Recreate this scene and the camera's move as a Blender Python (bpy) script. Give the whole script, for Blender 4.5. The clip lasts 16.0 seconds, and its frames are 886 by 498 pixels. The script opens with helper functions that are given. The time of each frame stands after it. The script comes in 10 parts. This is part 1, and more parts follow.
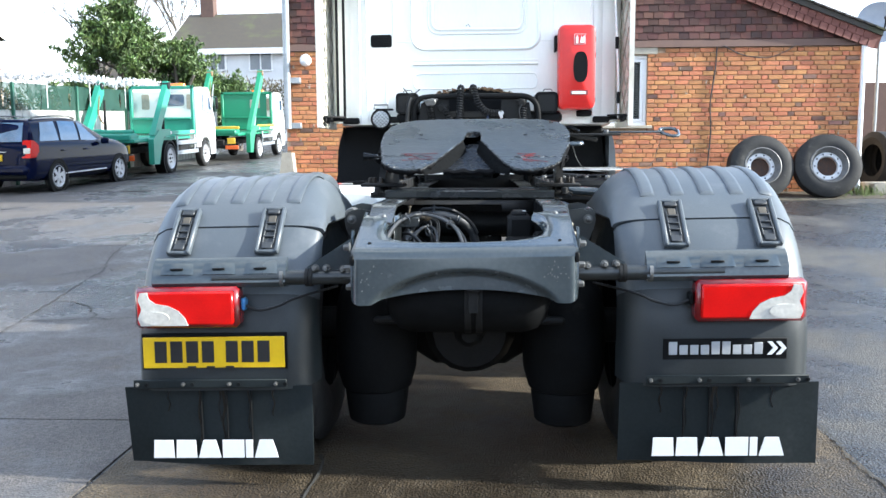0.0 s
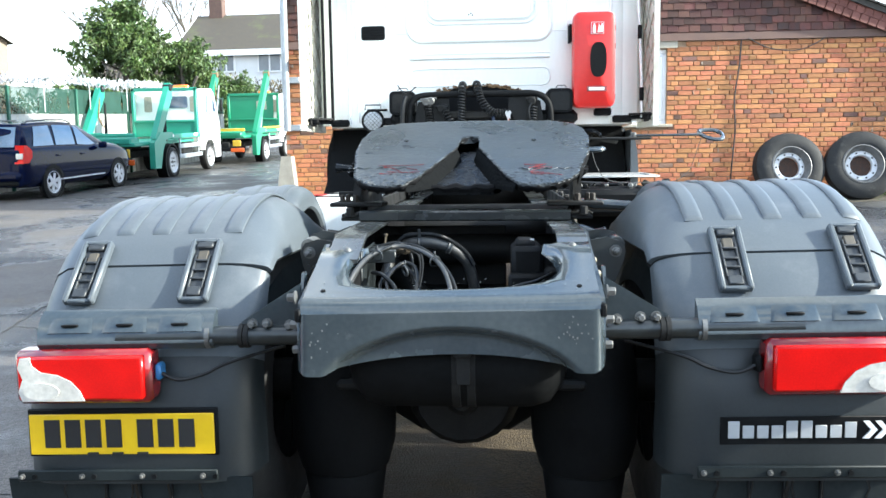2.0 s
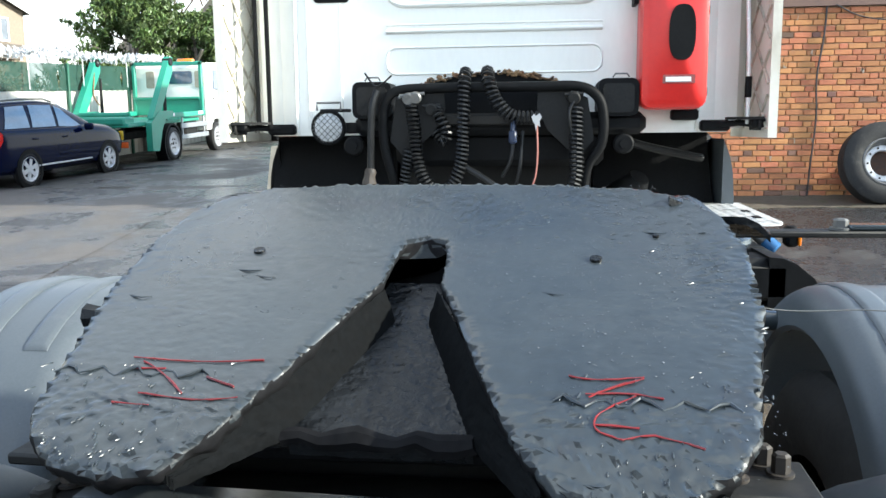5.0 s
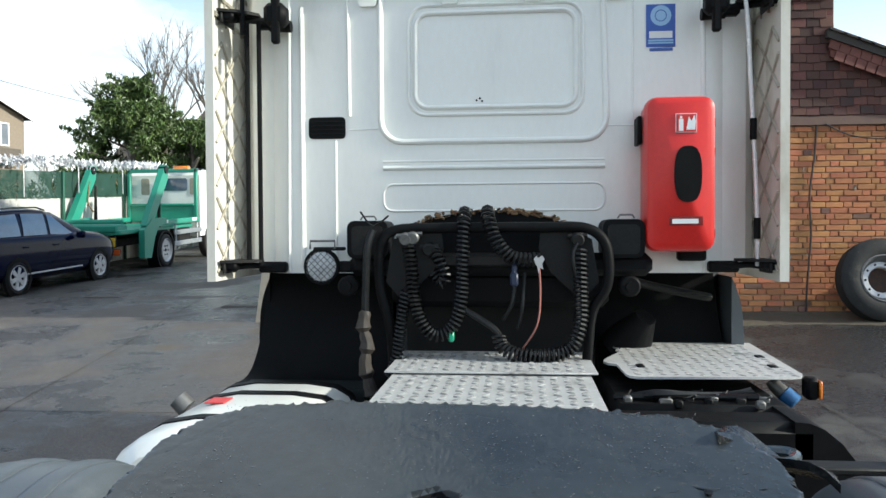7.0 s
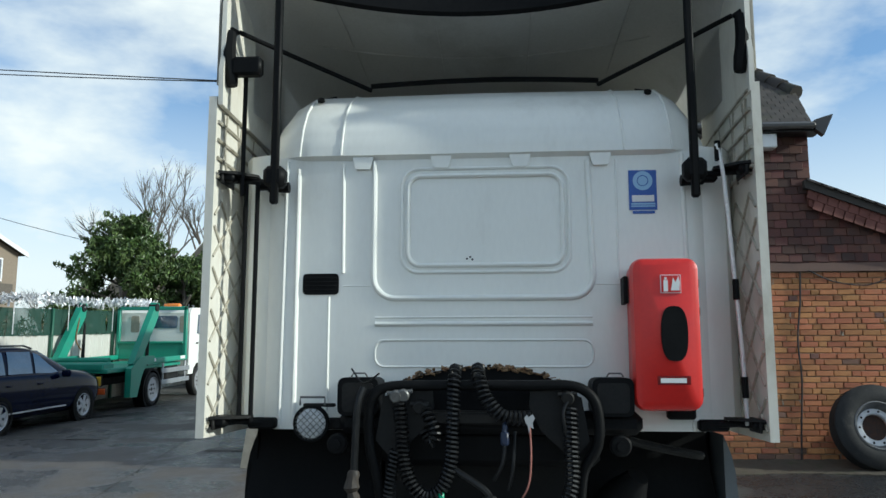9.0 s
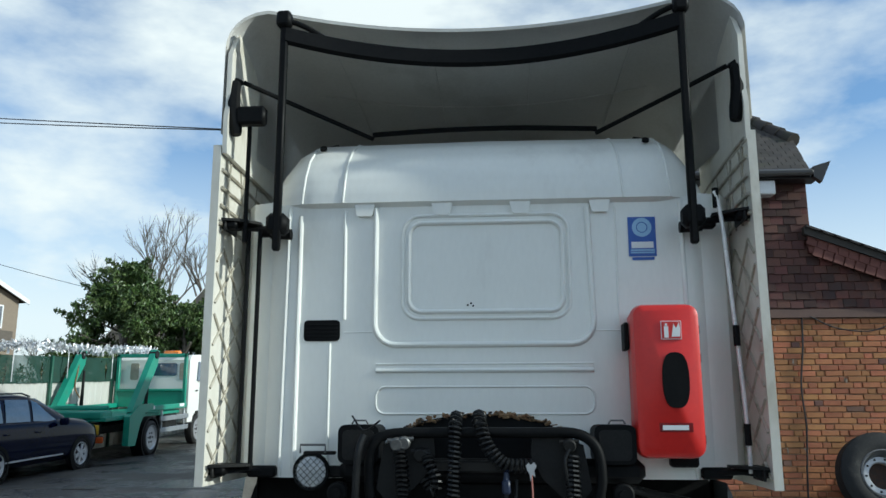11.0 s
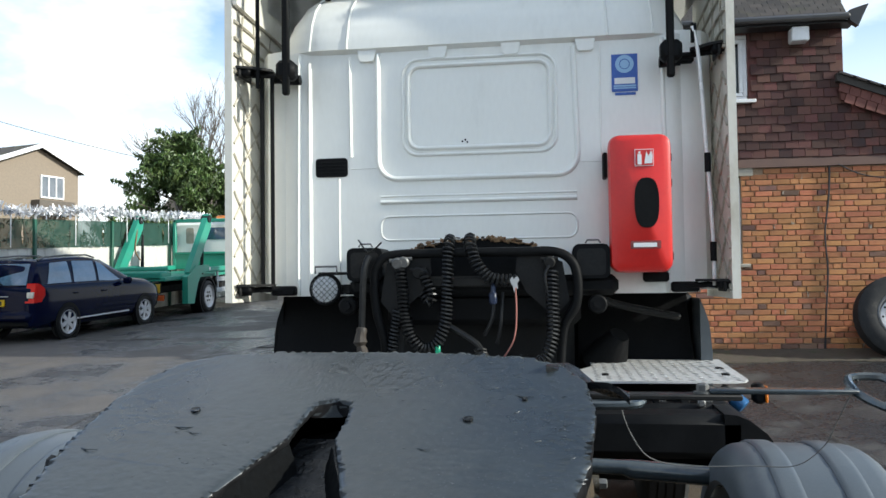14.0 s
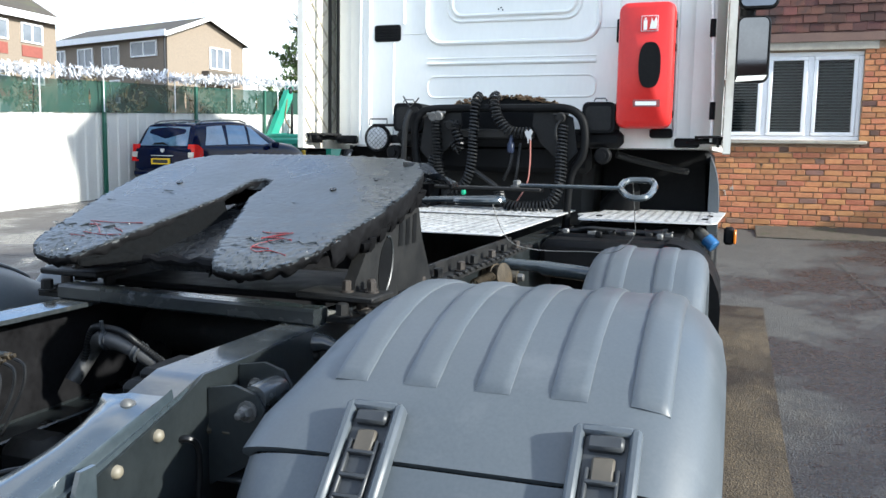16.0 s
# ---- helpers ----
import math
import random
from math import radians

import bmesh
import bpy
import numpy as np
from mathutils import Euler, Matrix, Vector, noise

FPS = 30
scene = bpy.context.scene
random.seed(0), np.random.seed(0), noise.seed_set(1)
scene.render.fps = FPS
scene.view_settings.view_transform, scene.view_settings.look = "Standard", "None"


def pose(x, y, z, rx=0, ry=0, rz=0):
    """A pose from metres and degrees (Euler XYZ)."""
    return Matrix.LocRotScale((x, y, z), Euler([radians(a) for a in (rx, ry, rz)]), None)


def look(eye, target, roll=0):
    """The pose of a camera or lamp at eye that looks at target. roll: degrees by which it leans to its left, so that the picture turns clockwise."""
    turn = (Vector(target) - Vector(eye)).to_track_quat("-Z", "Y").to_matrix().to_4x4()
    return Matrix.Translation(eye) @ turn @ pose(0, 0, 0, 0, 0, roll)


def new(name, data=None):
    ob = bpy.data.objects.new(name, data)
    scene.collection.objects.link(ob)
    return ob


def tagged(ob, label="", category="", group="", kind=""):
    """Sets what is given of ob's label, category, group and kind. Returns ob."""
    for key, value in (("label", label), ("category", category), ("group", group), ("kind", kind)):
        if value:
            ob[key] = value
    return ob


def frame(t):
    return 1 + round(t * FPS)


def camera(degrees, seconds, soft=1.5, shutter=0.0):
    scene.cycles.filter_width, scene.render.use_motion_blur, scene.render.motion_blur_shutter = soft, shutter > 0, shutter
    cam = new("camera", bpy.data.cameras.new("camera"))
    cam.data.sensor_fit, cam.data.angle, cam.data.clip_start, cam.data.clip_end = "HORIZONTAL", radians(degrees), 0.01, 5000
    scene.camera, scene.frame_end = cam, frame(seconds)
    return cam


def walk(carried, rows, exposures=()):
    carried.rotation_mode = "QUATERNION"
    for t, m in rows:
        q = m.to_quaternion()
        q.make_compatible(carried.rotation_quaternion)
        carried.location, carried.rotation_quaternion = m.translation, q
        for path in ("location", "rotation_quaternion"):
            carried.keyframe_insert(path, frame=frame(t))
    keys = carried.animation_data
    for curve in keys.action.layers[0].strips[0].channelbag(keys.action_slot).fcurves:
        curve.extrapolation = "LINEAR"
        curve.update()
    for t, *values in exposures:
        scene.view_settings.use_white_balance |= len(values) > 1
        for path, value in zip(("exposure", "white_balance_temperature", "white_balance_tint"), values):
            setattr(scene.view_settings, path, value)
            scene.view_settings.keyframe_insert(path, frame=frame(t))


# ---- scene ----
cam = camera(57.2, 16.0)
METRES, EYE, TURN = 4.72, 1.23, 2.7
ROWS = [
    (0.0, 0.0, 0.0, 0.0, -0.03, -6.52, 0.28),
    (0.5, 0.0047, 0.0014, -0.0001, 0.58, -6.55, -0.21),
    (1.0, 0.0137, 0.022, -0.0002, 1.76, -7.5, -0.11),
    (1.5, 0.0115, 0.0868, 0.0059, 1.27, -6.15, 0.07),
    (2.0, 0.0196, 0.1572, 0.0092, 0.9, -6.54, 0.79),
    (2.5, 0.0357, 0.2369, 0.0207, 2.13, -8.56, 1.75),
    (3.0, 0.0397, 0.319, 0.0255, 2.74, -8.72, 0.31),
    (3.5, 0.0414, 0.404, 0.0321, 2.34, -8.88, 0.72),
    (4.0, 0.0505, 0.4841, 0.042, 3.4, -8.82, 0.94),
    (6.5, 0.0454, 0.6328, 0.0865, 2.68, -4.38, -0.18),
    (7.0, 0.0445, 0.6288, 0.0961, 2.63, -1.39, 0.33),
    (7.5, 0.0446, 0.6219, 0.1044, 2.4, 1.88, 0.44),
    (8.0, 0.0446, 0.6177, 0.1104, 2.18, 4.67, 0.09),
    (8.5, 0.0448, 0.6166, 0.1135, 2.27, 6.27, 0.18),
    (9.0, 0.045, 0.6162, 0.1149, 1.96, 8.17, 0.0),
    (9.5, 0.0446, 0.614, 0.1154, 1.92, 10.55, 0.06),
    (12.0, 0.0488, 0.6095, 0.1094, 2.37, 11.51, -0.01),
    (12.5, 0.0551, 0.6047, 0.104, 3.69, 10.41, 0.19),
    (13.0, 0.0653, 0.5921, 0.0929, 3.71, 7.97, 0.2),
    (13.5, 0.0803, 0.5668, 0.0795, 4.05, 4.46, -0.06),
    (14.0, 0.1042, 0.5406, 0.0710, 5.65, 2.13, 0.73),
    (14.5, 0.1476, 0.516, 0.0592, 8.56, -0.03, -0.16),
    (15.0, 0.184, 0.482, 0.0532, 11.13, -2.0, 0.13),
    (15.5, 0.2162, 0.4535, 0.0444, 12.74, -5.04, -0.82),
    (16.0, 0.2680, 0.421, 0.0398, 16.58, -6.45, -1.0),
]
EXPOSURES = [(0.0, 1.48, 6250, 6), (2.5, 1.68, 6400, 2), (4.2, 1.52, 6500, 3), (6.3, 0.8, 6600, 3), (8.0, -0.03, 6500, 0), (9.7, -0.27, 6050, -2), (12.5, -0.29, 6150, -2), (14.0, 0.34, 6500, 4), (16.0, 1.02, 6300, 6)]
walk(cam, [(t, pose(0.047, 0, EYE, 0, 0, TURN) @ pose(METRES * x, METRES * y, METRES * z, 90 + pitch, roll, yaw)) for t, x, y, z, yaw, pitch, roll in ROWS], EXPOSURES)

# ---- light ----
SUN_FROM = Vector((0.9, -0.12, 0.40)).normalized()
sky_world = bpy.data.worlds.new("sky")
scene.world = sky_world
sky_world.use_nodes = True
wn, wl = sky_world.node_tree.nodes, sky_world.node_tree.links
wn.clear()
w_out = wn.new("ShaderNodeOutputWorld")
w_bg = wn.new("ShaderNodeBackground")
w_sky = wn.new("ShaderNodeTexSky")
w_sky.sky_type, w_sky.sun_disc = "NISHITA", False
w_sky.sun_elevation = math.asin(SUN_FROM.z)
w_sky.sun_rotation = math.atan2(SUN_FROM.x, SUN_FROM.y)
w_sky.air_density, w_sky.dust_density, w_sky.ozone_density = 1.0, 0.8, 1.2
w_co = wn.new("ShaderNodeTexCoord")
w_map = wn.new("ShaderNodeMapping")
w_map.inputs["Scale"].default_value = (1.0, 1.0, 2.2)
w_map.inputs["Location"].default_value = (0.75, 0.1, 0.2)
w_noise = wn.new("ShaderNodeTexNoise")
w_noise.inputs["Scale"].default_value, w_noise.inputs["Detail"].default_value, w_noise.inputs["Roughness"].default_value = 2.3, 7.0, 0.55
w_ramp = wn.new("ShaderNodeValToRGB")
w_ramp.color_ramp.elements[0].position, w_ramp.color_ramp.elements[1].position = 0.45, 0.64
w_ramp.color_ramp.elements[0].color = (0.07, 0.07, 0.07, 1)
w_mix = wn.new("ShaderNodeMix")
w_mix.data_type = "RGBA"
w_mix.inputs[7].default_value = (14.5, 14.6, 14.8, 1)
wl.new(w_co.outputs["Generated"], w_map.inputs["Vector"])
wl.new(w_map.outputs["Vector"], w_noise.inputs["Vector"])
wl.new(w_noise.outputs["Fac"], w_ramp.inputs["Fac"])
w_sep = wn.new("ShaderNodeSeparateXYZ")
w_haze = wn.new("ShaderNodeMapRange")
w_haze.inputs["From Min"].default_value, w_haze.inputs["From Max"].default_value = 0.1, 0.34
w_haze.inputs["To Min"].default_value, w_haze.inputs["To Max"].default_value = 0.85, 0.0
w_max = wn.new("ShaderNodeMath")
w_max.operation = "MAXIMUM"
wl.new(w_co.outputs["Generated"], w_sep.inputs[0])
wl.new(w_sep.outputs["Z"], w_haze.inputs["Value"])
wl.new(w_haze.outputs["Result"], w_max.inputs[0])
wl.new(w_ramp.outputs["Color"], w_max.inputs[1])
wl.new(w_max.outputs[0], w_mix.inputs[0])
w_blue = wn.new("ShaderNodeMix")
w_blue.data_type, w_blue.blend_type = "RGBA", "MULTIPLY"
w_blue.inputs[0].default_value = 1.0
w_blue.inputs[7].default_value = (1.5, 2.0, 2.55, 1)
wl.new(w_sky.outputs["Color"], w_blue.inputs[6])
wl.new(w_blue.outputs[2], w_mix.inputs[6])
wl.new(w_mix.outputs[2], w_bg.inputs["Color"])
w_bg.inputs["Strength"].default_value = 0.08
wl.new(w_bg.outputs["Background"], w_out.inputs["Surface"])
sun = new("sun", bpy.data.lights.new("sun", "SUN"))
sun.data.energy, sun.data.angle, sun.data.color = 4.7, radians(1.5), (1.0, 0.955, 0.89)
sun.matrix_world = look(SUN_FROM * 60, (0, 0, 0))

# ---- mesh helpers ----
class Shape:
    """Collects vertices and faces of one mesh."""

    def __init__(self):
        self.v, self.f = [], []

    def add(self, verts, faces, m=None):
        k = len(self.v)
        self.v += [tuple(m @ Vector(p)) for p in verts] if m else [tuple(p) for p in verts]
        self.f += [tuple(i + k for i in f) for f in faces]
        return self

    def box(self, c, s, b=0.0, m=None):
        """A box with chamfered edges: centre c, size s, chamfer b."""
        hx, hy, hz = s[0] / 2, s[1] / 2, s[2] / 2
        b = min(b, hx * 0.9, hy * 0.9, hz * 0.9)
        if b <= 0:
            vs = [(c[0] + x * hx, c[1] + y * hy, c[2] + z * hz) for x in (-1, 1) for y in (-1, 1) for z in (-1, 1)]
            return self.add(vs, [(0, 1, 3, 2), (4, 6, 7, 5), (0, 4, 5, 1), (2, 3, 7, 6), (0, 2, 6, 4), (1, 5, 7, 3)], m)
        vs, ix = [], {}
        for x in (-1, 1):
            for y in (-1, 1):
                for z in (-1, 1):
                    for a in range(3):
                        p = [hx, hy, hz]
                        p = [p[i] if i == a else p[i] - b for i in range(3)]
                        ix[(x, y, z, a)] = len(vs)
                        vs.append((c[0] + x * p[0], c[1] + y * p[1], c[2] + z * p[2]))
        fs = []
        for s1 in (-1, 1):
            fs.append([ix[(s1, y, z, 0)] for y, z in ((-1, -1), (1, -1), (1, 1), (-1, 1))][::s1])
            fs.append([ix[(x, s1, z, 1)] for x, z in ((-1, -1), (-1, 1), (1, 1), (1, -1))][::s1])
            fs.append([ix[(x, y, s1, 2)] for x, y in ((-1, -1), (1, -1), (1, 1), (-1, 1))][::s1])
            for s2 in (-1, 1):
                fs.append([ix[(s1, s2, -1, 0)], ix[(s1, s2, 1, 0)], ix[(s1, s2, 1, 1)], ix[(s1, s2, -1, 1)]][::-s1 * s2])
                fs.append([ix[(s1, -1, s2, 0)], ix[(s1, 1, s2, 0)], ix[(s1, 1, s2, 2)], ix[(s1, -1, s2, 2)]][::s1 * s2])
                fs.append([ix[(-1, s1, s2, 1)], ix[(1, s1, s2, 1)], ix[(1, s1, s2, 2)], ix[(-1, s1, s2, 2)]][::-s1 * s2])
                for s3 in (-1, 1):
                    fs.append([ix[(s1, s2, s3, a)] for a in range(3)][::s1 * s2 * s3])
        return self.add(vs, fs, m)

    def tube(self, pts, r, n=8, caps=True):
        """A round bar along points; r is a number or one radius a point."""
        pts = [Vector(p) for p in pts]
        rs = r if isinstance(r, (list, tuple)) else [r] * len(pts)
        rings, up = [], None
        for i, p in enumerate(pts):
            d = (pts[min(i + 1, len(pts) - 1)] - pts[max(i - 1, 0)]).normalized()
            if up is None:
                up = Vector((0, 0, 1)) if abs(d.z) < 0.9 else Vector((0, 1, 0))
            side = d.cross(up).normalized()
            up = side.cross(d).normalized()
            rings.append([p + (side * math.cos(a) + up * math.sin(a)) * rs[i] for a in (2 * math.pi * k / n for k in range(n))])
        return self.rings(rings, True, caps)

    def rings(self, rings, closed=True, caps=False):
        """A skin over rings of equally many points."""
        n, vs, fs = len(rings[0]), [p for ring in rings for p in ring], []
        for i in range(len(rings) - 1):
            for k in range(n if closed else n - 1):
                a, b = i * n + k, i * n + (k + 1) % n
                fs.append((a, b, b + n, a + n))
        if caps:
            fs += [tuple(range(n))[::-1], tuple((len(rings) - 1) * n + k for k in range(n))]
        return self.add(vs, fs)

    def disc(self, c, axis, r, depth, n=20, r2=None, bevel=0.0):
        """A turned cylinder round c along axis, with a chamfered rim."""
        c, d = Vector(c), Vector(axis).normalized()
        r2 = r if r2 is None else r2
        prof = [(-depth / 2, r - bevel), (-depth / 2 + bevel, r), (depth / 2 - bevel, r2), (depth / 2, r2 - bevel)] if bevel else [(-depth / 2, r), (depth / 2, r2)]
        return self.turn(c, d, prof, n, True)

    def turn(self, c, axis, prof, n=24, caps=False):
        """A solid of revolution: prof holds (along, radius)."""
        c, d = Vector(c), Vector(axis).normalized()
        u = d.orthogonal().normalized()
        w = d.cross(u)
        rings = [[c + d * t + (u * math.cos(a) + w * math.sin(a)) * r for a in (2 * math.pi * k / n for k in range(n))] for t, r in prof]
        return self.rings(rings, True, caps)

    def prism(self, poly, axis, a, b):
        """A flat outline, given in the two other axes in order, drawn out from a to b along an axis."""
        def at(p, t):
            return {"x": (t, p[0], p[1]), "y": (p[0], t, p[1]), "z": (p[0], p[1], t)}[axis]
        n = len(poly)
        vs = [at(p, a) for p in poly] + [at(p, b) for p in poly]
        fs = [(i, (i + 1) % n, (i + 1) % n + n, i + n) for i in range(n)]
        return self.add(vs, fs + [tuple(range(n))[::-1], tuple(range(n, 2 * n))])

    def sheet(self, fn, nu, nv, thick=None):
        """A curved sheet of points fn(u, v); thick is the offset vector to its other face."""
        vs = [Vector(fn(i / nu, k / nv)) for i in range(nu + 1) for k in range(nv + 1)]
        fs = [(i * (nv + 1) + k, (i + 1) * (nv + 1) + k, (i + 1) * (nv + 1) + k + 1, i * (nv + 1) + k + 1) for i in range(nu) for k in range(nv)]
        if thick is None:
            return self.add(vs, fs)
        n = len(vs)
        t = Vector(thick)
        edge = [i * (nv + 1) for i in range(nu + 1)] + [nu * (nv + 1) + k for k in range(1, nv + 1)] + [i * (nv + 1) + nv for i in range(nu - 1, -1, -1)] + [k for k in range(nv - 1, 0, -1)]
        fs2 = [tuple(j + n for j in f[::-1]) for f in fs]
        rim = [(edge[(i + 1) % len(edge)], edge[i], edge[i] + n, edge[(i + 1) % len(edge)] + n) for i in range(len(edge))]
        return self.add(vs + [p + t for p in vs], fs + fs2 + rim)

    def lean(self, k):
        """Raises the right side and lowers the left by k a metre, a touch to the left as the tail sits."""
        self.v = [(x - 0.012, y, z + k * x) for x, y, z in self.v]
        return self

    def mesh(self, name, off=(0, 0, 0), smooth=True, angle=38):
        me = bpy.data.meshes.new(name)
        me.from_pydata([(x - off[0], y - off[1], z - off[2]) for x, y, z in self.v], [], self.f)
        bm = bmesh.new()
        bm.from_mesh(me)
        bmesh.ops.recalc_face_normals(bm, faces=bm.faces)
        bm.to_mesh(me)
        bm.free()
        if smooth:
            me.polygons.foreach_set("use_smooth", [True] * len(me.polygons))
            me.set_sharp_from_angle(angle=radians(angle))
        return me


BASE = {}


def thing(name, at, label, category, group="", kind=""):
    """An Empty at the base of a thing of several parts."""
    ob = new(name)
    ob.empty_display_size = 0.1
    ob.location = at
    BASE[ob.name] = Vector(at)
    return tagged(ob, label, category, group, kind)


def part(name, shape, material, parent, label="", smooth=True, angle=38, kind=""):
    """One mesh under a thing or a part; the shape is given in the world's metres."""
    off = BASE[parent.name]
    ob = new(name, shape.mesh(name, off, smooth, angle))
    ob.parent = parent
    ob.data.materials.append(material)
    BASE[ob.name] = off
    return tagged(ob, label, "", "", kind)


def solid(name, shape, material, label="", category="", group="", kind="", smooth=True, angle=38, at=(0, 0, 0)):
    """A top-level mesh."""
    ob = new(name, shape.mesh(name, at, smooth, angle))
    ob.location = at
    ob.data.materials.append(material)
    BASE[ob.name] = Vector(at)
    return tagged(ob, label, category, group, kind)


def curve_pts(pts, n=8):
    """A smooth line through points."""
    pts = [Vector(p) for p in pts]
    out = []
    for i in range(len(pts) - 1):
        p0, p1, p2, p3 = pts[max(i - 1, 0)], pts[i], pts[i + 1], pts[min(i + 2, len(pts) - 1)]
        for k in range(n):
            t = k / n
            out.append(0.5 * ((2 * p1) + (p2 - p0) * t + (2 * p0 - 5 * p1 + 4 * p2 - p3) * t * t + (3 * p1 - p0 - 3 * p2 + p3) * t ** 3))
    return out + [pts[-1]]


def coil_pts(pts, radius, pitch, per=9):
    """A helix round a smooth line through points."""
    line = curve_pts(pts, 12)
    out, run, up = [], 0.0, None
    step = pitch / per
    length = [0.0]
    for a, b in zip(line, line[1:]):
        length.append(length[-1] + (b - a).length)
    n = max(2, int(length[-1] / step))
    j = 0
    for i in range(n + 1):
        s = min(i * step, length[-1] - 1e-6)
        while j < len(line) - 2 and length[j + 1] < s:
            j += 1
        f = (s - length[j]) / max(1e-6, length[j + 1] - length[j])
        p, d = line[j].lerp(line[j + 1], f), (line[j + 1] - line[j]).normalized()
        if up is None:
            up = d.orthogonal().normalized()
        side = d.cross(up).normalized()
        up = side.cross(d).normalized()
        a = 2 * math.pi * s / pitch
        out.append(p + (side * math.cos(a) + up * math.sin(a)) * radius)
    return out


# ---- materials ----
def surf(name, c1, c2=None, rough=(0.5, 0.6), metal=0.0, scale=6.0, fine=60.0, bump=0.15, bump_dist=0.004, coat=0.0, spread=(0.35, 0.65), piece=0.0, spec=0.5, stain=None, stain_at=(0.55, 0.75), stain_scale=1.5, stretch=(1, 1, 1)):
    """A painted, worn or grained surface: two colours by large and fine noise, uneven gloss, fine relief; piece varies it from object to object."""
    mt = bpy.data.materials.new(name)
    mt.use_nodes = True
    nd, lk = mt.node_tree.nodes, mt.node_tree.links
    bs = nd["Principled BSDF"]
    c2 = c2 or tuple(v * 0.85 for v in c1)
    tc = nd.new("ShaderNodeTexCoord")
    mp = nd.new("ShaderNodeMapping")
    mp.inputs["Scale"].default_value = stretch
    lk.new(tc.outputs["Object"], mp.inputs["Vector"])
    n1, n2 = nd.new("ShaderNodeTexNoise"), nd.new("ShaderNodeTexNoise")
    n1.inputs["Scale"].default_value, n1.inputs["Detail"].default_value = scale, 5
    n2.inputs["Scale"].default_value, n2.inputs["Detail"].default_value = fine, 4
    lk.new(mp.outputs["Vector"], n1.inputs["Vector"])
    lk.new(mp.outputs["Vector"], n2.inputs["Vector"])
    ad = nd.new("ShaderNodeMath")
    ad.operation = "MULTIPLY_ADD"
    ad.inputs[1].default_value = 0.4
    sc = nd.new("ShaderNodeMath")
    sc.operation = "MULTIPLY"
    sc.inputs[1].default_value = 0.6
    lk.new(n1.outputs["Fac"], sc.inputs[0])
    lk.new(n2.outputs["Fac"], ad.inputs[0])
    lk.new(sc.outputs[0], ad.inputs[2])
    rp = nd.new("ShaderNodeValToRGB")
    rp.color_ramp.elements[0].position, rp.color_ramp.elements[1].position = spread
    rp.color_ramp.elements[0].color, rp.color_ramp.elements[1].color = (*c1, 1), (*c2, 1)
    lk.new(ad.outputs[0], rp.inputs["Fac"])
    col = rp.outputs["Color"]
    if stain:
        n3 = nd.new("ShaderNodeTexNoise")
        n3.inputs["Scale"].default_value, n3.inputs["Detail"].default_value, n3.inputs["Roughness"].default_value = stain_scale, 8, 0.65
        lk.new(mp.outputs["Vector"], n3.inputs["Vector"])
        r3 = nd.new("ShaderNodeValToRGB")
        r3.color_ramp.elements[0].position, r3.color_ramp.elements[1].position = stain_at
        lk.new(n3.outputs["Fac"], r3.inputs["Fac"])
        mx = nd.new("ShaderNodeMix")
        mx.data_type = "RGBA"
        mx.inputs[7].default_value = (*stain, 1)
        lk.new(r3.outputs["Color"], mx.inputs[0])
        lk.new(col, mx.inputs[6])
        col = mx.outputs[2]
    if piece:
        oi = nd.new("ShaderNodeObjectInfo")
        ge = nd.new("ShaderNodeNewGeometry")
        sm = nd.new("ShaderNodeMath")
        sm.operation = "ADD"
        lk.new(oi.outputs["Random"], sm.inputs[0])
        lk.new(ge.outputs["Random Per Island"], sm.inputs[1])
        fr = nd.new("ShaderNodeMath")
        fr.operation = "FRACT"
        lk.new(sm.outputs[0], fr.inputs[0])
        hs = nd.new("ShaderNodeHueSaturation")
        mr = nd.new("ShaderNodeMapRange")
        mr.inputs["To Min"].default_value, mr.inputs["To Max"].default_value = 1 - piece, 1 + piece
        lk.new(fr.outputs[0], mr.inputs["Value"])
        lk.new(mr.outputs["Result"], hs.inputs["Value"])
        f2 = nd.new("ShaderNodeMath")
        f2.operation = "MULTIPLY_ADD"
        f2.inputs[1].default_value, f2.inputs[2].default_value = 7.3, 0.0
        lk.new(fr.outputs[0], f2.inputs[0])
        f3 = nd.new("ShaderNodeMath")
        f3.operation = "FRACT"
        lk.new(f2.outputs[0], f3.inputs[0])
        m2 = nd.new("ShaderNodeMapRange")
        m2.inputs["To Min"].default_value, m2.inputs["To Max"].default_value = 0.485, 0.512
        lk.new(f3.outputs[0], m2.inputs["Value"])
        lk.new(m2.outputs["Result"], hs.inputs["Hue"])
        lk.new(col, hs.inputs["Color"])
        col = hs.outputs["Color"]
    lk.new(col, bs.inputs["Base Color"])
    rr = nd.new("ShaderNodeMapRange")
    rr.inputs["From Min"].default_value, rr.inputs["From Max"].default_value = 0.3, 0.7
    rr.inputs["To Min"].default_value, rr.inputs["To Max"].default_value = rough
    lk.new(n1.outputs["Fac"], rr.inputs["Value"])
    lk.new(rr.outputs["Result"], bs.inputs["Roughness"])
    bs.inputs["Metallic"].default_value = metal
    bs.inputs["Coat Weight"].default_value = coat
    bs.inputs["Coat Roughness"].default_value = 0.08
    bs.inputs["Specular IOR Level"].default_value = spec
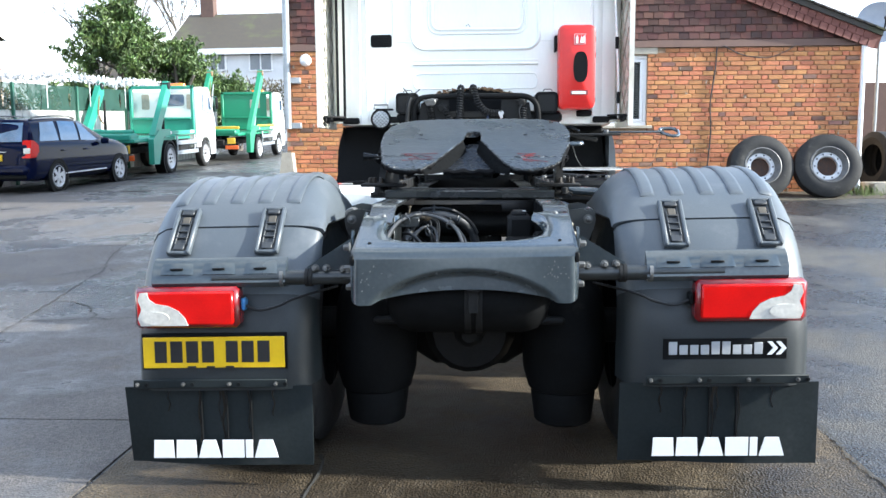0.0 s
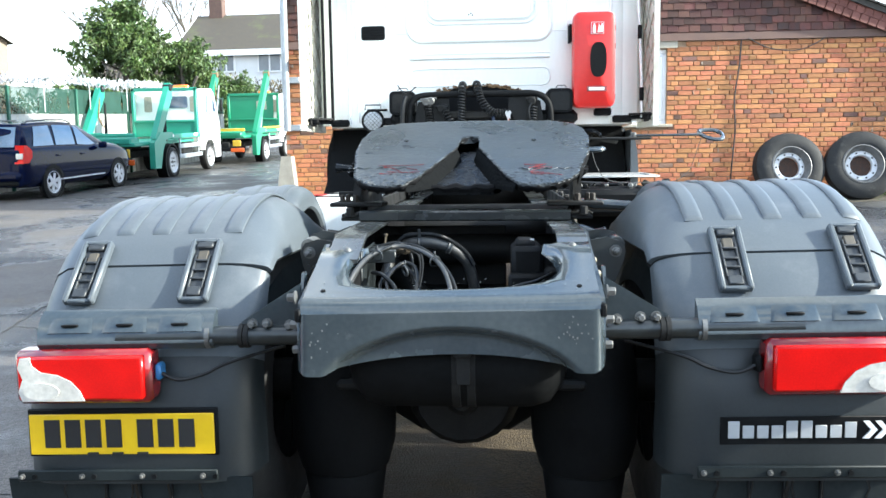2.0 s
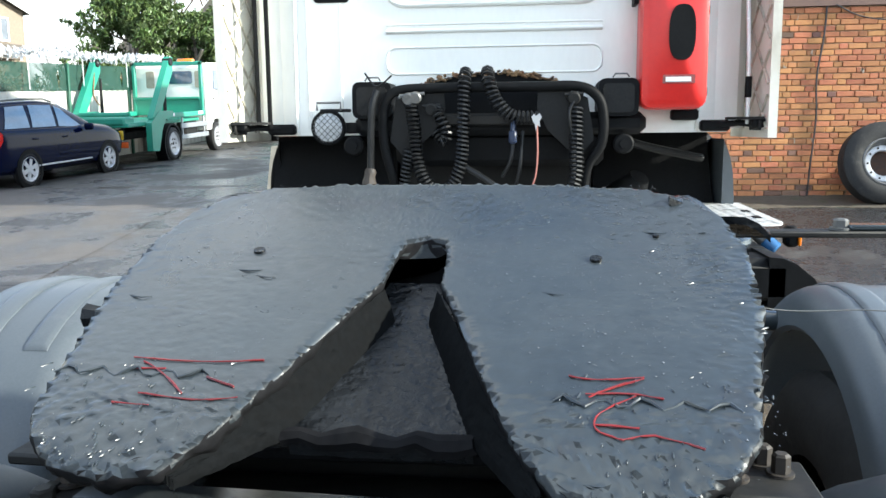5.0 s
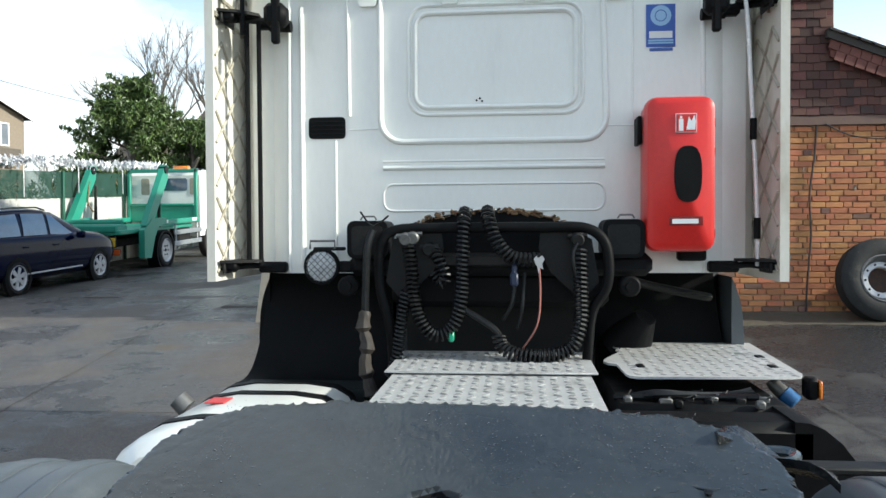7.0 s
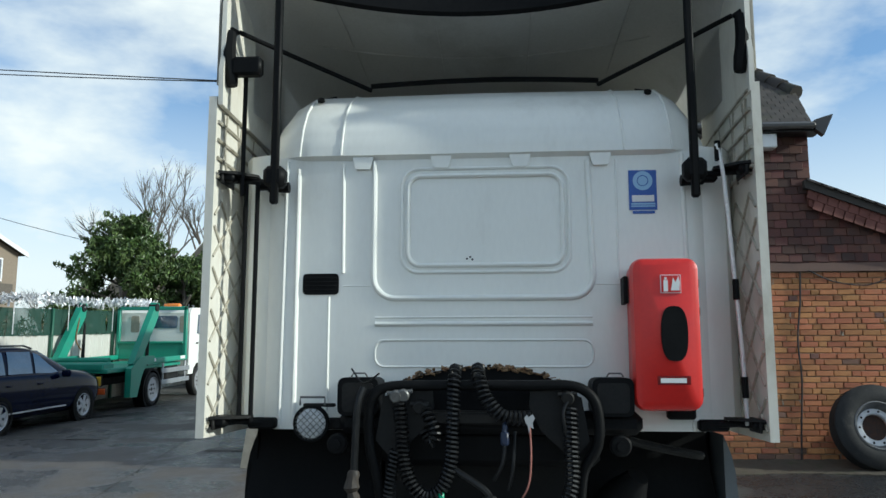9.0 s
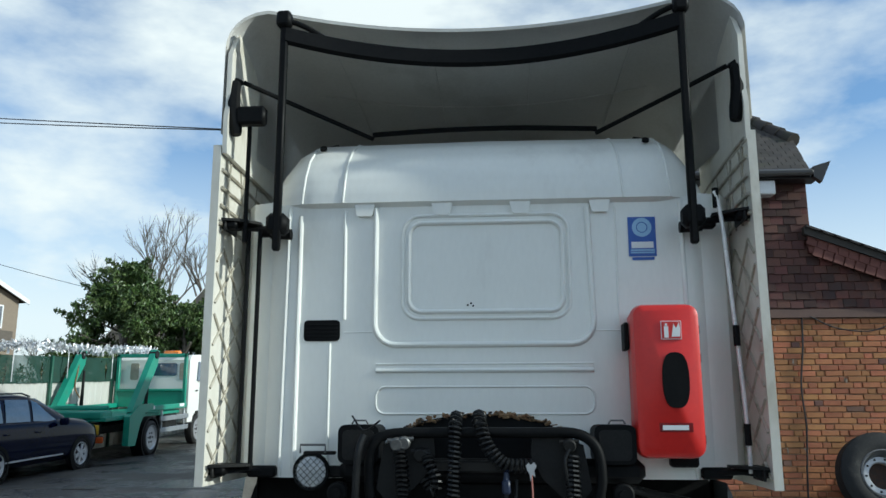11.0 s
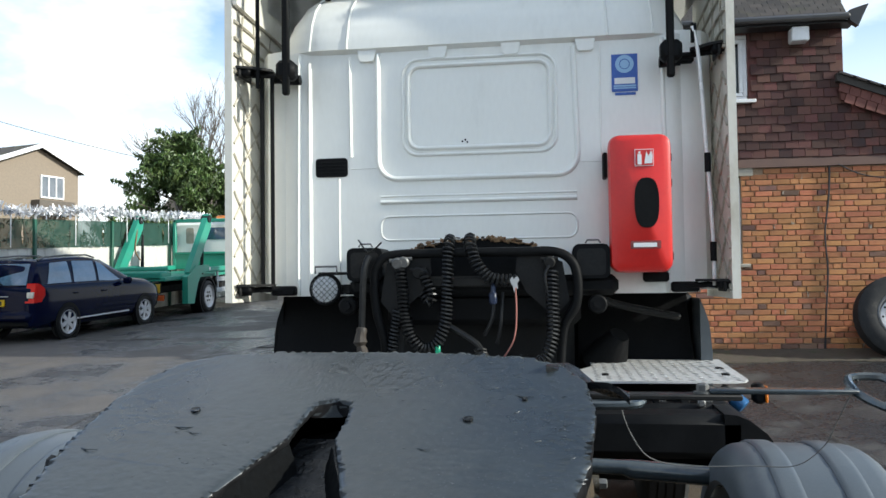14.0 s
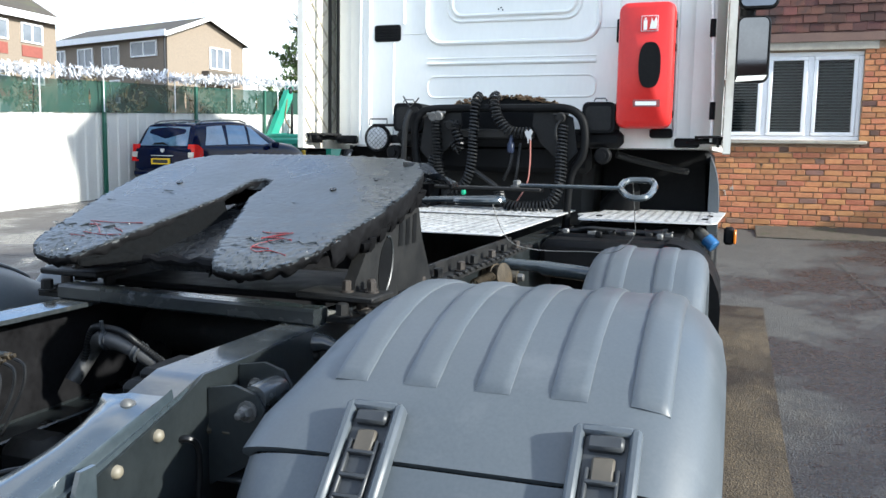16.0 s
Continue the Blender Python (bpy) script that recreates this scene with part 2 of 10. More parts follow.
    if bump:
        bp = nd.new("ShaderNodeBump")
        bp.inputs["Strength"].default_value, bp.inputs["Distance"].default_value = bump, bump_dist
        lk.new(ad.outputs[0], bp.inputs["Height"])
        lk.new(bp.outputs["Normal"], bs.inputs["Normal"])
    return mt


def glass(name, tint=(0.9, 0.95, 0.97), rough=0.02, alpha=0.75):
    """Clear or tinted glass: part clear, part glossy."""
    mt = bpy.data.materials.new(name)
    mt.use_nodes = True
    nd, lk = mt.node_tree.nodes, mt.node_tree.links
    nd.clear()
    out, mix, tr, gl, lw = (nd.new(k) for k in ("ShaderNodeOutputMaterial", "ShaderNodeMixShader", "ShaderNodeBsdfTransparent", "ShaderNodeBsdfGlossy", "ShaderNodeFresnel"))
    tr.inputs["Color"].default_value = (*(v * alpha for v in tint), 1)
    gl.inputs["Roughness"].default_value = rough
    lw.inputs["IOR"].default_value = 1.3
    lk.new(lw.outputs["Fac"], mix.inputs["Fac"])
    lk.new(tr.outputs[0], mix.inputs[1])
    lk.new(gl.outputs[0], mix.inputs[2])
    lk.new(mix.outputs[0], out.inputs["Surface"])
    return mt


def netting(name, colour, cover):
    """A woven shade net that lets part of the light through."""
    mt = bpy.data.materials.new(name)
    mt.use_nodes = True
    nd, lk = mt.node_tree.nodes, mt.node_tree.links
    bs, out = nd["Principled BSDF"], nd["Material Output"]
    bs.inputs["Base Color"].default_value, bs.inputs["Roughness"].default_value = (*colour, 1), 0.8
    tr, mix, nz, mr, tc = nd.new("ShaderNodeBsdfTransparent"), nd.new("ShaderNodeMixShader"), nd.new("ShaderNodeTexNoise"), nd.new("ShaderNodeMapRange"), nd.new("ShaderNodeTexCoord")
    nz.inputs["Scale"].default_value = 1.2
    lk.new(tc.outputs["Object"], nz.inputs["Vector"])
    lk.new(nz.outputs["Fac"], mr.inputs["Value"])
    mr.inputs["From Min"].default_value, mr.inputs["From Max"].default_value = 0.3, 0.7
    mr.inputs["To Min"].default_value, mr.inputs["To Max"].default_value = cover - 0.15, cover + 0.12
    lk.new(mr.outputs["Result"], mix.inputs["Fac"])
    lk.new(tr.outputs[0], mix.inputs[1])
    lk.new(bs.outputs[0], mix.inputs[2])
    lk.new(mix.outputs[0], out.inputs["Surface"])
    return mt


GUARD = surf("grey_guard_plastic", (0.061, 0.073, 0.083), (0.081, 0.094, 0.105), (0.34, 0.5), scale=3, fine=180, bump=0.05, bump_dist=0.002, stain=(0.13, 0.14, 0.15), stain_at=(0.55, 0.85), stain_scale=5)
FLAP = surf("black_flap_rubber", (0.0095, 0.0132, 0.0142), (0.0175, 0.0225, 0.0236), (0.5, 0.7), scale=4, fine=90, bump=0.12, stain=(0.045, 0.048, 0.05), stain_at=(0.6, 0.85), stain_scale=3, spec=0.18)
# dark panel plastic, with the shade low on the guard added in
LOWER = surf("dark_shaded_panel_plastic", (0.0115, 0.0152, 0.017), (0.0185, 0.0232, 0.0256), (0.38, 0.55), scale=4, fine=120, bump=0.06, stain=(0.05, 0.052, 0.052), stain_at=(0.6, 0.85), stain_scale=4)
BELLOWS = surf("black_bellows_rubber", (0.003, 0.0033, 0.0036), (0.007, 0.0073, 0.0076), (0.55, 0.75), scale=6, fine=60, bump=0.15, stain=(0.03, 0.028, 0.024), stain_at=(0.66, 0.88), stain_scale=5, spec=0.09)
CATCH = surf("dark_grey_catch_rubber", (0.022, 0.025, 0.028), (0.034, 0.038, 0.042), (0.4, 0.55), scale=12, bump=0.05)
INSERT = surf("dusty_brown_catch_insert", (0.055, 0.047, 0.035), (0.085, 0.073, 0.055), (0.5, 0.7), scale=40, bump=0.1)
FRAME = surf("painted_frame_steel", (0.027, 0.037, 0.043), (0.045, 0.057, 0.063), (0.14, 0.3), scale=5, fine=70, bump=0.12, coat=0.55, stain=(0.075, 0.085, 0.092), stain_at=(0.62, 0.74), stain_scale=9)
DARKSTEEL = surf("dark_grimy_steel", (0.007, 0.0075, 0.008), (0.016, 0.0157, 0.0148), (0.45, 0.75), scale=9, fine=90, bump=0.3, stain=(0.04, 0.035, 0.03), stain_at=(0.62, 0.85), stain_scale=8, spec=0.22)
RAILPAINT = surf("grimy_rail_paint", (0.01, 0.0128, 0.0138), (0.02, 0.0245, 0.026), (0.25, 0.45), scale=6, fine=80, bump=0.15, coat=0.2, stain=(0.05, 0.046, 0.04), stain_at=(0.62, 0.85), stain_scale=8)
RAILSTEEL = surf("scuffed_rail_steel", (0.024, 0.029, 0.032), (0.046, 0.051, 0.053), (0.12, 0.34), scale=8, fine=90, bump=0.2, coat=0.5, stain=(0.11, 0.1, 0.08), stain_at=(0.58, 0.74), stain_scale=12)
BLACKPL = surf("black_plastic", (0.004, 0.0043, 0.0047), (0.008, 0.0084, 0.009), (0.45, 0.65), scale=8, bump=0.06, spec=0.1)
HOSE = surf("black_hose_rubber", (0.005, 0.0054, 0.006), (0.01, 0.0108, 0.0115), (0.3, 0.45), scale=20, bump=0.05, spec=0.26)
SLEEVE = surf("grey_hose_sleeve", (0.032, 0.033, 0.034), (0.05, 0.051, 0.051), (0.4, 0.6), scale=30, bump=0.15, stain=(0.08, 0.075, 0.068), stain_at=(0.6, 0.8), stain_scale=12)
GREASE = surf("greased_coupling_plate", (0.0185, 0.0238, 0.027), (0.033, 0.041, 0.046), (0.22, 0.4), scale=5, fine=45, bump=0.34, bump_dist=0.006, coat=0.2, stain=(0.026, 0.03, 0.035), stain_at=(0.56, 0.7), stain_scale=9)
GREASEDARK = surf("thick_black_grease", (0.0055, 0.0062, 0.007), (0.014, 0.0155, 0.017), (0.14, 0.4), scale=25, fine=80, bump=0.9, bump_dist=0.008, spec=0.25)
# black grease whose colour also stands for shade in recesses
SHADEGREASE = surf("shade_black_grease", (0.004, 0.004, 0.0045), (0.011, 0.011, 0.012), (0.6, 0.85), scale=18, fine=70, bump=0.3, bump_dist=0.004, spec=0.08)
# darker grease for the plate's sides, their shade put into the colour
SIDEGREASE = surf("shade_dark_side_grease", (0.01, 0.0128, 0.0145), (0.02, 0.025, 0.028), (0.38, 0.56), scale=40, fine=200, bump=0.6, bump_dist=0.003, spec=0.25)
# near-black, so that the slot walls' shade is in the colour
GRAIN = surf("shade_black_grain_wall", (0.002, 0.0023, 0.0026), (0.0055, 0.0062, 0.0068), (0.7, 0.9), scale=50, fine=130, bump=0.4, bump_dist=0.004, spec=0.06)
# bead colour is paled to stand for glints on wet drops
BEAD = surf("pale_glint_bead", (0.09, 0.1, 0.115), (0.16, 0.17, 0.185), (0.08, 0.15), bump=0.0, coat=0.5)
BARSTEEL = surf("dark_worn_bar", (0.014, 0.0175, 0.019), (0.024, 0.028, 0.03), (0.14, 0.36), scale=6, fine=60, bump=0.15, stain=(0.16, 0.17, 0.18), stain_at=(0.62, 0.72), stain_scale=7)
LEADWIRE = surf("dull_grey_wire", (0.16, 0.16, 0.155), (0.1, 0.1, 0.095), (0.5, 0.6), bump=0.0)
PLUG = surf("cream_rubber_plug", (0.19, 0.17, 0.125), (0.12, 0.1, 0.07), (0.5, 0.7), scale=30, bump=0.1)
UNION = surf("dirty_brass", (0.085, 0.068, 0.045), (0.045, 0.036, 0.026), (0.35, 0.55), metal=0.5, scale=30, bump=0.2)
RUSTY = surf("rusted_bolt_steel", (0.02, 0.016, 0.0125), (0.038, 0.029, 0.022), (0.6, 0.8), scale=30, bump=0.3)
REDPAINT = surf("red_marker_paint", (0.24, 0.016, 0.016), (0.14, 0.014, 0.016), (0.3, 0.4), bump=0.1)
WHITE = surf("white_cab_paint", (0.84, 0.845, 0.8), (0.79, 0.795, 0.75), (0.28, 0.4), scale=2.5, fine=50, bump=0.02, coat=0.35, stain=(0.62, 0.61, 0.57), stain_at=(0.6, 0.85), stain_scale=2.5, stretch=(1, 1, 0.35))
FAIRING = surf("white_fairing_moulding", (0.7, 0.68, 0.61), (0.61, 0.58, 0.5), (0.4, 0.55), scale=3, fine=40, bump=0.05, stain=(0.33, 0.29, 0.21), stain_at=(0.56, 0.78), stain_scale=3.0, stretch=(1, 1, 0.5))
RIBGRIME = surf("grimy_moulded_rib", (0.5, 0.47, 0.4), (0.3, 0.27, 0.2), (0.5, 0.65), scale=14, fine=60, bump=0.2, stain=(0.14, 0.12, 0.085), stain_at=(0.58, 0.72), stain_scale=9)
TUB = surf("off_white_deflector_shell", (0.56, 0.55, 0.52), (0.48, 0.47, 0.44), (0.5, 0.65), scale=2, bump=0.06, stain=(0.34, 0.33, 0.3), stain_at=(0.55, 0.8), stain_scale=1.6)
EXTRED = surf("red_box_plastic", (0.62, 0.02, 0.015), (0.55, 0.016, 0.014), (0.3, 0.42), scale=5, bump=0.03)
RUST = surf("flaking_rust", (0.13, 0.05, 0.018), (0.36, 0.25, 0.13), (0.7, 0.9), scale=40, fine=120, bump=0.9, bump_dist=0.01, stain=(0.03, 0.025, 0.02), stain_at=(0.5, 0.6), stain_scale=30)
ALU = surf("tread_plate_aluminium", (0.6, 0.6, 0.59), (0.42, 0.42, 0.41), (0.3, 0.5), metal=0.15, scale=6, fine=80, bump=0.1, stain=(0.06, 0.06, 0.058), stain_at=(0.6, 0.74), stain_scale=6)
ZINC = surf("dull_zinc_steel", (0.17, 0.17, 0.165), (0.1, 0.1, 0.095), (0.4, 0.6), metal=0.5, scale=20, bump=0.1)
BRONZE = surf("dirty_olive_primer", (0.06, 0.05, 0.032), (0.035, 0.03, 0.02), (0.5, 0.7), scale=15, bump=0.2)
TYRE = surf("tyre_rubber", (0.017, 0.017, 0.0175), (0.035, 0.034, 0.033), (0.6, 0.8), scale=10, bump=0.15, stain=(0.1, 0.095, 0.085), stain_at=(0.6, 0.8), stain_scale=5, spec=0.22)
RIM = surf("silver_wheel_steel", (0.5, 0.5, 0.51), (0.4, 0.4, 0.41), (0.3, 0.45), metal=0.5, scale=12, bump=0.05)
PLATEYEL = surf("yellow_reflective_plate", (0.78, 0.5, 0.01), (0.72, 0.45, 0.01), (0.3, 0.4), scale=8, bump=0.02)
INK = surf("black_print", (0.015, 0.015, 0.016), (0.02, 0.02, 0.02), (0.4, 0.5), bump=0.0)
WHITEINK = surf("white_print", (0.78, 0.79, 0.79), (0.72, 0.73, 0.73), (0.45, 0.55), bump=0.0)
GREYINK = surf("grey_print", (0.38, 0.39, 0.4), (0.33, 0.34, 0.35), (0.45, 0.55), bump=0.0)
BLUEINK = surf("blue_sticker", (0.025, 0.1, 0.42), (0.02, 0.085, 0.36), (0.35, 0.45), bump=0.0)
SKYINK = surf("light_blue_print", (0.3, 0.5, 0.72), (0.27, 0.46, 0.68), (0.35, 0.45), bump=0.0)
LAMPRED = surf("red_lamp_lens", (0.66, 0.006, 0.005), (0.5, 0.004, 0.004), (0.12, 0.2), scale=10, fine=220, bump=0.08, coat=0.0, spec=0.3)
LAMPCLEAR = surf("clear_lamp_lens", (0.72, 0.69, 0.62), (0.42, 0.4, 0.36), (0.1, 0.18), scale=9, fine=60, bump=0.1, coat=0.6)
WETRUN = surf("wet_streak", (0.006, 0.007, 0.008), (0.01, 0.011, 0.012), (0.12, 0.2), bump=0.0)
LAMPDARK = surf("dark_red_lamp_rim", (0.2, 0.008, 0.01), (0.16, 0.006, 0.01), (0.15, 0.2), bump=0.0, coat=0.5)
AMBER = surf("amber_lens", (0.75, 0.2, 0.01), (0.65, 0.16, 0.01), (0.15, 0.2), bump=0.02, coat=0.5)
BLUECAP = surf("blue_cap_plastic", (0.03, 0.15, 0.34), (0.02, 0.1, 0.25), (0.3, 0.4), bump=0.05)
GREENCLIP = surf("green_connector", (0.01, 0.3, 0.16), None, (0.3, 0.4), bump=0.02)
YELCLIP = surf("yellow_connector", (0.7, 0.5, 0.02), None, (0.3, 0.4), bump=0.02)
BLUEPLUG = surf("dull_blue_connector", (0.01, 0.022, 0.06), (0.006, 0.013, 0.035), (0.4, 0.5), bump=0.02)
REDWIRE = surf("faded_red_wire", (0.38, 0.15, 0.12), None, (0.4, 0.5), bump=0.02)
TAN = surf("tan_plastic", (0.4, 0.36, 0.28), None, (0.5, 0.6), bump=0.05)
LENS = surf("ribbed_lamp_glass", (0.62, 0.64, 0.65), (0.4, 0.42, 0.43), (0.08, 0.15), scale=30, fine=150, bump=0.3, coat=0.8)

# ---- ground ----
def ground_z(x, y):
    """The yard: level round the lorry, rising beyond it."""
    d = y - 6.0
    r = 0.5 * (d + math.sqrt(d * d + 2.0)) - 0.08
    k = max(0.0, min(1.0, (y - 6) / 7.8))
    return 0.05 * max(0.0, r) + 0.012 * max(0.0, x + 9) * k if y < 60 else ground_z(x, 59.9)


def ground_material(name, dry, pale, wet, mud, wet_at, mud_at, shift, stones=95.0, gloss=0.14):
    """Worn paving: pale dry and dark damp areas, muddy patches, single stones; damp areas are glossy."""
    mt = bpy.data.materials.new(name)
    mt.use_nodes = True
    nd, lk = mt.node_tree.nodes, mt.node_tree.links
    bs = nd["Principled BSDF"]
    tc = nd.new("ShaderNodeTexCoord")
    mp = nd.new("ShaderNodeMapping")
    mp.inputs["Location"].default_value = shift
    lk.new(tc.outputs["Object"], mp.inputs["Vector"])

    def nz(scale, detail, rough=0.5):
        n = nd.new("ShaderNodeTexNoise")
        n.inputs["Scale"].default_value, n.inputs["Detail"].default_value, n.inputs["Roughness"].default_value = scale, detail, rough
        lk.new(mp.outputs["Vector"], n.inputs["Vector"])
        return n.outputs["Fac"]

    def ramp(src, p0, p1, c0, c1):
        r = nd.new("ShaderNodeValToRGB")
        r.color_ramp.elements[0].position, r.color_ramp.elements[1].position = p0, p1
        r.color_ramp.elements[0].color, r.color_ramp.elements[1].color = (*c0, 1), (*c1, 1)
        lk.new(src, r.inputs["Fac"])
        return r.outputs["Color"]

    def mix(fac, a, b, blend="MIX"):
        m = nd.new("ShaderNodeMix")
        m.data_type, m.blend_type = "RGBA", blend
        for k, v in ((0, fac), (6, a), (7, b)):
            if isinstance(v, tuple):
                m.inputs[k].default_value = (*v, 1)
            elif isinstance(v, float):
                m.inputs[k].default_value = v
            else:
                lk.new(v, m.inputs[k])
        return m.outputs[2]
    big, mid, patch, fine = nz(0.5, 9, 0.66), nz(2.2, 8, 0.66), nz(0.75, 9, 0.68), nz(30, 6, 0.7)
    vo = nd.new("ShaderNodeTexVoronoi")
    vo.inputs["Scale"].default_value = stones
    lk.new(mp.outputs["Vector"], vo.inputs["Vector"])
    bw = nd.new("ShaderNodeRGBToBW")
    lk.new(vo.outputs["Color"], bw.inputs["Color"])
    col = ramp(mid, 0.32, 0.68, dry, pale)
    col = mix(ramp(patch, mud_at, mud_at + 0.1, (0, 0, 0), (1, 1, 1)), col, mud)
    wetf = ramp(big, wet_at, wet_at + 0.1, (0, 0, 0), (1, 1, 1))
    col = mix(wetf, col, wet)
    col = mix(1.0, col, ramp(bw.outputs[0], 0.2, 0.8, (0.7, 0.7, 0.7), (1.32, 1.32, 1.3)), "MULTIPLY")
    col = mix(1.0, col, ramp(fine, 0.3, 0.7, (0.78, 0.78, 0.78), (1.2, 1.2, 1.2)), "MULTIPLY")
    lk.new(col, bs.inputs["Base Color"])
    ro = nd.new("ShaderNodeMapRange")
    ro.inputs["To Min"].default_value, ro.inputs["To Max"].default_value = 0.62, gloss
    lk.new(wetf, ro.inputs["Value"])
    ad = nd.new("ShaderNodeMath")
    ad.operation = "MULTIPLY_ADD"
    ad.inputs[1].default_value = 0.25
    lk.new(fine, ad.inputs[0])
    lk.new(ro.outputs["Result"], ad.inputs[2])
    lk.new(ad.outputs[0], bs.inputs["Roughness"])
    hh = nd.new("ShaderNodeMath")
    hh.operation = "MULTIPLY_ADD"
    hh.inputs[1].default_value = 0.6
    lk.new(fine, hh.inputs[0])
    lk.new(vo.outputs["Distance"], hh.inputs[2])
    bp = nd.new("ShaderNodeBump")
    bp.inputs["Strength"].default_value, bp.inputs["Distance"].default_value = 0.7, 0.008
    lk.new(hh.outputs[0], bp.inputs["Height"])
    lk.new(bp.outputs["Normal"], bs.inputs["Normal"])
    return mt


ASPHALT = ground_material("patched_wet_asphalt", (0.06, 0.057, 0.052), (0.083, 0.078, 0.07), (0.034, 0.035, 0.037), (0.07, 0.06, 0.047), 0.44, 0.58, (2.0, 3.0, 0.0))
CONCRETE = ground_material("worn_brown_concrete", (0.052, 0.037, 0.02), (0.1, 0.074, 0.044), (0.024, 0.018, 0.011), (0.034, 0.022, 0.011), 0.45, 0.5, (7.0, 1.0, 0.0), 110.0, 0.3)
SLAB = ground_material("pale_worn_concrete", (0.09, 0.081, 0.076), (0.126, 0.113, 0.105), (0.06, 0.058, 0.06), (0.118, 0.094, 0.068), 0.47, 0.56, (4.0, 9.0, 0.0), 120.0, 0.08)
CRACK = surf("crack_dirt", (0.035, 0.033, 0.03), (0.05, 0.047, 0.04), (0.8, 0.9), scale=20, bump=0.3)
gs = Shape()
xs = [-400, -120, -60, -40, -30, -24] + [-20 + i for i in range(0, 41)] + [24, 30, 40, 60, 120, 400]
ys = [-400, -120, -60, -30, -15, -10] + [-6 + i for i in range(0, 47)] + [44, 50, 60, 90, 150, 400]
gs.add([(x, y, ground_z(x, y)) for x in xs for y in ys], [(i * len(ys) + k, (i + 1) * len(ys) + k, (i + 1) * len(ys) + k + 1, i * len(ys) + k + 1) for i in range(len(xs) - 1) for k in range(len(ys) - 1)])
solid("ground", gs, ASPHALT, "patched damp asphalt yard rising gently towards the street", "ground", kind="structure")
# concrete apron under and beside the lorry, cast in bays
apron = thing("pavement", (0, 0, 0), "worn brown-grey concrete apron in cracked bays", "pavement", kind="structure")
for x0, x1, y0, y1 in ((-1.42, 1.55, -3.0, 9.2), (-10.6, -1.44, -3.0, 3.6), (-10.6, -1.44, 3.615, 9.3), (-10.6, -1.44, 9.315, 16.4)):
    n = 24
    bay = Shape().sheet(lambda u, v: (x0 + (x1 - x0) * u, y0 + (y1 - y0) * v, ground_z(x0 + (x1 - x0) * u, y0 + (y1 - y0) * v) + 0.007), n, n, (0, 0, -0.05))
    part("slab", bay, CONCRETE if x0 > -2 else SLAB, apron)
cracks = [
    [(-3.28, 5.38), (-3.41, 6.04), (-3.49, 6.53), (-3.62, 7.27), (-3.7, 7.83), (-3.84, 8.2), (-4.01, 8.72), (-4.2, 9.7), (-4.43, 11.69), (-4.81, 14.04), (-5.2, 16.3)],
    [(-4.6, 6.9), (-4.34, 7.13), (-4.16, 7.38), (-3.93, 7.68), (-3.73, 7.91), (-3.57, 7.76)],
    [(-3.46, 6.46), (-3.32, 6.43), (-3.09, 6.26), (-2.97, 6.07), (-2.88, 5.97), (-2.87, 5.85)],
    [(-4.3, 6.72), (-3.85, 6.82), (-3.58, 6.84)],
    [(-3.31, 5.75), (-3.09, 5.77), (-2.86, 5.87), (-2.73, 5.82), (-2.61, 5.86), (-2.2, 5.95)],
    [(-3.28, 5.38), (-3.15, 4.6), (-3.1, 3.9)],
    [(1.6, 4.6), (1.58, 3.72), (1.56, 3.43), (1.53, 3.2), (1.54, 2.95), (1.55, 2.2), (1.56, 1.4)],
    [(-0.6, 1.2), (-0.62, 1.9), (-0.58, 2.6), (-0.6, 3.2)],
    [(3.2, 6.5), (2.8, 8.0), (2.5, 10.0), (2.3, 12.0)]]
for c in cracks:
    line = curve_pts([(x, y, 0) for x, y in c], 10)
    cs = Shape()
    rnd = random.Random(len(c))
    vs = []
    for i, p in enumerate(line):
        d = (line[min(i + 1, len(line) - 1)] - line[max(i - 1, 0)]).normalized()
        sd = Vector((-d.y, d.x, 0)) * rnd.uniform(0.003, 0.009)
        q = p + Vector((rnd.uniform(-1, 1), rnd.uniform(-1, 1), 0)) * 0.012
        z = ground_z(q.x, q.y) + 0.013
        vs += [(q.x + sd.x, q.y + sd.y, z), (q.x - sd.x, q.y - sd.y, z)]
    cs.add(vs, [(2 * i, 2 * i + 1, 2 * i + 3, 2 * i + 2) for i in range(len(line) - 1)])
    part("crack", cs, CRACK, apron)
IRON = surf("rusty_manhole_iron", (0.06, 0.055, 0.05), (0.09, 0.083, 0.076), (0.5, 0.7), scale=15, bump=0.4)
for x, y in ((-7.0, 16.5), (-4.1, 15.2)):
    z = ground_z(x, y)
    c = Shape().box((x, y, z + 0.004), (0.62, 0.46, 0.014), 0.004)
    for i in range(6):
        c.box((x - 0.25 + 0.1 * i, y, z + 0.012), (0.05, 0.38, 0.004), 0.002)
    solid("manhole_cover", c, IRON, "rectangular rusty iron cover set in the asphalt", "manhole cover", "covers in the yard", kind="structure")

# unseen plain walls added behind and beside to cut low sky light
YARDWALL = surf("dark_screen_brick", (0.12, 0.07, 0.05), (0.17, 0.1, 0.075), (0.8, 0.92), scale=3, fine=30, bump=0.3)
solid("sky_screen_south", Shape().box((6.0, -4.5, 0.95), (38.0, 0.3, 2.0)), YARDWALL, "unseen brown brick wall added to cut low sky light", "wall", kind="structure")
solid("sky_screen_east", Shape().box((25.0, 15.5, 1.9), (0.3, 41.0, 4.2)), YARDWALL, "unseen brown brick wall added to cut low sky light", "wall", kind="structure")

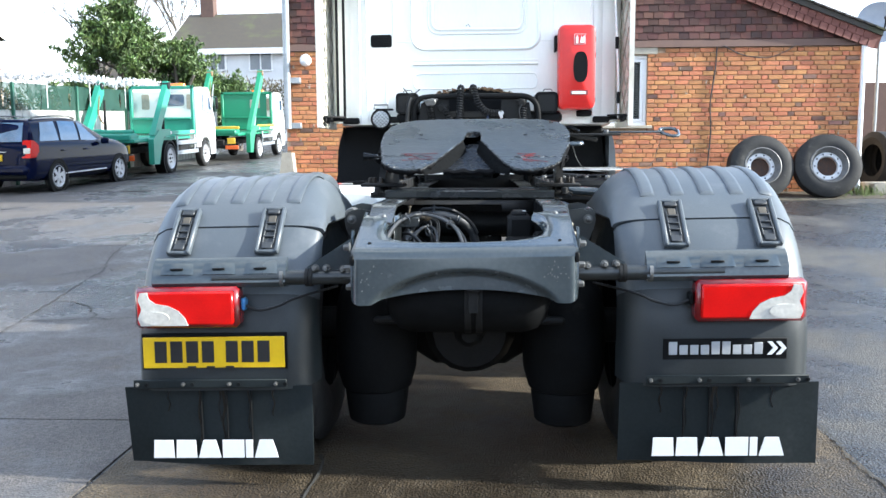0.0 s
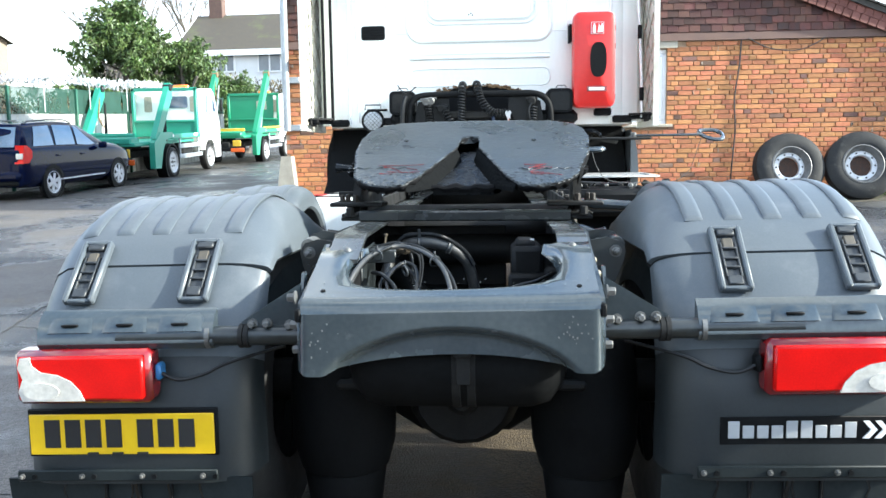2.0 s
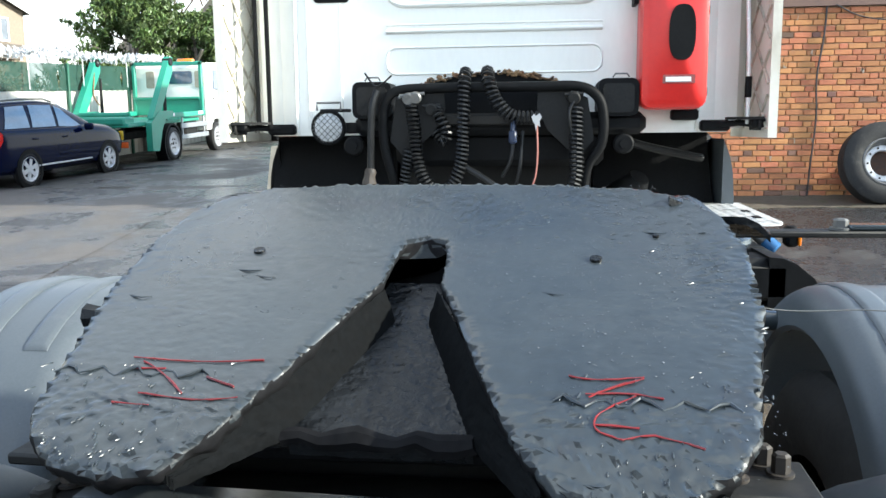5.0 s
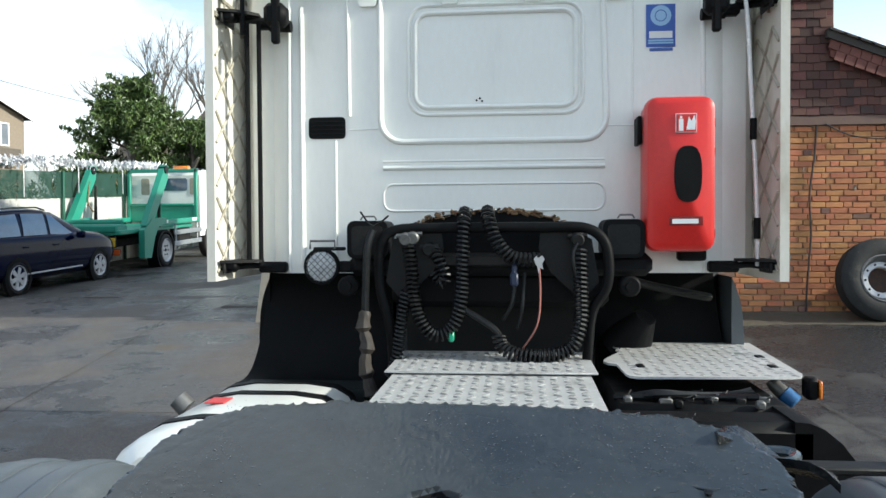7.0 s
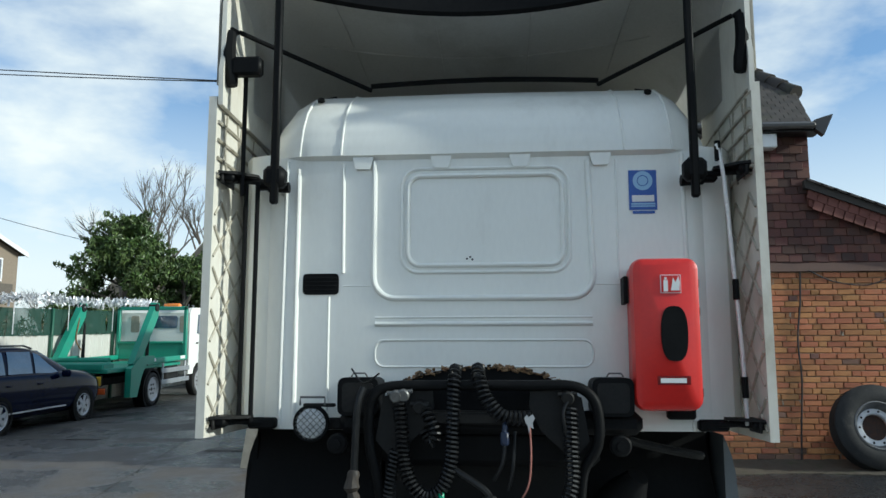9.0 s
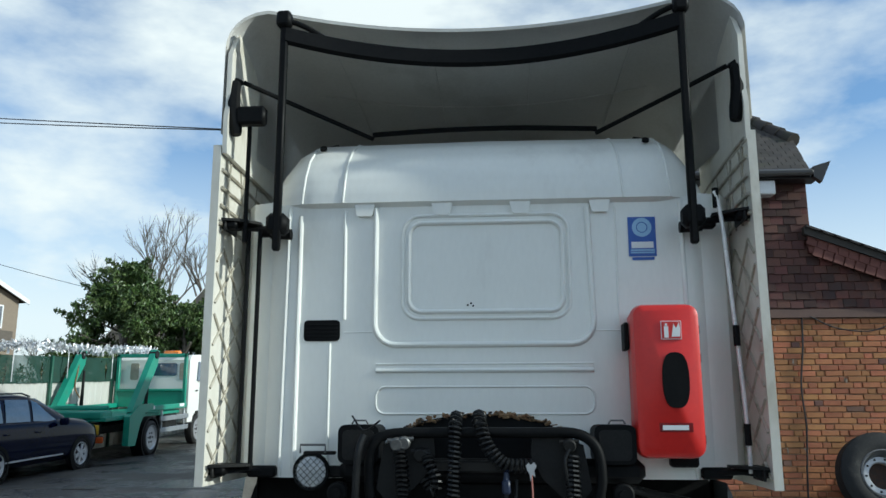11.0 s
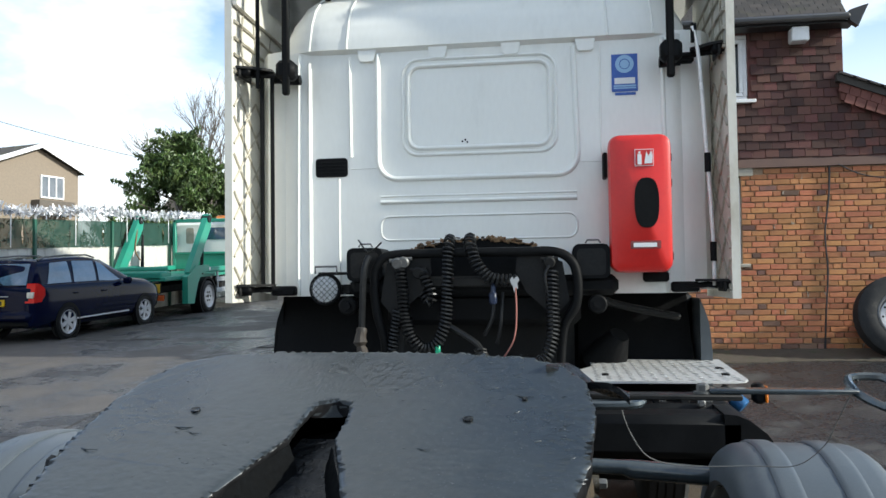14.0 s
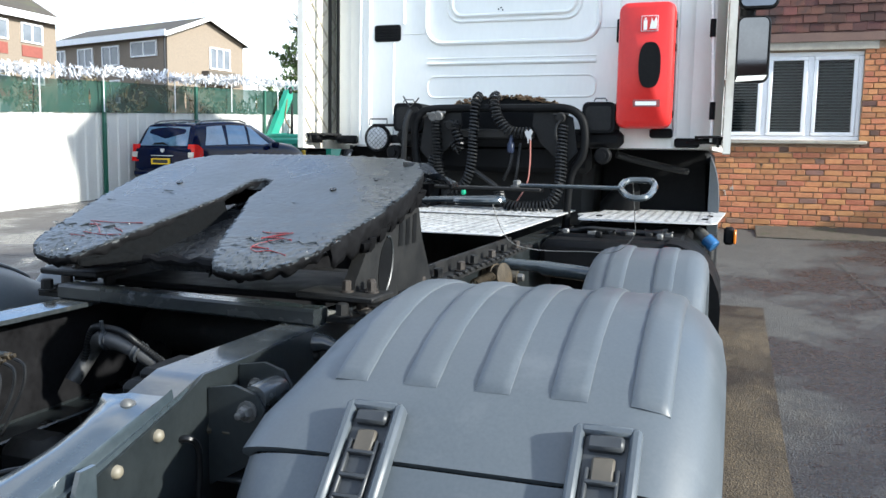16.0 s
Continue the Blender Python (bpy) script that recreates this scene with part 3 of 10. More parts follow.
# ---- the brick building ----
BRICK = surf("orange_red_brick", (0.4, 0.147, 0.06), (0.53, 0.236, 0.104), (0.7, 0.9), scale=14, fine=90, bump=0.6, bump_dist=0.005, piece=0.2, stain=(0.38, 0.19, 0.095), stain_at=(0.58, 0.78), stain_scale=1.6)
BURNT = surf("burnt_grey_brick", (0.14, 0.08, 0.058), (0.22, 0.115, 0.078), (0.7, 0.9), scale=14, fine=90, bump=0.6, bump_dist=0.005, piece=0.4)
LIME = surf("pale_lime_spots", (0.5, 0.44, 0.36), (0.4, 0.33, 0.25), (0.85, 0.95), scale=40, bump=0.6)
MORTAR = surf("lime_mortar", (0.43, 0.315, 0.215), (0.27, 0.185, 0.12), (0.8, 0.95), scale=6, bump=0.5)
TILE = surf("dark_red_clay_tile", (0.05, 0.019, 0.015), (0.125, 0.045, 0.032), (0.6, 0.85), scale=12, fine=70, bump=0.5, piece=0.55, stain=(0.035, 0.03, 0.026), stain_at=(0.52, 0.75), stain_scale=3)
VERGE = surf("brick_red_bargeboard", (0.16, 0.05, 0.035), (0.1, 0.036, 0.028), (0.65, 0.85), scale=5, fine=40, bump=0.4)
ROOFTILE = surf("mossy_brown_roof_tile", (0.032, 0.028, 0.026), (0.055, 0.047, 0.041), (0.7, 0.9), scale=8, bump=0.5, piece=0.3, stain=(0.05, 0.054, 0.025), stain_at=(0.55, 0.75), stain_scale=2)
UPVC = surf("white_window_plastic", (0.8, 0.8, 0.8), (0.74, 0.74, 0.74), (0.25, 0.35), bump=0.0)
LINTEL = surf("stone_lintel", (0.4, 0.36, 0.29), (0.3, 0.27, 0.22), (0.7, 0.85), scale=10, bump=0.3)
PANE = glass("window_glass", alpha=0.6)
BLIND = surf("grey_blind_slat", (0.75, 0.75, 0.73), (0.68, 0.68, 0.66), (0.5, 0.6), bump=0.0)
# dimness indoors is put into this dark room colour
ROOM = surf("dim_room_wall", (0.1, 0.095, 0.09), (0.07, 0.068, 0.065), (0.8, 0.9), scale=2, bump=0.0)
GUTTER = surf("black_gutter_plastic", (0.02, 0.02, 0.022), (0.03, 0.03, 0.032), (0.35, 0.5), bump=0.03)
LEAD = surf("galvanised_pipe", (0.35, 0.37, 0.39), (0.28, 0.3, 0.31), (0.35, 0.5), metal=0.5, scale=10, bump=0.1)
BY = 13.8
bld = thing("brick_building", (1.5, BY, 0.4), "two-storey orange brick building with dark tile-hung upper floor", "building")
W1 = (1.06, 2.79, 1.72, 2.87)
W2 = (1.5, 2.92, 3.9, 4.79)


def wall_with_holes(x0, x1, z0, z1, y0, y1, holes):
    """A thick wall in one skin, its openings cut right through."""
    xs_ = sorted({x0, x1, *[h[0] for h in holes], *[h[1] for h in holes]})
    zs_ = sorted({z0, z1, *[h[2] for h in holes], *[h[3] for h in holes]})

    def filled(i, k):
        if not (0 <= i < len(xs_) - 1 and 0 <= k < len(zs_) - 1):
            return False
        return not any(h[0] <= xs_[i] and xs_[i + 1] <= h[1] and h[2] <= zs_[k] and zs_[k + 1] <= h[3] for h in holes)
    ids, vs, fs = {}, [], []

    def at(i, k, f):
        if (i, k, f) not in ids:
            ids[(i, k, f)] = len(vs)
            vs.append((xs_[i], (y0, y1)[f], zs_[k]))
        return ids[(i, k, f)]
    for i in range(len(xs_) - 1):
        for k in range(len(zs_) - 1):
            if not filled(i, k):
                continue
            for f in (0, 1):
                fs.append((at(i, k, f), at(i + 1, k, f), at(i + 1, k + 1, f), at(i, k + 1, f)))
            for di, dk, a, b in ((-1, 0, (0, 0), (0, 1)), (1, 0, (1, 0), (1, 1)), (0, -1, (0, 0), (1, 0)), (0, 1, (0, 1), (1, 1))):
                if not filled(i + di, k + dk):
                    fs.append((at(i + a[0], k + a[1], 0), at(i + b[0], k + b[1], 0), at(i + b[0], k + b[1], 1), at(i + a[0], k + a[1], 1)))
    return Shape().add(vs, fs)


lower_wall = part("lower_wall", wall_with_holes(-3.25, 6.25, 0.1, 3.02, BY + 0.012, BY + 0.25, [W1]), MORTAR, bld, "old orange brick wall with pale mortar", smooth=False)
upper_wall = part("upper_wall", wall_with_holes(-3.25, 4.12, 3.02, 4.86, BY + 0.02, BY + 0.25, [W2]), TILE, bld, "tile-hung upper wall", smooth=False)
gable = part("gable_end", Shape().prism([(4.12, 3.02), (6.3, 3.02), (6.3, 3.16), (4.12, 4.0)], "y", BY + 0.02, BY + 0.25), TILE, bld, smooth=False)
sides = Shape().box((-3.13, BY + 4.2, 2.5), (0.24, 8, 4.9)).box((6.13, BY + 4.2, 1.6), (0.24, 8, 3.0)).box((1.5, BY + 8.2, 2.5), (9.5, 0.24, 4.9)).box((4.0, BY + 4.2, 3.8), (0.2, 8, 2.0))
part("side_walls", sides, MORTAR, bld, smooth=False)
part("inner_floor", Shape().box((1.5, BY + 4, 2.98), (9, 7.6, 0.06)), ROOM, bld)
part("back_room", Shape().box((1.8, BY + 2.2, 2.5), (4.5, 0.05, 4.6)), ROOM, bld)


def window(hole, bars, name):
    x0, x1, z0, z1 = hole
    t = 0.06
    w = part(name, Shape().box(((x0 + x1) / 2, BY + 0.09, z0 + t / 2), (x1 - x0, 0.07, t), 0.008), UPVC, bld, "white plastic framed window with grey blinds")
    part("frame_head", Shape().box(((x0 + x1) / 2, BY + 0.09, z1 - t / 2), (x1 - x0, 0.07, t), 0.008), UPVC, w)
    for x in (x0 + t / 2, x1 - t / 2, *bars):
        part("mullion" if x in bars else "jamb", Shape().box((x, BY + 0.09, (z0 + z1) / 2), (0.075 if x in bars else t, 0.068, z1 - z0 - 2 * t), 0.008), UPVC, w)
    edges = [x0 + t, *bars, x1 - t]
    for a, b in zip(edges, edges[1:]):
        sash = Shape()
        a2, b2 = a + (0.037 if a in bars else 0.0), b - (0.037 if b in bars else 0.0)
        for c, s in ((((a2 + b2) / 2, z0 + t + 0.025), (b2 - a2, 0.05)), (((a2 + b2) / 2, z1 - t - 0.025), (b2 - a2, 0.05)), ((a2 + 0.025, (z0 + z1) / 2), (0.05, z1 - z0 - 2 * t - 0.1)), ((b2 - 0.025, (z0 + z1) / 2), (0.05, z1 - z0 - 2 * t - 0.1))):
            sash.box((c[0], BY + 0.07, c[1]), (s[0], 0.05, s[1]), 0.006)
        part("sash", sash, UPVC, w)
        pn = part("pane", Shape().box(((a2 + b2) / 2, BY + 0.08, (z0 + z1) / 2), (b2 - a2 - 0.08, 0.004, z1 - z0 - 2 * t - 0.08)), PANE, w)
        pn.visible_shadow = False
    part("sill", Shape().box(((x0 + x1) / 2, BY + 0.01, z0 - 0.025), (x1 - x0 + 0.16, 0.18, 0.045), 0.008), LINTEL if name == "window" and z0 < 3 else UPVC, w)
    return w


win1 = window(W1, (1.62, 2.17), "window")
for k in range(26):
    part("blind_slat", Shape().box((1.89, BY + 0.17, W1[2] + 0.1 + 0.039 * k), (1.6, 0.03, 0.006), 0, Matrix.Translation((1.89, BY + 0.17, W1[2] + 0.1 + 0.039 * k)) @ Matrix.Rotation(0.5, 4, "X") @ Matrix.Translation((-1.89, -BY - 0.17, -(W1[2] + 0.1 + 0.039 * k)))), BLIND, win1)
win2 = window(W2, (2.21,), "window")
# pale sheet stands in for the sky mirrored in the upper panes
part("sky_reflection_sheet", Shape().sheet(lambda u, v: (W2[0] + 0.08 + (W2[1] - W2[0] - 0.16) * u, BY + 0.2 + 0.012 * math.sin(60 * u), W2[2] + 0.08 + (W2[3] - W2[2] - 0.2) * v), 60, 2, (0, 0.004, 0)), BLIND, win2, "pale sheet in place of the sky's reflection")
part("lintel", Shape().box((1.94, BY - 0.005, 2.945), (2.0, 0.06, 0.13), 0.006), LINTEL, bld)
# roofs
SLOPE = 0.84
front = [(-3.6, BY - 0.28), (4.1, BY - 0.28), (4.21, BY + 0.58), (3.3, BY + 2.05), (-2.6, BY + 2.05), (-3.6, BY + 0.58)]


def roof_z(y):
    return 4.84 + SLOPE * (y - BY + 0.28)


ra = Shape()
nf = len(front)
ra.add([(x, y, roof_z(y)) for x, y in front] + [(x, 2 * (BY + 2.05) - y + (2.0 if y < BY else 0), roof_z(y)) for x, y in front], [tuple(range(nf)), tuple(range(2 * nf - 1, nf - 1, -1))] + [(k, (k + 1) % nf, (k + 1) % nf + nf, k + nf) for k in (1, 2, 4, 5)])
main_roof = part("main_roof", ra, ROOFTILE, bld, "half-hipped brown tiled roof", smooth=False)
low_roof = part("low_roof", Shape().prism([(4.0, 4.08), (6.5, 3.12), (6.5, 3.2), (4.0, 4.18)], "y", BY - 0.12, BY + 8.3), ROOFTILE, bld, "sloping mossy side roof", smooth=False)
part("verge", Shape().prism([(4.05, 3.84), (6.44, 2.92), (6.5, 3.12), (4.05, 4.08)], "y", BY - 0.08, BY - 0.03), VERGE, bld, "red clay bargeboard")
part("soffit", Shape().box((0.3, BY - 0.12, 4.81), (7.8, 0.3, 0.03)), GUTTER, bld)
part("gutter", Shape().box((0.21, BY - 0.33, 4.86), (7.8, 0.1, 0.09), 0.03), GUTTER, bld)
part("gutter_end", Shape().prism([(4.1, 4.8), (4.2, 4.72), (4.33, 5.0), (4.22, 4.97), (4.1, 4.93)], "y", BY - 0.35, BY - 0.25), GUTTER, bld)
part("white_box", Shape().box((3.53, BY - 0.15, 4.69), (0.22, 0.2, 0.19), 0.015), UPVC, bld, "white weathered box under the eaves")
part("downpipe", Shape().tube([(6.24, BY - 0.06, 2.98), (6.24, BY - 0.06, 0.5)], 0.04, 10), UPVC, bld, "white downpipe")
pp = part("downpipe", Shape().tube([(-3.2, BY - 0.09, 4.9), (-3.2, BY - 0.09, 1.7)], 0.06, 12).tube([(-3.2, BY - 0.09, 4.9), (-3.2, BY - 0.2, 5.0)], 0.05, 8), LEAD, bld, "grey galvanised pipe")
for z in (1.75, 2.5):
    part("pipe_clip", Shape().box((-3.08, BY - 0.04, z), (0.2, 0.12, 0.1), 0.01), LEAD, pp)
part("corner_post", Shape().prism([(-3.42, 0.3), (-3.02, 0.3), (-3.12, 1.3), (-3.28, 1.3)], "y", BY - 0.25, BY - 0.02), LINTEL, bld)
part("globe_lamp", Shape().turn((-2.88, BY - 0.1, 2.83), (0, 0, 1), [(-0.1, 0.01), (-0.085, 0.06), (-0.04, 0.095), (0.03, 0.095), (0.08, 0.06), (0.1, 0.02)], 18, True).box((-2.88, BY - 0.03, 2.83), (0.06, 0.08, 0.06), 0.01), UPVC, bld)
part("wall_cable", Shape().tube(curve_pts([(3.9, BY - 0.03, 3.0), (3.88, BY - 0.03, 2.6), (3.82, BY - 0.03, 2.1), (3.84, BY - 0.03, 1.6), (3.8, BY - 0.03, 1.0), (3.78, BY - 0.03, 0.6)], 6), 0.012, 6), GUTTER, bld)
part("wall_cable", Shape().tube(curve_pts([(4.0, BY - 0.05, 3.0), (4.3, BY - 0.06, 2.85), (4.7, BY - 0.06, 2.8), (5.0, BY - 0.06, 2.9), (5.15, BY - 0.05, 3.0)], 6), 0.009, 6), GUTTER, bld)

# ---- boundary fence ----
FENCE = surf("white_ribbed_fence_sheet", (0.58, 0.57, 0.53), (0.5, 0.49, 0.45), (0.45, 0.6), scale=2, bump=0.05, stain=(0.62, 0.6, 0.53), stain_at=(0.58, 0.8), stain_scale=1.2, stretch=(1, 1, 0.4))
POST = surf("green_post_paint", (0.02, 0.11, 0.07), (0.015, 0.09, 0.055), (0.35, 0.5), bump=0.03)
NET = netting("green_windbreak_net", (0.01, 0.05, 0.036), 0.86)
FX = -10.7
fence = thing("fence", (FX, 18, 0.6), "white ribbed sheet fence with green posts and dark green netting above", "fence", kind="structure")


def fence_top(y):
    return 2.06 + 0.05 * (y - 12.9)


y = 6.0
while y < 33:
    s = Shape()
    n = 10
    for i in range(n):
        a, b = y + 3.0 * i / n, y + 3.0 * (i + 1) / n
        w = (b - a)
        prof = [(0, 0), (0, w * 0.55), (0.025, w * 0.65), (0.025, w * 0.9)]
        for (d0, e0), (d1, e1) in zip(prof, prof[1:] + [(0, w)]):
            s.add([(FX + d0, a + e0, ground_z(FX, a) - 0.05), (FX + d1, a + e1, ground_z(FX, b) - 0.05), (FX + d1, a + e1, fence_top(a + e1)), (FX + d0, a + e0, fence_top(a + e0))], [(0, 1, 2, 3)])
            s.add([(FX - 0.03 + d0, a + e0, ground_z(FX, a) - 0.05), (FX - 0.03 + d1, a + e1, ground_z(FX, b) - 0.05), (FX - 0.03 + d1, a + e1, fence_top(a + e1)), (FX - 0.03 + d0, a + e0, fence_top(a + e0))], [(3, 2, 1, 0)])
            s.add([(FX + d0, a + e0, fence_top(a + e0)), (FX + d1, a + e1, fence_top(a + e1)), (FX - 0.03 + d1, a + e1, fence_top(a + e1)), (FX - 0.03 + d0, a + e0, fence_top(a + e0))], [(0, 1, 2, 3)])
    part("panel", s, FENCE, fence, smooth=False)
    part("post", Shape().box((FX + 0.06, y + 0.35, (ground_z(FX, y) + fence_top(y) + 0.65) / 2), (0.07, 0.07, fence_top(y) + 0.65 - ground_z(FX, y)), 0.01), POST, fence, "green steel post")
    part("net", Shape().sheet(lambda u, v: (FX + 0.03 + 0.03 * math.sin(9 * u + 4 * v), y + 3 * u, fence_top(y + 3 * u) + 0.62 * v), 6, 2), NET, fence)
    y += 3.0
# foil garland above the fence
FOIL = surf("silver_foil_strip", (0.75, 0.75, 0.76), (0.6, 0.6, 0.62), (0.25, 0.4), metal=0.35, scale=4, bump=0.0)
gl = Shape()
rnd = random.Random(5)
yy = 5.0
while yy < 26.5:
    z = 2.83 + 0.056 * (yy - 12.9) + 0.03 * math.sin(yy * 1.3)
    for k in range(3):
        c = Vector((FX + 0.2 + rnd.uniform(-0.1, 0.1), yy + rnd.uniform(-0.05, 0.05), z + rnd.uniform(-0.08, 0.08)))
        m = Matrix.Translation(c) @ Euler((rnd.uniform(0, 6), rnd.uniform(0, 6), rnd.uniform(0, 6))).to_matrix().to_4x4()
        l, w = rnd.uniform(0.05, 0.11), rnd.uniform(0.012, 0.026)
        gl.add([(-l, -w, 0), (0, -w, 0.02), (l, -w * 0.4, 0), (l, w * 0.4, 0), (0, w, 0.02), (-l, w, 0)], [(0, 1, 4, 5), (1, 2, 3, 4)], m)
    yy += 0.035
garland = solid("garland", gl, FOIL, "string of glinting silver foil strips above the fence", "garland", kind="stuff", smooth=False)
for yy in (13.6, 15.2, 17.4, 19.6, 21.8, 24.0):
    z = 2.83 + 0.056 * (yy - 12.9)
    solid("foil_ribbon", Shape().box((FX + 0.2, yy, z - 0.42), (0.01, 0.03, 0.7), 0.002), FOIL, "hanging silver foil ribbon under the garland", "ribbon", "foil ribbons")

# ---- the tractor unit ----
LEAN = 0.017
truck = thing("lorry", (0, 5.0, 0), "white three-axle tractor unit without trailer, grey mudguards, parked on wet concrete", "lorry")


def arc_y(yc, zc, r, deg):
    """A point on a mudguard's circle: 0 is the rear, 90 the top."""
    a = radians(deg)
    return yc - r * math.cos(a), zc + r * math.sin(a)


def guard_section(side, x0, x1, r, yc, zc, degs, low=None, drop_in=0.14, drop_out=0.1, rad=0.07, t=0.012, fall=None):
    """One moulded section of a mudguard, a bent shell with rounded edges; fall gives the depth of its inner shoulder at each angle."""
    def profile(deg):
        fl = fall(deg) if fall else rad
        di = fl + 0.012 if fall else drop_in
        prof = [(x0 - 0.004, r - di), (x0, r - fl)]
        prof += [(x0 + rad * 1.15 * (1 - math.cos(a)), r - fl + fl * math.sin(a)) for a in (radians(k) for k in (15, 30, 45, 60, 75, 90))]
        prof += [(x1 - rad * (1 - math.cos(a)), r - rad + rad * math.sin(a)) for a in (radians(k) for k in (90, 68, 45, 22))]
        prof += [(x1, r - rad), (x1, r - drop_out)]
        xm = (x0 + x1) / 2
        return prof + [(x + (t if x < xm else -t), q - t) for x, q in prof[::-1]]
    rings = []
    if low is not None:
        rings += [[(side * x, yc - q, z) for x, q in profile(0)] for z in low]
    for d in degs:
        ring = []
        for x, q in profile(d):
            y, z = arc_y(yc, zc, q, d)
            ring.append((side * x, y, z))
        rings.append(ring)
    return Shape().rings(rings, True, True)


def rib(side, x, w, r, yc, zc, d0, d1, h=0.0065, edge=None):
    """A raised moulded rib running over the guard, with sloped ends."""
    rings = []
    n = 16
    ends = ((0.0, 0.0), (0.5, 0.55), (1.1, 0.9), (1.8, 1.0))
    steps = [(d0 + a, e) for a, e in ends] + [(d0 + (d1 - d0) * i / n, 1.0) for i in range(1, n)] + [(d1 - a, e) for a, e in ends[::-1]]
    for d, e in steps:
        ring = []
        for px, q in ((x - w / 2 - 0.005, r - 0.003), (x - w / 2 - 0.003, r + 0.35 * h * e), (x - w / 2 + 0.003, r + 0.85 * h * e), (x - w / 2 + 0.01, r + h * e), (x + w / 2 - 0.01, r + h * e), (x + w / 2 - 0.003, r + 0.85 * h * e), (x + w / 2 + 0.003, r + 0.35 * h * e), (x + w / 2 + 0.005, r - 0.003)):
            if edge and px > edge[0]:
                q -= edge[1] * (1 - math.sqrt(max(0.0, 1 - ((px - edge[0]) / edge[1]) ** 2)))
            y, z = arc_y(yc, zc, q, d)
            ring.append((side * px, y, z))
        rings.append(ring)
    return Shape().rings(rings, True, True)


def latch(side, x, r, yc, zc, deg):
    """A recessed rubber catch in its raised frame: returns frame and catch shapes."""
    y, z = arc_y(yc, zc, r, deg)
    a = radians(deg)
    m = Matrix(((1, 0, 0, side * x), (0, math.sin(a), -math.cos(a), y), (0, math.cos(a), math.sin(a), z), (0, 0, 0, 1)))
    fr = Shape()
    for sx in (-1, 1):
        fr.box((sx * 0.037, 0, 0.006), (0.016, 0.218, 0.026), 0.005, m)
    fr.box((0, 0.103, 0.006), (0.07, 0.014, 0.024), 0.004, m)
    fr.box((0, -0.103, 0.005), (0.07, 0.014, 0.02), 0.004, m)
    ct = Shape().box((0, 0, 0.002), (0.062, 0.198, 0.012), 0.003, m)
    ct.box((0, 0.084, 0.012), (0.048, 0.022, 0.016), 0.004, m)
    for yy in (0.03, -0.005, -0.035):
        ct.box((0, yy, 0.010), (0.044, 0.007, 0.014), 0.002, m)
    ct.box((-0.02, -0.01, 0.010), (0.006, 0.12, 0.012), 0.002, m)
    ct.box((0.02, -0.01, 0.010), (0.006, 0.12, 0.012), 0.002, m)
    ct.box((0.0, -0.08, 0.012), (0.04, 0.03, 0.012), 0.003, m)
    return fr, ct


def latch_insert(side, x, r, yc, zc, deg):
    """The worn pad in the middle of a catch."""
    y, z = arc_y(yc, zc, r, deg)
    a = radians(deg)
    m = Matrix(((1, 0, 0, side * x), (0, math.sin(a), -math.cos(a), y), (0, math.cos(a), math.sin(a), z), (0, 0, 0, 1)))
    return Shape().box((0, 0.047, 0.009), (0.03, 0.036, 0.014), 0.003, m)


def bolt(s, c, axis, r=0.014, h=0.018):
    c, d = Vector(c), Vector(axis).normalized()
    s.turn(c, d, [(0, r * 1.45), (0.004, r * 1.45)], 12, True)
    s.turn(c, d, [(0.003, r), (h, r * 0.98), (h + 0.003, r * 0.7)], 6, True)
    return s


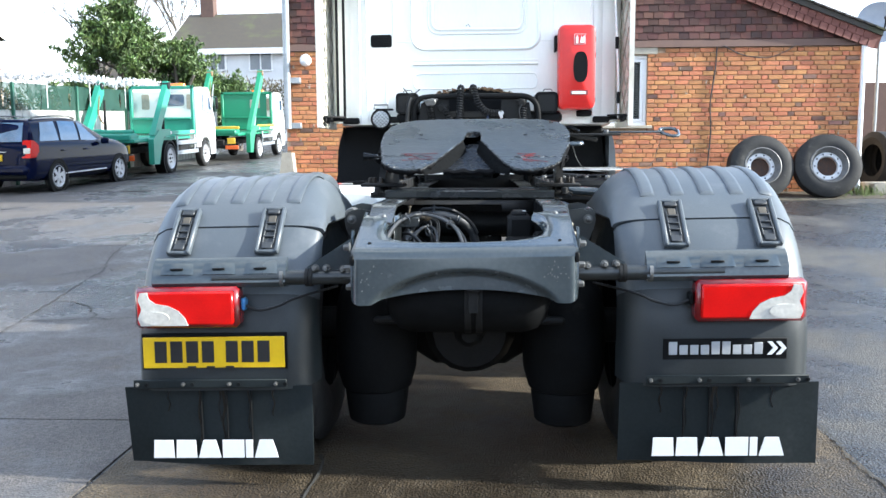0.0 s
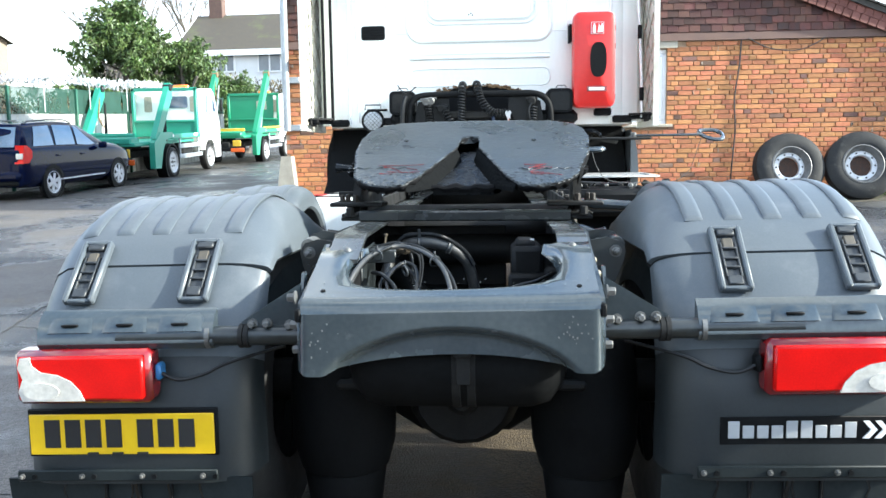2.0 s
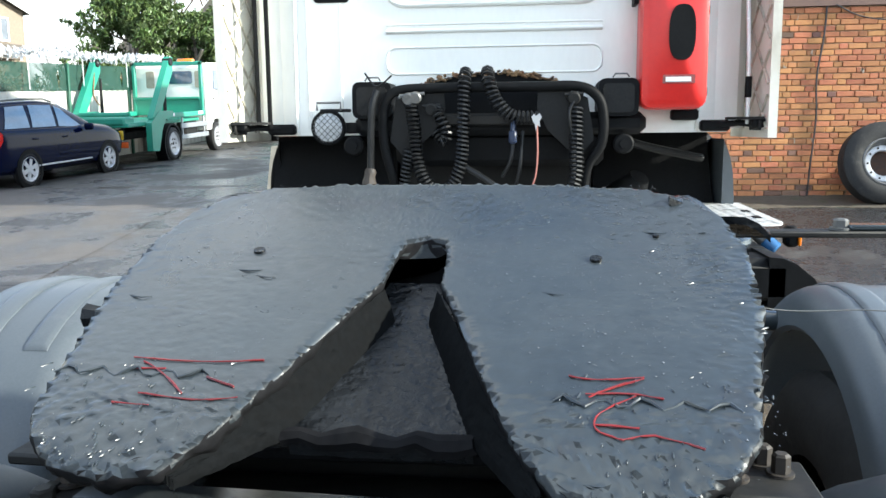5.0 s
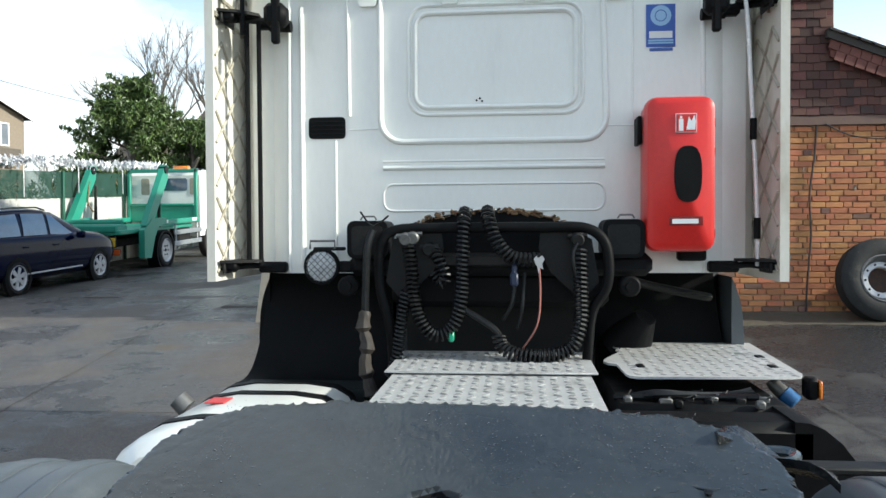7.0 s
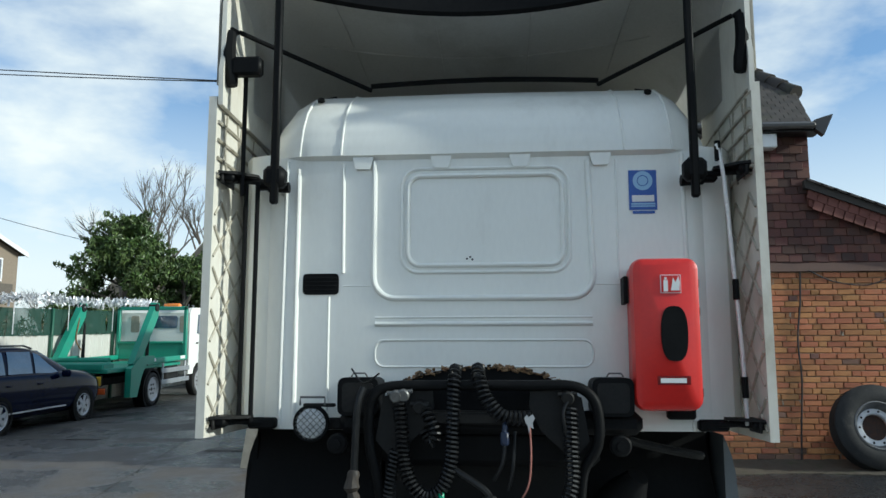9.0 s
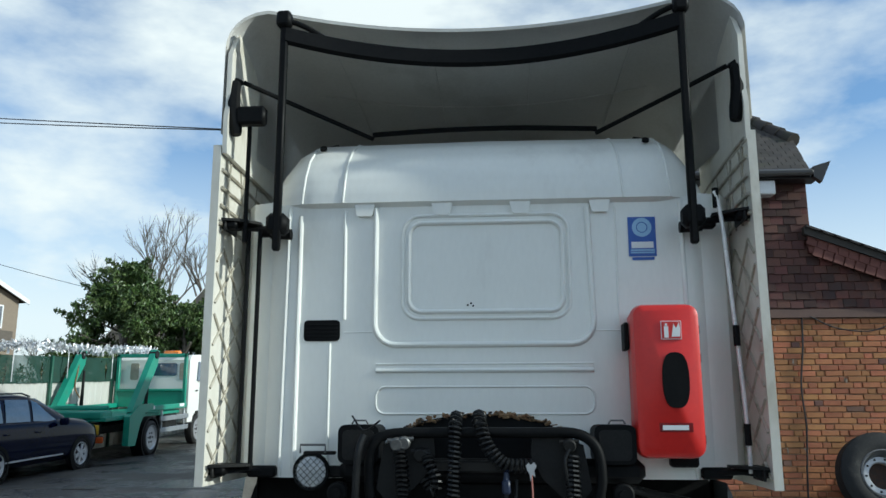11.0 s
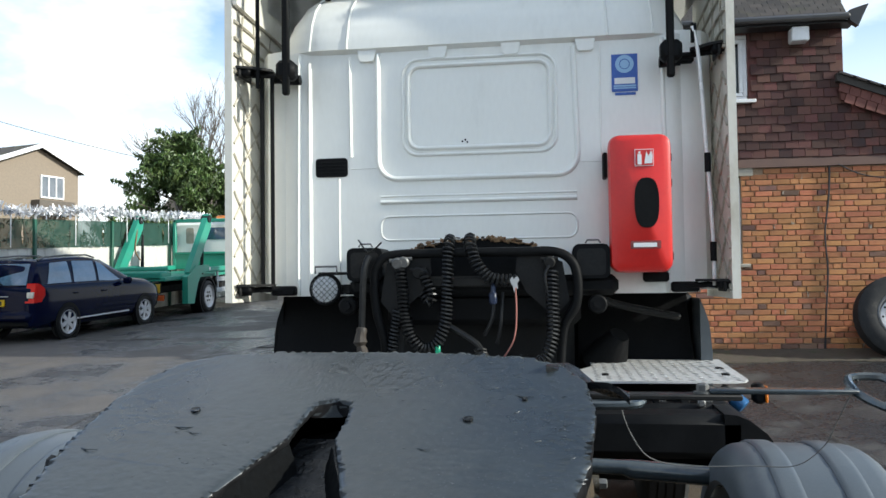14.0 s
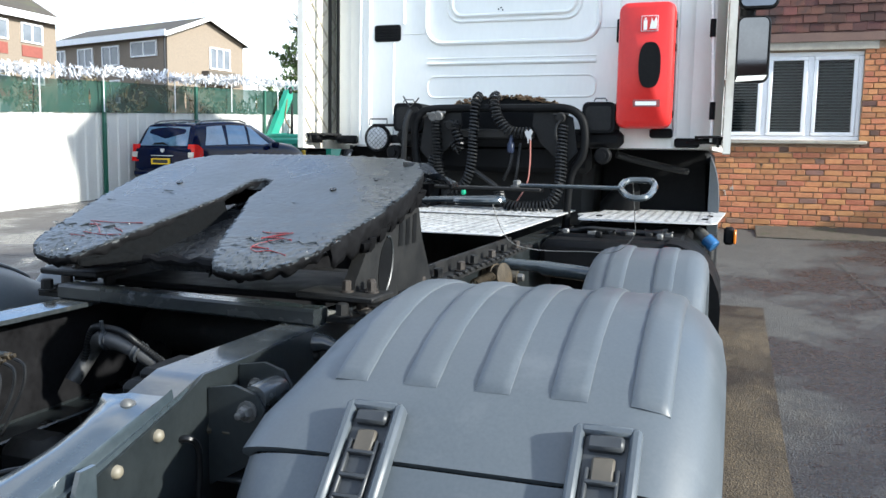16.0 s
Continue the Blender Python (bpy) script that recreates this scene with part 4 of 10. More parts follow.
YR, ZR, RR = 3.5, 0.5, 0.66
for side in (-1, 1):
    gx0, gx1, ro, lo = (0.543, 1.229, 0.0, 0.0) if side < 0 else (0.555, 1.245, 0.021, 0.031)
    g = part("rear_mudguard", guard_section(side, gx0, gx1, RR, YR, ZR, [47.1 + 86 * i / 14 for i in range(15)], rad=0.13, drop_out=0.13, fall=lambda d: max(0.03, 0.66 - 0.49 / math.sin(radians(d)))).lean(LEAN), GUARD, truck, "grey moulded plastic rear mudguard with raised ribs")
    part("rear_section", guard_section(side, gx0 + 0.008, gx1 - 0.004, RR - 0.003, YR, ZR, [22 + 24.6 * i / 5 for i in range(6)], rad=0.125, drop_out=0.13, fall=lambda d: 0.045 + 0.1 * (1 - d / 46.6)).lean(LEAN), GUARD, g)
    # lower part of the guard, coloured darker for the shade there
    part("lower_panel", guard_section(side, gx0 + 0.009, gx1 - 0.005, RR - 0.004, YR, ZR, [22.0 * i / 5 for i in range(6)], low=[0.4, 0.46], rad=0.125, drop_out=0.13, fall=lambda d: 0.045 + 0.1 * (1 - d / 46.6)).lean(LEAN), LOWER, g, "dark plastic lower panel, its shade in the colour")
    part("front_section", guard_section(side, gx0 + 0.008, gx1 - 0.004, RR - 0.003, YR, ZR, [133.6 + 41 * i / 6 for i in range(7)], rad=0.125, drop_out=0.13, fall=lambda d: 0.045 + 0.1 * (d - 134) / 40).lean(LEAN), GUARD, g)
    for x in (0.676, 0.789, 0.901, 1.013, 1.125):
        part("rib", rib(side, x + ro, 0.046, RR, YR, ZR, 58.5, 121, edge=(gx1 - 0.13, 0.13)).lean(LEAN), GUARD, g)
    for x in (0.735, 1.067):
        fr, ct = latch(side, x + lo, RR, YR, ZR, 44.6)
        part("latch_frame", fr.lean(LEAN), GUARD, g)
        lt = part("latch", ct.lean(LEAN), CATCH, g, "dark grey rubber latch")
        part("latch_insert", latch_insert(side, x + lo, RR, YR, ZR, 44.6).lean(LEAN), INSERT, lt, "dusty brown insert")
    # lamp carrier and its tube
    br = Shape()
    br.rings([[(side * x, 2.858 + dy, z) for dy, z in ((0.012, 0.885), (-0.012, 0.87), (-0.034, 0.835), (-0.04, 0.8), (-0.026, 0.782), (0.012, 0.776))] for x in (0.635, 0.655, 1.1, 1.118)], True, True)
    tabs = []
    for x in (0.725, 0.876, 1.027):
        tab = Shape().rings([[(side * (x + sx * w), y, z) for sx, y, z, w in ((-1, 2.845, 0.868, 0.055), (1, 2.845, 0.868, 0.055), (1, 2.82, 0.83, 0.062), (-1, 2.82, 0.83, 0.062))], [(side * (x + sx * w), y, z) for sx, y, z, w in ((-1, 2.837, 0.862, 0.046), (1, 2.837, 0.862, 0.046), (1, 2.817, 0.832, 0.052), (-1, 2.817, 0.832, 0.052))]], True, True)
        tabs.append(tab)
    lb = part("lamp_bracket", br.lean(LEAN), FRAME, truck, "grey pressed steel lamp bracket")
    for tab in tabs:
        part("pressed_tab", tab.lean(LEAN), FRAME, lb)
    for x in (0.725, 0.876, 1.027):
        part("pocket_slot", Shape().box((side * x, 2.827, 0.85), (0.045, 0.012, 0.006), 0.002).lean(LEAN), BLACKPL, lb)
    tb = part("support_tube", Shape().tube([(side * 0.38, 2.845, 0.812), (side * 0.52, 2.845, 0.812), (side * 0.9, 2.845, 0.812)], 0.0265, 14).lean(LEAN), RAILPAINT, truck)
    for x in (0.545, 0.56, 0.65):
        part("clamp", Shape().disc((side * x, 2.845, 0.812), (1, 0, 0), 0.033, 0.012, 16).lean(LEAN), ZINC if x > 0.6 else DARKSTEEL, tb)
    gs = Shape().prism([(2.82, 0.78), (2.85, 0.84), (2.90, 0.97), (2.93, 0.97), (2.93, 0.78)], "x", side * 0.40, side * 0.408)
    gs.add([(side * 0.40, 2.85, 0.95), (side * 0.40, 2.85, 0.83), (side * 0.56, 2.84, 0.83), (side * 0.56, 2.84, 0.85), (side * 0.40, 2.86, 0.95), (side * 0.40, 2.86, 0.83), (side * 0.56, 2.85, 0.83), (side * 0.56, 2.85, 0.85)], [(0, 1, 2, 3), (7, 6, 5, 4), (0, 3, 7, 4), (1, 5, 6, 2), (0, 4, 5, 1), (3, 2, 6, 7)])
    gp = part("gusset", gs.lean(LEAN), FRAME, truck)
    for x, z in ((0.43, 0.84), (0.49, 0.845), (0.53, 0.845)):
        part("gusset_bolt", bolt(Shape(), (side * x, 2.84, z), (0, -1, 0), 0.010, 0.02).lean(LEAN), ZINC, gp)
    # tail lamp
    x0, x1 = (0.8, 1.178)
    lm = part("tail_lamp", Shape().box((side * (x0 + x1) / 2, 2.835, 0.714), (x1 - x0, 0.07, 0.148), 0.014).lean(LEAN), LAMPDARK, truck, "red and clear rear lamp cluster")
    part("red_lens", Shape().box((side * 0.989, 2.797, 0.714), (0.346, 0.02, 0.118), 0.006).lean(LEAN), LAMPRED, lm)
    cz = [(side * (x1 - 0.03), 0.772), (side * (x1 - 0.055), 0.774), (side * (x1 - 0.062), 0.75), (side * (x1 - 0.085), 0.733), (side * (x1 - 0.13), 0.725), (side * (x1 - 0.165), 0.708), (side * (x1 - 0.19), 0.68), (side * (x1 - 0.2), 0.654), (side * (x1 - 0.03), 0.654), (side * (x1 - 0.02), 0.68), (side * (x1 - 0.034), 0.715), (side * (x1 - 0.022), 0.745)]
    part("clear_lens", Shape().prism(cz, "y", 2.784, 2.79).lean(LEAN), LAMPCLEAR, lm, "clear reversing lens")
    part("reflector", Shape().prism([(side * (x1 - 0.085 + 0.05 * math.cos(a)), 0.681 + 0.024 * math.sin(a)) for a in (2 * math.pi * k / 14 for k in range(14))], "y", 2.780, 2.784).lean(LEAN), LAMPCLEAR, lm)
    part("socket", Shape().box((side * 0.79, 2.84, 0.72), (0.018, 0.04, 0.045), 0.006).lean(LEAN), BLUECAP if side < 0 else BLACKPL, lm)
    part("lamp_cable", Shape().tube(curve_pts([(side * 0.78, 2.83, 0.715), (side * 0.73, 2.82, 0.70), (side * 0.66, 2.82, 0.715), (side * 0.6, 2.84, 0.74), (side * 0.46, 2.9, 0.77)], 6), 0.005, 6).lean(LEAN), HOSE, lm)
    # mud flap with its strip
    fx0, fx1 = 0.556, 1.253
    fl = Shape()

    def flap_at(u, v, side=side):
        x = fx0 + (fx1 - fx0) * u
        z = 0.113 + (0.41 - 0.113) * v
        y = 2.862 + 0.012 * math.sin(u * 6 + 1.5) * (1 - v) + 0.02 * (1 - v) * math.sin(3 * u + side)
        if side < 0 and u > 0.75:
            y += 0.05 * (u - 0.75) * (1 - v)
        return (side * x, y, z)
    fl.sheet(flap_at, 16, 8, (0, 0.008, 0))
    f = part("mud_flap", fl.lean(LEAN), FLAP, truck, "black rubber mud flap with white lettering")
    for i, x in enumerate((0.78, 0.87, 0.965)):
        part("flap_crease", Shape().box((side * x, 2.853, 0.29), (0.004, 0.012, 0.24), 0.001).lean(LEAN), BLACKPL, f)
    for i, (x, l, w) in enumerate(((0.7, 0.1, 0.008), (0.79, 0.16, 0.006), (0.885, 0.19, 0.012), (0.9, 0.12, 0.006), (0.975, 0.2, 0.009), (1.09, 0.08, 0.007))):
        run = Shape().sheet(lambda u, v: (side * (x + w * (u - 0.5) * (1 - 0.5 * v) + 0.004 * math.sin(9 * v + i)), flap_at((x - fx0) / (fx1 - fx0), 1 - 0.9 * v * l / 0.297)[1] - 0.0015, 0.398 - l * v), 2, 10, (0, 0.001, 0))
        part("water_run", run.lean(LEAN), WETRUN, f)
    st = part("strip", Shape().box((side * 0.925, 2.836, 0.428), (0.565, 0.01, 0.032), 0.003).lean(LEAN), FLAP, f)
    for x in (0.67, 0.84, 1.01, 1.18):
        part("strip_bolt", bolt(Shape(), (side * x - 0.012, 2.83, 0.428), (0, -1, 0), 0.0055, 0.008).lean(LEAN), ZINC, f)
        part("strip_hole", Shape().disc((side * x + 0.022, 2.829, 0.427), (0, 1, 0), 0.007, 0.004, 10).lean(LEAN), BLACKPL, f)
    for i, (w, k) in enumerate(((0.078, 0.1), (0.078, 0.1), (0.084, 0.45), (0.08, 0.0), (0.026, 0.0), (0.088, 0.45))):
        x = -0.25 + sum(((0.078, 0.078, 0.084, 0.08, 0.026, 0.088)[j] + 0.006) for j in range(i)) + w / 2 + side * 0.907 + 0.012
        q = w / 2
        out = [(x - q, 0.149), (x + q, 0.149), (x + q * (1 - k), 0.216), (x - q * (1 - k), 0.216)]
        part("letter_block", Shape().prism(out, "y", 2.836, 2.84).lean(LEAN), WHITEINK, f, "plain white block")
# number plate and dealer plate
pb = part("number_plate", Shape().box((-0.909, 2.852, 0.546), (0.535, 0.012, 0.134), 0.003).lean(LEAN), BLACKPL, truck, "yellow rear number plate on black backing")
part("plate_face", Shape().box((-0.909, 2.842, 0.543), (0.52, 0.006, 0.114), 0.002).lean(LEAN), PLATEYEL, pb)
for i in range(7):
    x = -1.103 + 0.058 * i + (0.03 if i > 3 else 0)
    part("plate_bar", Shape().box((x, 2.838, 0.546), (0.044, 0.002, 0.079)).lean(LEAN), INK, pb)
for x in (-0.99, -0.92, -0.85):
    part("plate_clip", Shape().box((x, 2.837, 0.49), (0.03, 0.004, 0.007)).lean(LEAN), INK, pb)
db = part("dealer_plate", Shape().box((0.916, 2.846, 0.536), (0.43, 0.006, 0.075), 0.002).lean(LEAN), BLACKPL, truck, "black dealer plate with grey shapes")
for i, h in enumerate((0.046, 0.034, 0.034, 0.034, 0.046, 0.046, 0.034, 0.034, 0.042)):
    part("dealer_bar", Shape().box((0.735 + 0.037 * i, 2.841, 0.517 + h / 2), (0.029, 0.003, h), 0.001).lean(LEAN), GREYINK, db)
for x in (1.062, 1.092):
    part("chevron", Shape().prism([(x, 0.561), (x + 0.016, 0.561), (x + 0.036, 0.538), (x + 0.016, 0.515), (x, 0.515), (x + 0.02, 0.538)], "y", 2.839, 2.843).lean(LEAN), WHITEINK, db)

# end crossmember: sloping horseshoe top and arched rear face
def top_z(y):
    """Height of the sloping top plate."""
    return min(1.034, 0.922 + 0.3 * (y - 2.765))


hs = [(0.25, 3.112), (0.266, 3.082), (0.279, 3.045), (0.287, 3.0), (0.286, 2.96), (0.275, 2.918), (0.25, 2.878), (0.21, 2.848), (0.16, 2.83), (0.105, 2.82), (0.05, 2.815)]
ho = [(0.386, 3.125), (0.386, 3.1), (0.385, 3.05), (0.383, 3.0), (0.381, 2.94), (0.378, 2.87), (0.376, 2.782), (0.30, 2.776), (0.22, 2.775), (0.13, 2.775), (0.05, 2.775)]
hs, ho = hs + [(-x, y) for x, y in hs[::-1]], ho + [(-x, y) for x, y in ho[::-1]]
cm = Shape()
vs, fs = [], []
for (x, y), (ox, oy) in zip(hs, ho):
    vs += [(x, y, top_z(y) - 0.045), (x + (ox - x) * 0.06, y + (oy - y) * 0.06, top_z(y) - 0.016)]
    for f in (0.2, 0.45, 0.7, 0.9, 1.0):
        px, py = x + (ox - x) * f, y + (oy - y) * f
        vs.append((px, py, top_z(py) + (-0.003 if f == 0.2 else 0.002 if f == 0.45 else 0) - 0.2 * max(0.0, py - 3.04)))
    if oy < 2.8:
        vs += [(ox * (1 + 0.0025 * k), oy + dy, top_z(oy) + dz) for k, (dy, dz) in enumerate(((-0.015, -0.0045), (-0.028, -0.0135), (-0.036, -0.026), (-0.0395, -0.041)))]
    else:
        vs += [(ox * (1.004 + 0.003 * k), oy, top_z(oy) - dz) for k, dz in enumerate((0.004, 0.01, 0.018, 0.032))]
n = 11
for i in range(len(hs) - 1):
    for k in range(n - 1):
        q = i * n + k
        fs.append((q, q + 1, q + 1 + n, q + n))
cm.add(vs, fs)


def rear_face(u, v):
    x = -0.388 + 0.776 * u
    e = abs(2 * u - 1)
    zb = 0.775 - 0.03 * (e / 0.72) ** 2.2 if e < 0.72 else 0.745 - 0.016 * min(1, (e - 0.72) / 0.1)
    if e > 0.93:
        zb += 0.012 * (e - 0.93) / 0.07
    z = 0.886 + (zb - 0.886) * v
    y = 2.7358 - 0.016 * v + 0.03 * max(0.0, (e - 0.94) / 0.06) ** 2
    arch = 0.42 + 0.55 * (e / 0.8) ** 2
    f = max(0.0, min(1.0, (v - arch + 0.12) / 0.3))
    g = max(0.0, min(1.0, (0.88 - e) / 0.16))
    y += 0.032 * f * f * (3 - 2 * f) * g * g * (3 - 2 * g)
    return (x, y, z)


cm.sheet(rear_face, 96, 44, (0, 0.012, 0))
for s in (-1, 1):
    cm.prism([(2.766, 0.75), (2.766, 0.89), (2.79, 0.91), (3.16, 1.02), (3.16, 0.76)], "x", s * 0.38, s * 0.392)
cross = part("crossmember", cm.lean(LEAN), FRAME, truck, "grey pressed end crossmember with horseshoe opening", angle=58)
rnd = random.Random(31)
chips = Shape()
for i in range(34):
    cx_, cz_ = rnd.choice((-1, 1)) * (0.33 + rnd.gauss(0, 0.03)), 0.83 + rnd.gauss(0, 0.022)
    r_ = rnd.uniform(0.0008, 0.003)
    if abs(cx_) < 0.365:
        chips.prism([(cx_ + r_ * math.cos(a) * rnd.uniform(0.5, 1.1), cz_ + 1.5 * r_ * math.sin(a) * rnd.uniform(0.5, 1.1)) for a in (math.pi * q / 3 for q in range(6))], "y", 2.7352 - 0.113 * (0.886 - cz_), 2.739 - 0.113 * (0.886 - cz_))
part("paint_chip", chips.lean(LEAN), LEADWIRE, cross, "scattered pale paint chips", kind="stuff", smooth=False)
for s in (-1, 1):
    part("end_slot", Shape().box((s * 0.384, 2.752, 0.882), (0.016, 0.026, 0.034), 0.004).lean(LEAN), BLACKPL, cross)
for x, y in ((0.33, 2.805), (-0.33, 2.805)):
    part("hole", Shape().disc((x, y, top_z(y) + 0.001), (0, -0.3, 1), 0.0065, 0.003, 12).lean(LEAN), BLACKPL, cross)
for x, y in ((0.325, 3.09), (-0.325, 3.09)):
    part("dome_bolt", Shape().turn((x, y - 0.015, top_z(3.075) + LEAN * x), (0, -0.3, 1), [(-0.012, 0.014), (-0.006, 0.014), (-0.005, 0.011), (-0.001, 0.009), (0.002, 0.005), (0.003, 0.001)], 16, True), ZINC, cross)
for s in (-1, 1):
    for k, z in enumerate((0.945, 0.87, 0.8)):
        part("bolt", bolt(Shape(), (s * 0.393, 2.77 + 0.02 * k, z - 0.02), (s, 0, 0), 0.012, 0.02).lean(LEAN), ZINC, cross)

# rain drops on the bend of the crossmember
rnd = random.Random(8)
dp = Shape()
for _ in range(80):
    x, y = rnd.uniform(-0.36, 0.36), 2.757 + 0.1 * rnd.random() ** 2
    r = rnd.uniform(0.0008, 0.002)
    z = top_z(y) - (0.004 if y < 2.765 else 0.0) + LEAN * x + (0.003 if y > 2.79 else 0)
    dp.add([(x - 0.012 + r * math.cos(a) * k, y + r * math.sin(a) * k, z + h * r) for k, h in ((1.0, -0.2), (0.6, 0.5)) for a in (math.pi * q / 3 for q in range(6))] + [(x - 0.012, y, z + 0.7 * r)], [(q, (q + 1) % 6, (q + 1) % 6 + 6, q + 6) for q in range(6)] + [(q + 6, (q + 1) % 6 + 6, 12) for q in range(6)])
part("rain_drop", dp, BEAD, cross, "rain drops in a pale glint colour", kind="stuff", angle=80)

# chassis rails
for s in (-1, 1):
    rl = Shape()
    rl.prism([(2.85, 0.755), (2.85, 0.925), (3.14, 1.012), (3.2, 1.039), (8.4, 1.039), (8.4, 0.755)], "x", s * 0.373, s * 0.385)
    tf = Shape().prism([(3.02, 0.972), (3.02, 0.984), (3.16, 1.028), (3.2, 1.0395), (8.4, 1.0395), (8.4, 1.0285), (3.2, 1.0285)], "x", s * 0.287, s * 0.379)
    rl.box((s * 0.333, 5.6, 0.76), (0.092, 5.6, 0.011), 0.004)
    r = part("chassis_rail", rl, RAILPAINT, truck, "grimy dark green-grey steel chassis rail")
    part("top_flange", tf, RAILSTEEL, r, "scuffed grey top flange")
    # sheet over the grimy inner face, black to stand for its shade
    part("inner_web", Shape().prism([(2.9, 0.775), (2.9, 0.93), (3.14, 1.0), (3.2, 1.026), (8.4, 1.026), (8.4, 0.775)], "x", s * 0.366, s * 0.3725), SHADEGREASE, r, "grimy inner face, blackened in place of shade")
    for y, z, m in ((3.075, 0.971, PLUG), (2.981, 0.946, PLUG), (3.03, 0.84, DARKSTEEL), (3.6, 0.98, DARKSTEEL), (3.75, 0.86, DARKSTEEL)):
        part("rail_bolt", Shape().turn((s * 0.384, y, z), (s, 0, 0), [(0, 0.011), (0.006, 0.01), (0.01, 0.006), (0.011, 0.001)], 12, True), m, r)
    if s > 0:
        part("fitting", Shape().turn((0.385, 3.215, 0.938), (1, 0, 0), [(0, 0.012), (0.008, 0.012), (0.009, 0.008), (0.03, 0.008), (0.031, 0.011), (0.045, 0.011)], 8, True), BRONZE, r, "dirty brass fitting")
        part("grommet_cable", Shape().tube(curve_pts([(0.37, 3.13, 0.94), (0.395, 3.135, 0.948), (0.405, 3.15, 0.93), (0.404, 3.155, 0.88), (0.4, 3.15, 0.8)], 6), 0.006, 8), HOSE, r)
    # twin bracket plates with a bush and bolts outside the rail
    lug = [(0.388, 1.015), (0.44, 1.024), (0.48, 1.012), (0.497, 0.985), (0.49, 0.945), (0.465, 0.885), (0.388, 0.84)]
    bk = part("bracket", Shape().prism([(s * x, z) for x, z in lug], "y", 3.205, 3.213), RAILPAINT, r, "dark twin-plate bracket")
    part("bracket_plate", Shape().prism([(s * x, z + 0.018) for x, z in lug], "y", 3.3, 3.308), RAILPAINT, bk)
    part("bracket_web", Shape().box((s * 0.43, 3.256, 0.85), (0.08, 0.088, 0.01), 0.003), RAILPAINT, bk)
    part("bush", Shape().turn((s * 0.472, 3.256, 1.0), (0, -1, 0), [(-0.04, 0.015), (-0.04, 0.024), (-0.03, 0.026), (0.03, 0.026), (0.04, 0.024), (0.04, 0.015)], 18, True), RAILSTEEL if s > 0 else ZINC, bk, "worn grey bush")
    part("bracket_bolt", bolt(Shape(), (s * 0.467, 3.205, 0.982), (0, -1, 0), 0.013, 0.016).turn((s * 0.467, 3.188, 0.982), (0, -1, 0), [(0, 0.007), (0.014, 0.007), (0.016, 0.004)], 8, True), ZINC, bk)
    part("bracket_bolt", bolt(Shape(), (s * 0.425, 3.298, 1.0), (0, -1, 0), 0.009, 0.014), ZINC, bk)
    part("bracket_pin", Shape().tube([(s * 0.43, 3.21, 0.93), (s * 0.43, 3.3, 0.93)], 0.012, 8), DARKSTEEL, bk)
    part("side_pipe", Shape().tube(curve_pts([(s * 0.392, 2.98, 0.84), (s * 0.42, 3.0, 0.87), (s * 0.42, 3.03, 0.86), (s * 0.4, 3.04, 0.76)], 6), 0.012, 8), HOSE, r)
    # serrated mounting angle with its bolts
    mo = Shape().box((s * 0.415, 4.53, 1.05), (0.075, 1.74, 0.014), 0.003).box((s * 0.385, 4.55, 1.072), (0.014, 1.45, 0.05), 0.003)
    for i in range(26):
        mo.box((s * 0.448, 3.72 + i * 0.062, 1.06), (0.022, 0.03, 0.012), 0.003)
    an = part("mounting_angle", mo, DARKSTEEL, truck, "serrated steel mounting angle")
    for i, y in enumerate((3.66, 3.74, 3.95, 4.12, 4.3, 4.48, 4.66, 4.84, 5.05, 5.2)):
        part("bolt", bolt(Shape(), (s * (0.42 + 0.012 * (i % 2)), y, 1.06), (0, 0, 1), 0.015, 0.028), RUSTY if i % 2 else DARKSTEEL, an)
cross_bar = part("cross_bar", Shape().rings([[(x, y, z) for y, z in ((3.605, 1.041), (3.6, 1.046), (3.6, 1.072), (3.606, 1.078), (3.655, 1.078), (3.662, 1.072), (3.662, 1.041))] for x in (-0.375, -0.36, 0.365, 0.382)], True, True), BARSTEEL, truck, "dark worn square cross bar")

# coupling plate
def plate_z(y):
    return 1.329 + 0.345 * (y - 3.909)


half = [(0.0, 4.172), (0.2, 4.168), (0.33, 4.15), (0.4, 4.115), (0.445, 4.05), (0.462, 3.95), (0.455, 3.8), (0.43, 3.68), (0.405, 3.56), (0.378, 3.515), (0.335, 3.485), (0.265, 3.47), (0.205, 3.48), (0.165, 3.535), (0.12, 3.64), (0.075, 3.76), (0.042, 3.84), (0.038, 3.92), (0.03, 3.955), (0.0, 3.968)]
full_outline = half + [(-x * 0.945, y) for x, y in half[::-1][1:-1]]


def resample(poly, step):
    out = []
    for (x0, y0), (x1, y1) in zip(poly, poly[1:] + poly[:1]):
        n = max(1, int(math.hypot(x1 - x0, y1 - y0) / step))
        out += [(x0 + (x1 - x0) * i / n, y0 + (y1 - y0) * i / n) for i in range(n)]
    return out


